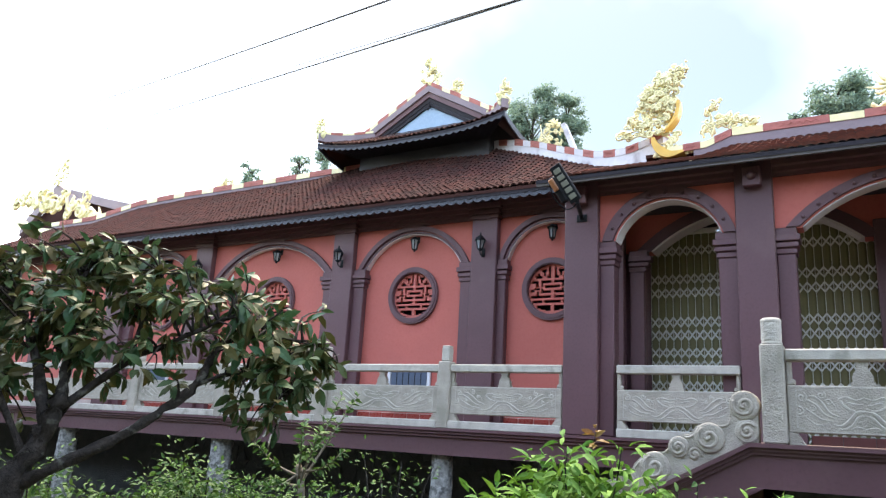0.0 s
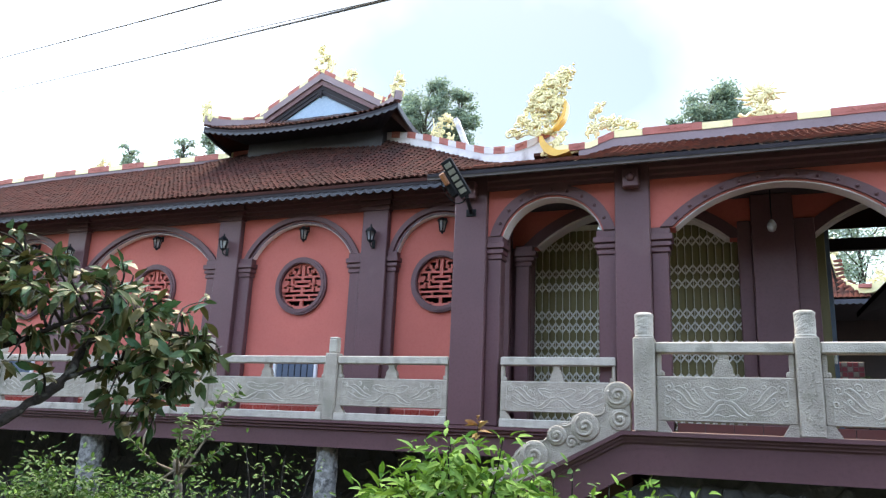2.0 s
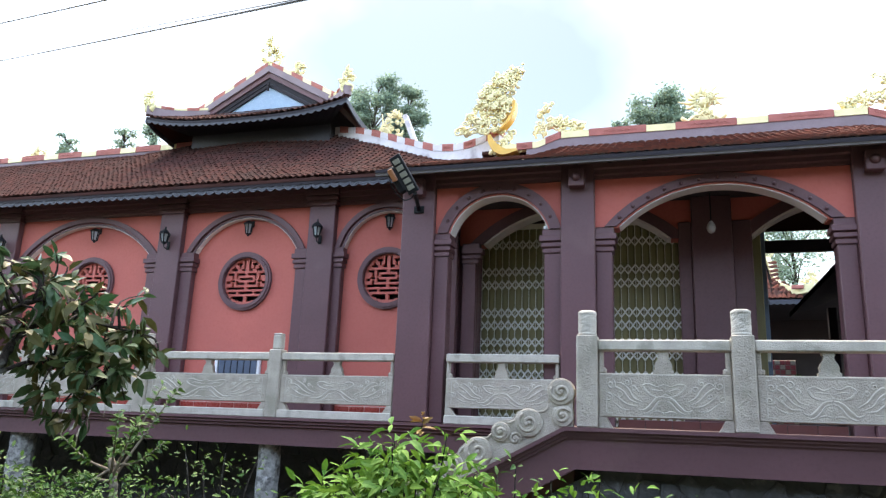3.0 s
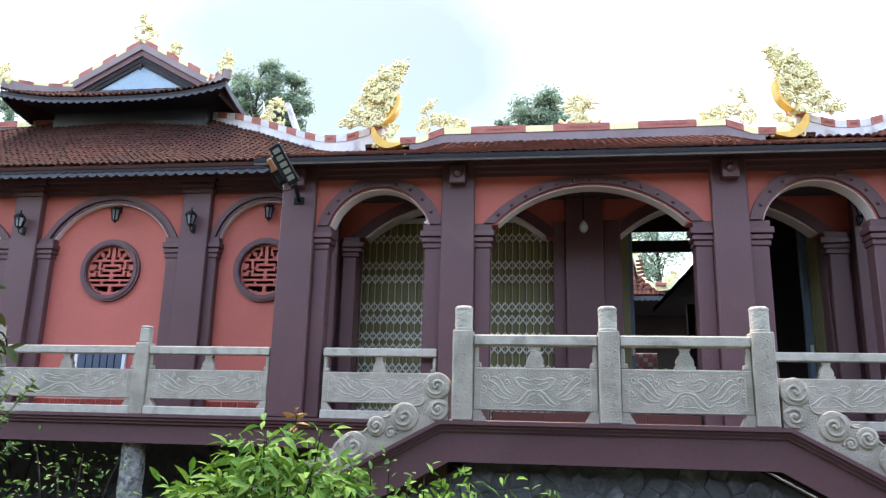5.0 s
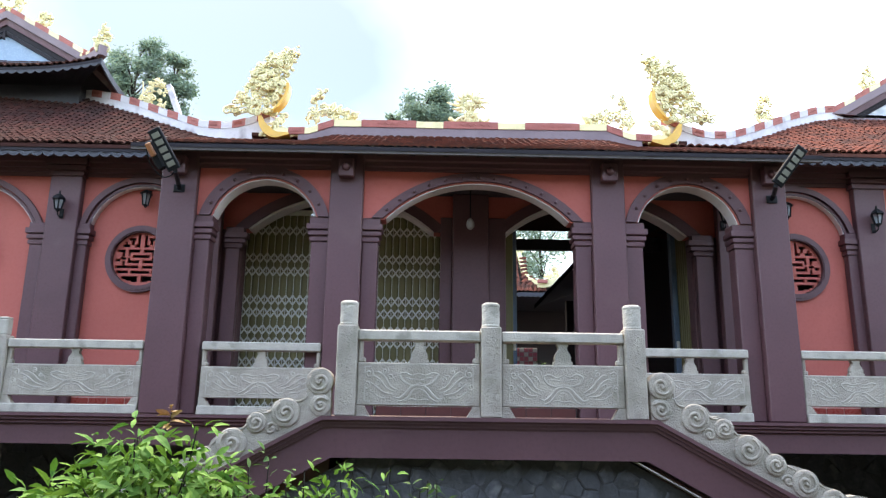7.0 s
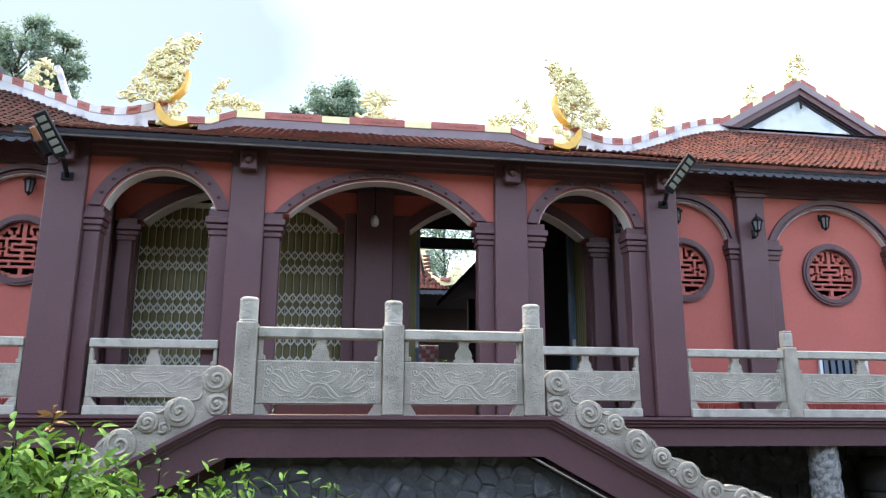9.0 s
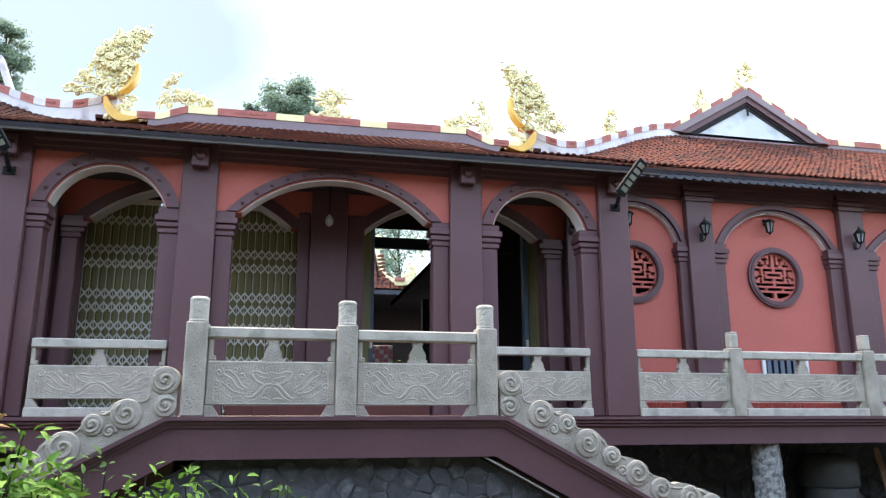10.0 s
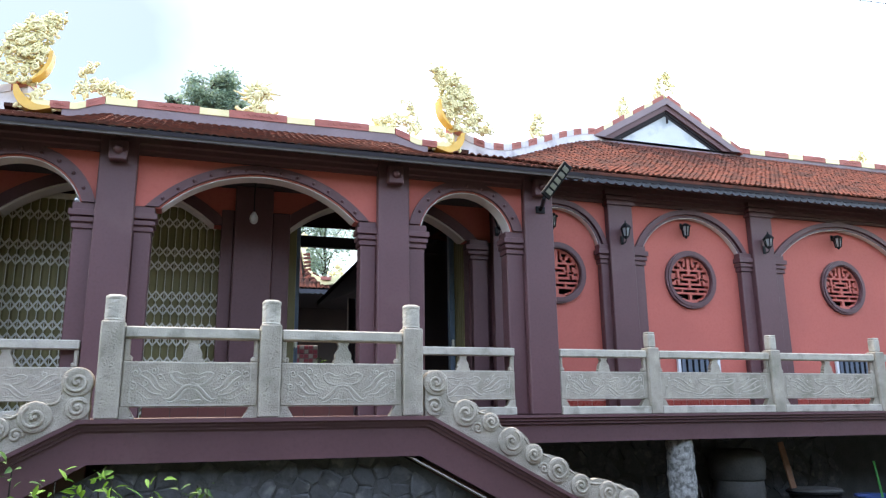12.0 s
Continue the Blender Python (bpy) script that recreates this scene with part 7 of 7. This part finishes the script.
bush((-4.3, 4.6), 0.55, 0.4, 1.10, 2300, (0.048, 0.022), MID, 106, "mid green shrub behind the garden tree", stems=16)
bush((-5.1, 4.3), 0.6, 0.45, 1.34, 3200, (0.050, 0.023), MID, 107, "mid green shrub under the garden tree", stems=16)
bush((-5.6, 3.4), 0.5, 0.5, 1.30, 2000, (0.050, 0.023), MID, 108, "mid green shrub under the garden tree", stems=14)
bush((-4.15, 5.5), 0.5, 0.4, 1.60, 150, (0.055, 0.022), MID, 109, "sparse green sapling by the gallery", stems=5)
bush((-4.75, 3.5), 0.45, 0.35, 1.12, 1500, (0.052, 0.023), BRIGHT, 110, "light green shrub at the foot of the tree", stems=12)
bush((2.3, 19.2), 0.16, 0.12, 1.80, 110, (0.13, 0.05), MID, 113, "leafy green potted plant beside the tile wall in the court", base=FL - 0.03, stems=6, group="")

young = random.Random(5)
shoot = thing("young_shoot", (-2.32, 5.2, 1.40), "rust coloured young leaves at the tip of the shrub", "shoot")
bm = bmesh.new()
tube(bm, [(-2.36, 5.2, 1.25), (-2.33, 5.2, 1.48), (-2.30, 5.2, 1.60)], [0.006, 0.005, 0.003], 4)
under("stalk", bm, BARK, shoot)
crown(shoot, [(Vector((-2.31, 5.2, 1.50 + 0.012 * k)), (young.gauss(0, 1), young.gauss(0, 1), 0.35)) for k in range(12)], 0.085, 0.032, LEAF_RUST, LEAF_RUST, young, 0, 0.2, 0.5)

# a pollarded ornamental tree by the gallery
pale = random.Random(12)
small = thing("ornamental_tree", (-5.22, 5.6, 0), "small pollarded tree with a pale knotted trunk and sparse leaves", "tree")
bm = bmesh.new()
tube(bm, smooth_path([(-5.20, 5.6, -0.03), (-5.23, 5.6, 0.5), (-5.20, 5.6, 0.9), (-5.27, 5.6, 1.18)], 6), [0.052 * (1.1 - 0.55 * i / 18) * pale.uniform(0.78, 1.25) for i in range(19)], 9)
ends = []
for k in range(9):
    a = math.tau * k / 9 + pale.uniform(-0.3, 0.3)
    r, h = pale.uniform(0.35, 0.75), pale.uniform(0.95, 1.9)
    tip = Vector((-5.25 + r * math.cos(a), 5.6 + 0.6 * r * math.sin(a), h))
    line = smooth_path([(-5.25, 5.6, pale.uniform(0.95, 1.15)), Vector((-5.25, 5.6, 1.1)).lerp(tip, 0.5) + Vector((0, 0, -0.06)), tip], 5)
    tube(bm, line, [0.016 - 0.0012 * i for i in range(len(line))], 5)
    ends += [(Vector(line[i]), Vector(line[i]) - Vector(line[i - 1])) for i in range(5, len(line))]
under("trunk", bm, PALEBARK, small, "pale knotted trunk and limbs", smooth=True)
crown(small, [w for p, d in ends for w in whorl(p, d, pale, 8, 1.2)], 0.075, 0.034, LEAF_MID, LEAF_MID, pale, 0, 0.2, 0.3)

# pink flowers on the thin shrubs
for x, y, z in ((-0.86, 5.15, 1.03), (-1.12, 5.1, 0.98)):
    f = thing("flower", (x, y, z), "small pink red flower on a thin stem", "flower", "pink flowers")
    bm = bmesh.new()
    for k in range(7):
        a = math.tau * k / 7
        p = Vector((x, y, z))
        o = Vector((math.cos(a), math.sin(a), 0.5))
        s_ = Vector((-math.sin(a), math.cos(a), 0)) * 0.012
        bm.faces.new([bm.verts.new(q) for q in (p, p + o * 0.018 + s_, p + o * 0.034, p + o * 0.018 - s_)])
    bmesh.ops.solidify(bm, geom=bm.faces[:], thickness=0.002)
    under("petals", bm, FLOWER, f)
    bm = bmesh.new()
    tube(bm, [(x, y, z), (x + 0.03, y + 0.02, z * 0.5), (x + 0.05, y + 0.03, -0.02)], 0.004, 4)
    under("stem", bm, LEAF_MID, f)


def far_tree(x, y, top, wide, high, seed, count=7000, leaf=0.15):
    """A tree behind the roofs: tapered trunk, rising limbs, an uneven crown of small leaf clumps."""
    rng = random.Random(seed)
    t = thing("background_tree", (x, y, 0), "tall tree with haze-paled grey green leaves standing behind the temple roofs", "tree", "background trees")
    bm = bmesh.new()
    tube(bm, smooth_path([(x, y, -0.1), (x + 0.2, y, top * 0.4), (x, y, top * 0.75), (x + 0.1, y, top * 0.95)], 5), [0.13 * (1 - 0.85 * i / 15) for i in range(16)], 8)
    places = []
    n = 34
    for k in range(n):
        h = top - high * rng.random() ** 0.8
        q = (top - h) / high
        reach = wide * (0.35 + 0.65 * math.sin(math.pi * min(1, 0.25 + q * 0.65))) * rng.uniform(0.55, 1.1)
        a = rng.uniform(0, 6.28)
        tip = Vector((x + reach * math.cos(a), y + reach * math.sin(a) * 0.8, h))
        tube(bm, smooth_path([(x, y, h - 0.25 * high * rng.uniform(0.5, 1)), Vector((x, y, h)).lerp(tip, 0.5), tip], 4), [0.03 - 0.0025 * i for i in range(9)], 5)
        for _ in range(count // n):
            g = Vector((rng.gauss(0, 1), rng.gauss(0, 1), rng.gauss(0, 0.8)))
            p = tip.lerp(Vector((x, y, h)), rng.random() ** 2 * 0.7) + g * 0.30 * wide * 0.5
            places.append((p, (rng.gauss(0, 1), rng.gauss(0, 1), rng.gauss(-0.1, 0.6))))
    under("trunk", bm, BARK, t, smooth=True)
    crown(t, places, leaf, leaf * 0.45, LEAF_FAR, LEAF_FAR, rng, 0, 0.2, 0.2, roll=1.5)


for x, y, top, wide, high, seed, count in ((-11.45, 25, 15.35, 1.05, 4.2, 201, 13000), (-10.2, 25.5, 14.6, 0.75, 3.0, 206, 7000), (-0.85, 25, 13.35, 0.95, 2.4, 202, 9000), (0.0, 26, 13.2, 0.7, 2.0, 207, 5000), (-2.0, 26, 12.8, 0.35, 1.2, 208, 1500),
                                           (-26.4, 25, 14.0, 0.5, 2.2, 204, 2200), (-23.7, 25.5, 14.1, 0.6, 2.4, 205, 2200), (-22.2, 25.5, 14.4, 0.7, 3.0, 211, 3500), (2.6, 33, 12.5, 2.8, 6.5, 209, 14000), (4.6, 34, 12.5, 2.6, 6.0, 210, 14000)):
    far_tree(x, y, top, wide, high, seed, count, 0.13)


# ---- overhead cables ----
for k, (a, c, r) in enumerate((((-7.714, 8.0, 6.971), (-4.296, 8.0, 7.173), 0.02), ((-7.6, 8.0, 7.06), (-4.38, 8.0, 7.18), 0.009), ((-10.415, 8.0, 7.497), (-6.417, 8.0, 7.74), 0.018))):
    a, c = Vector(a), Vector(c)
    d = c - a
    eye = Vector((-0.58, 0.05, 1.56))
    pts = [eye + (a + d * u + Vector((0, 0, 0.012 * (u - 0.5) ** 2)) - eye) * (1.0 + 0.45 * max(0.0, 1.2 - u) ** 1.5) for u in steps_between(-6.0, 6.0, 60)]
    bm = bmesh.new()
    tube(bm, pts, r, 5)
    tagged(part("overhead_cable", bm, BLACK), "thin black overhead cable sagging across the sky", "cable", "overhead cables")
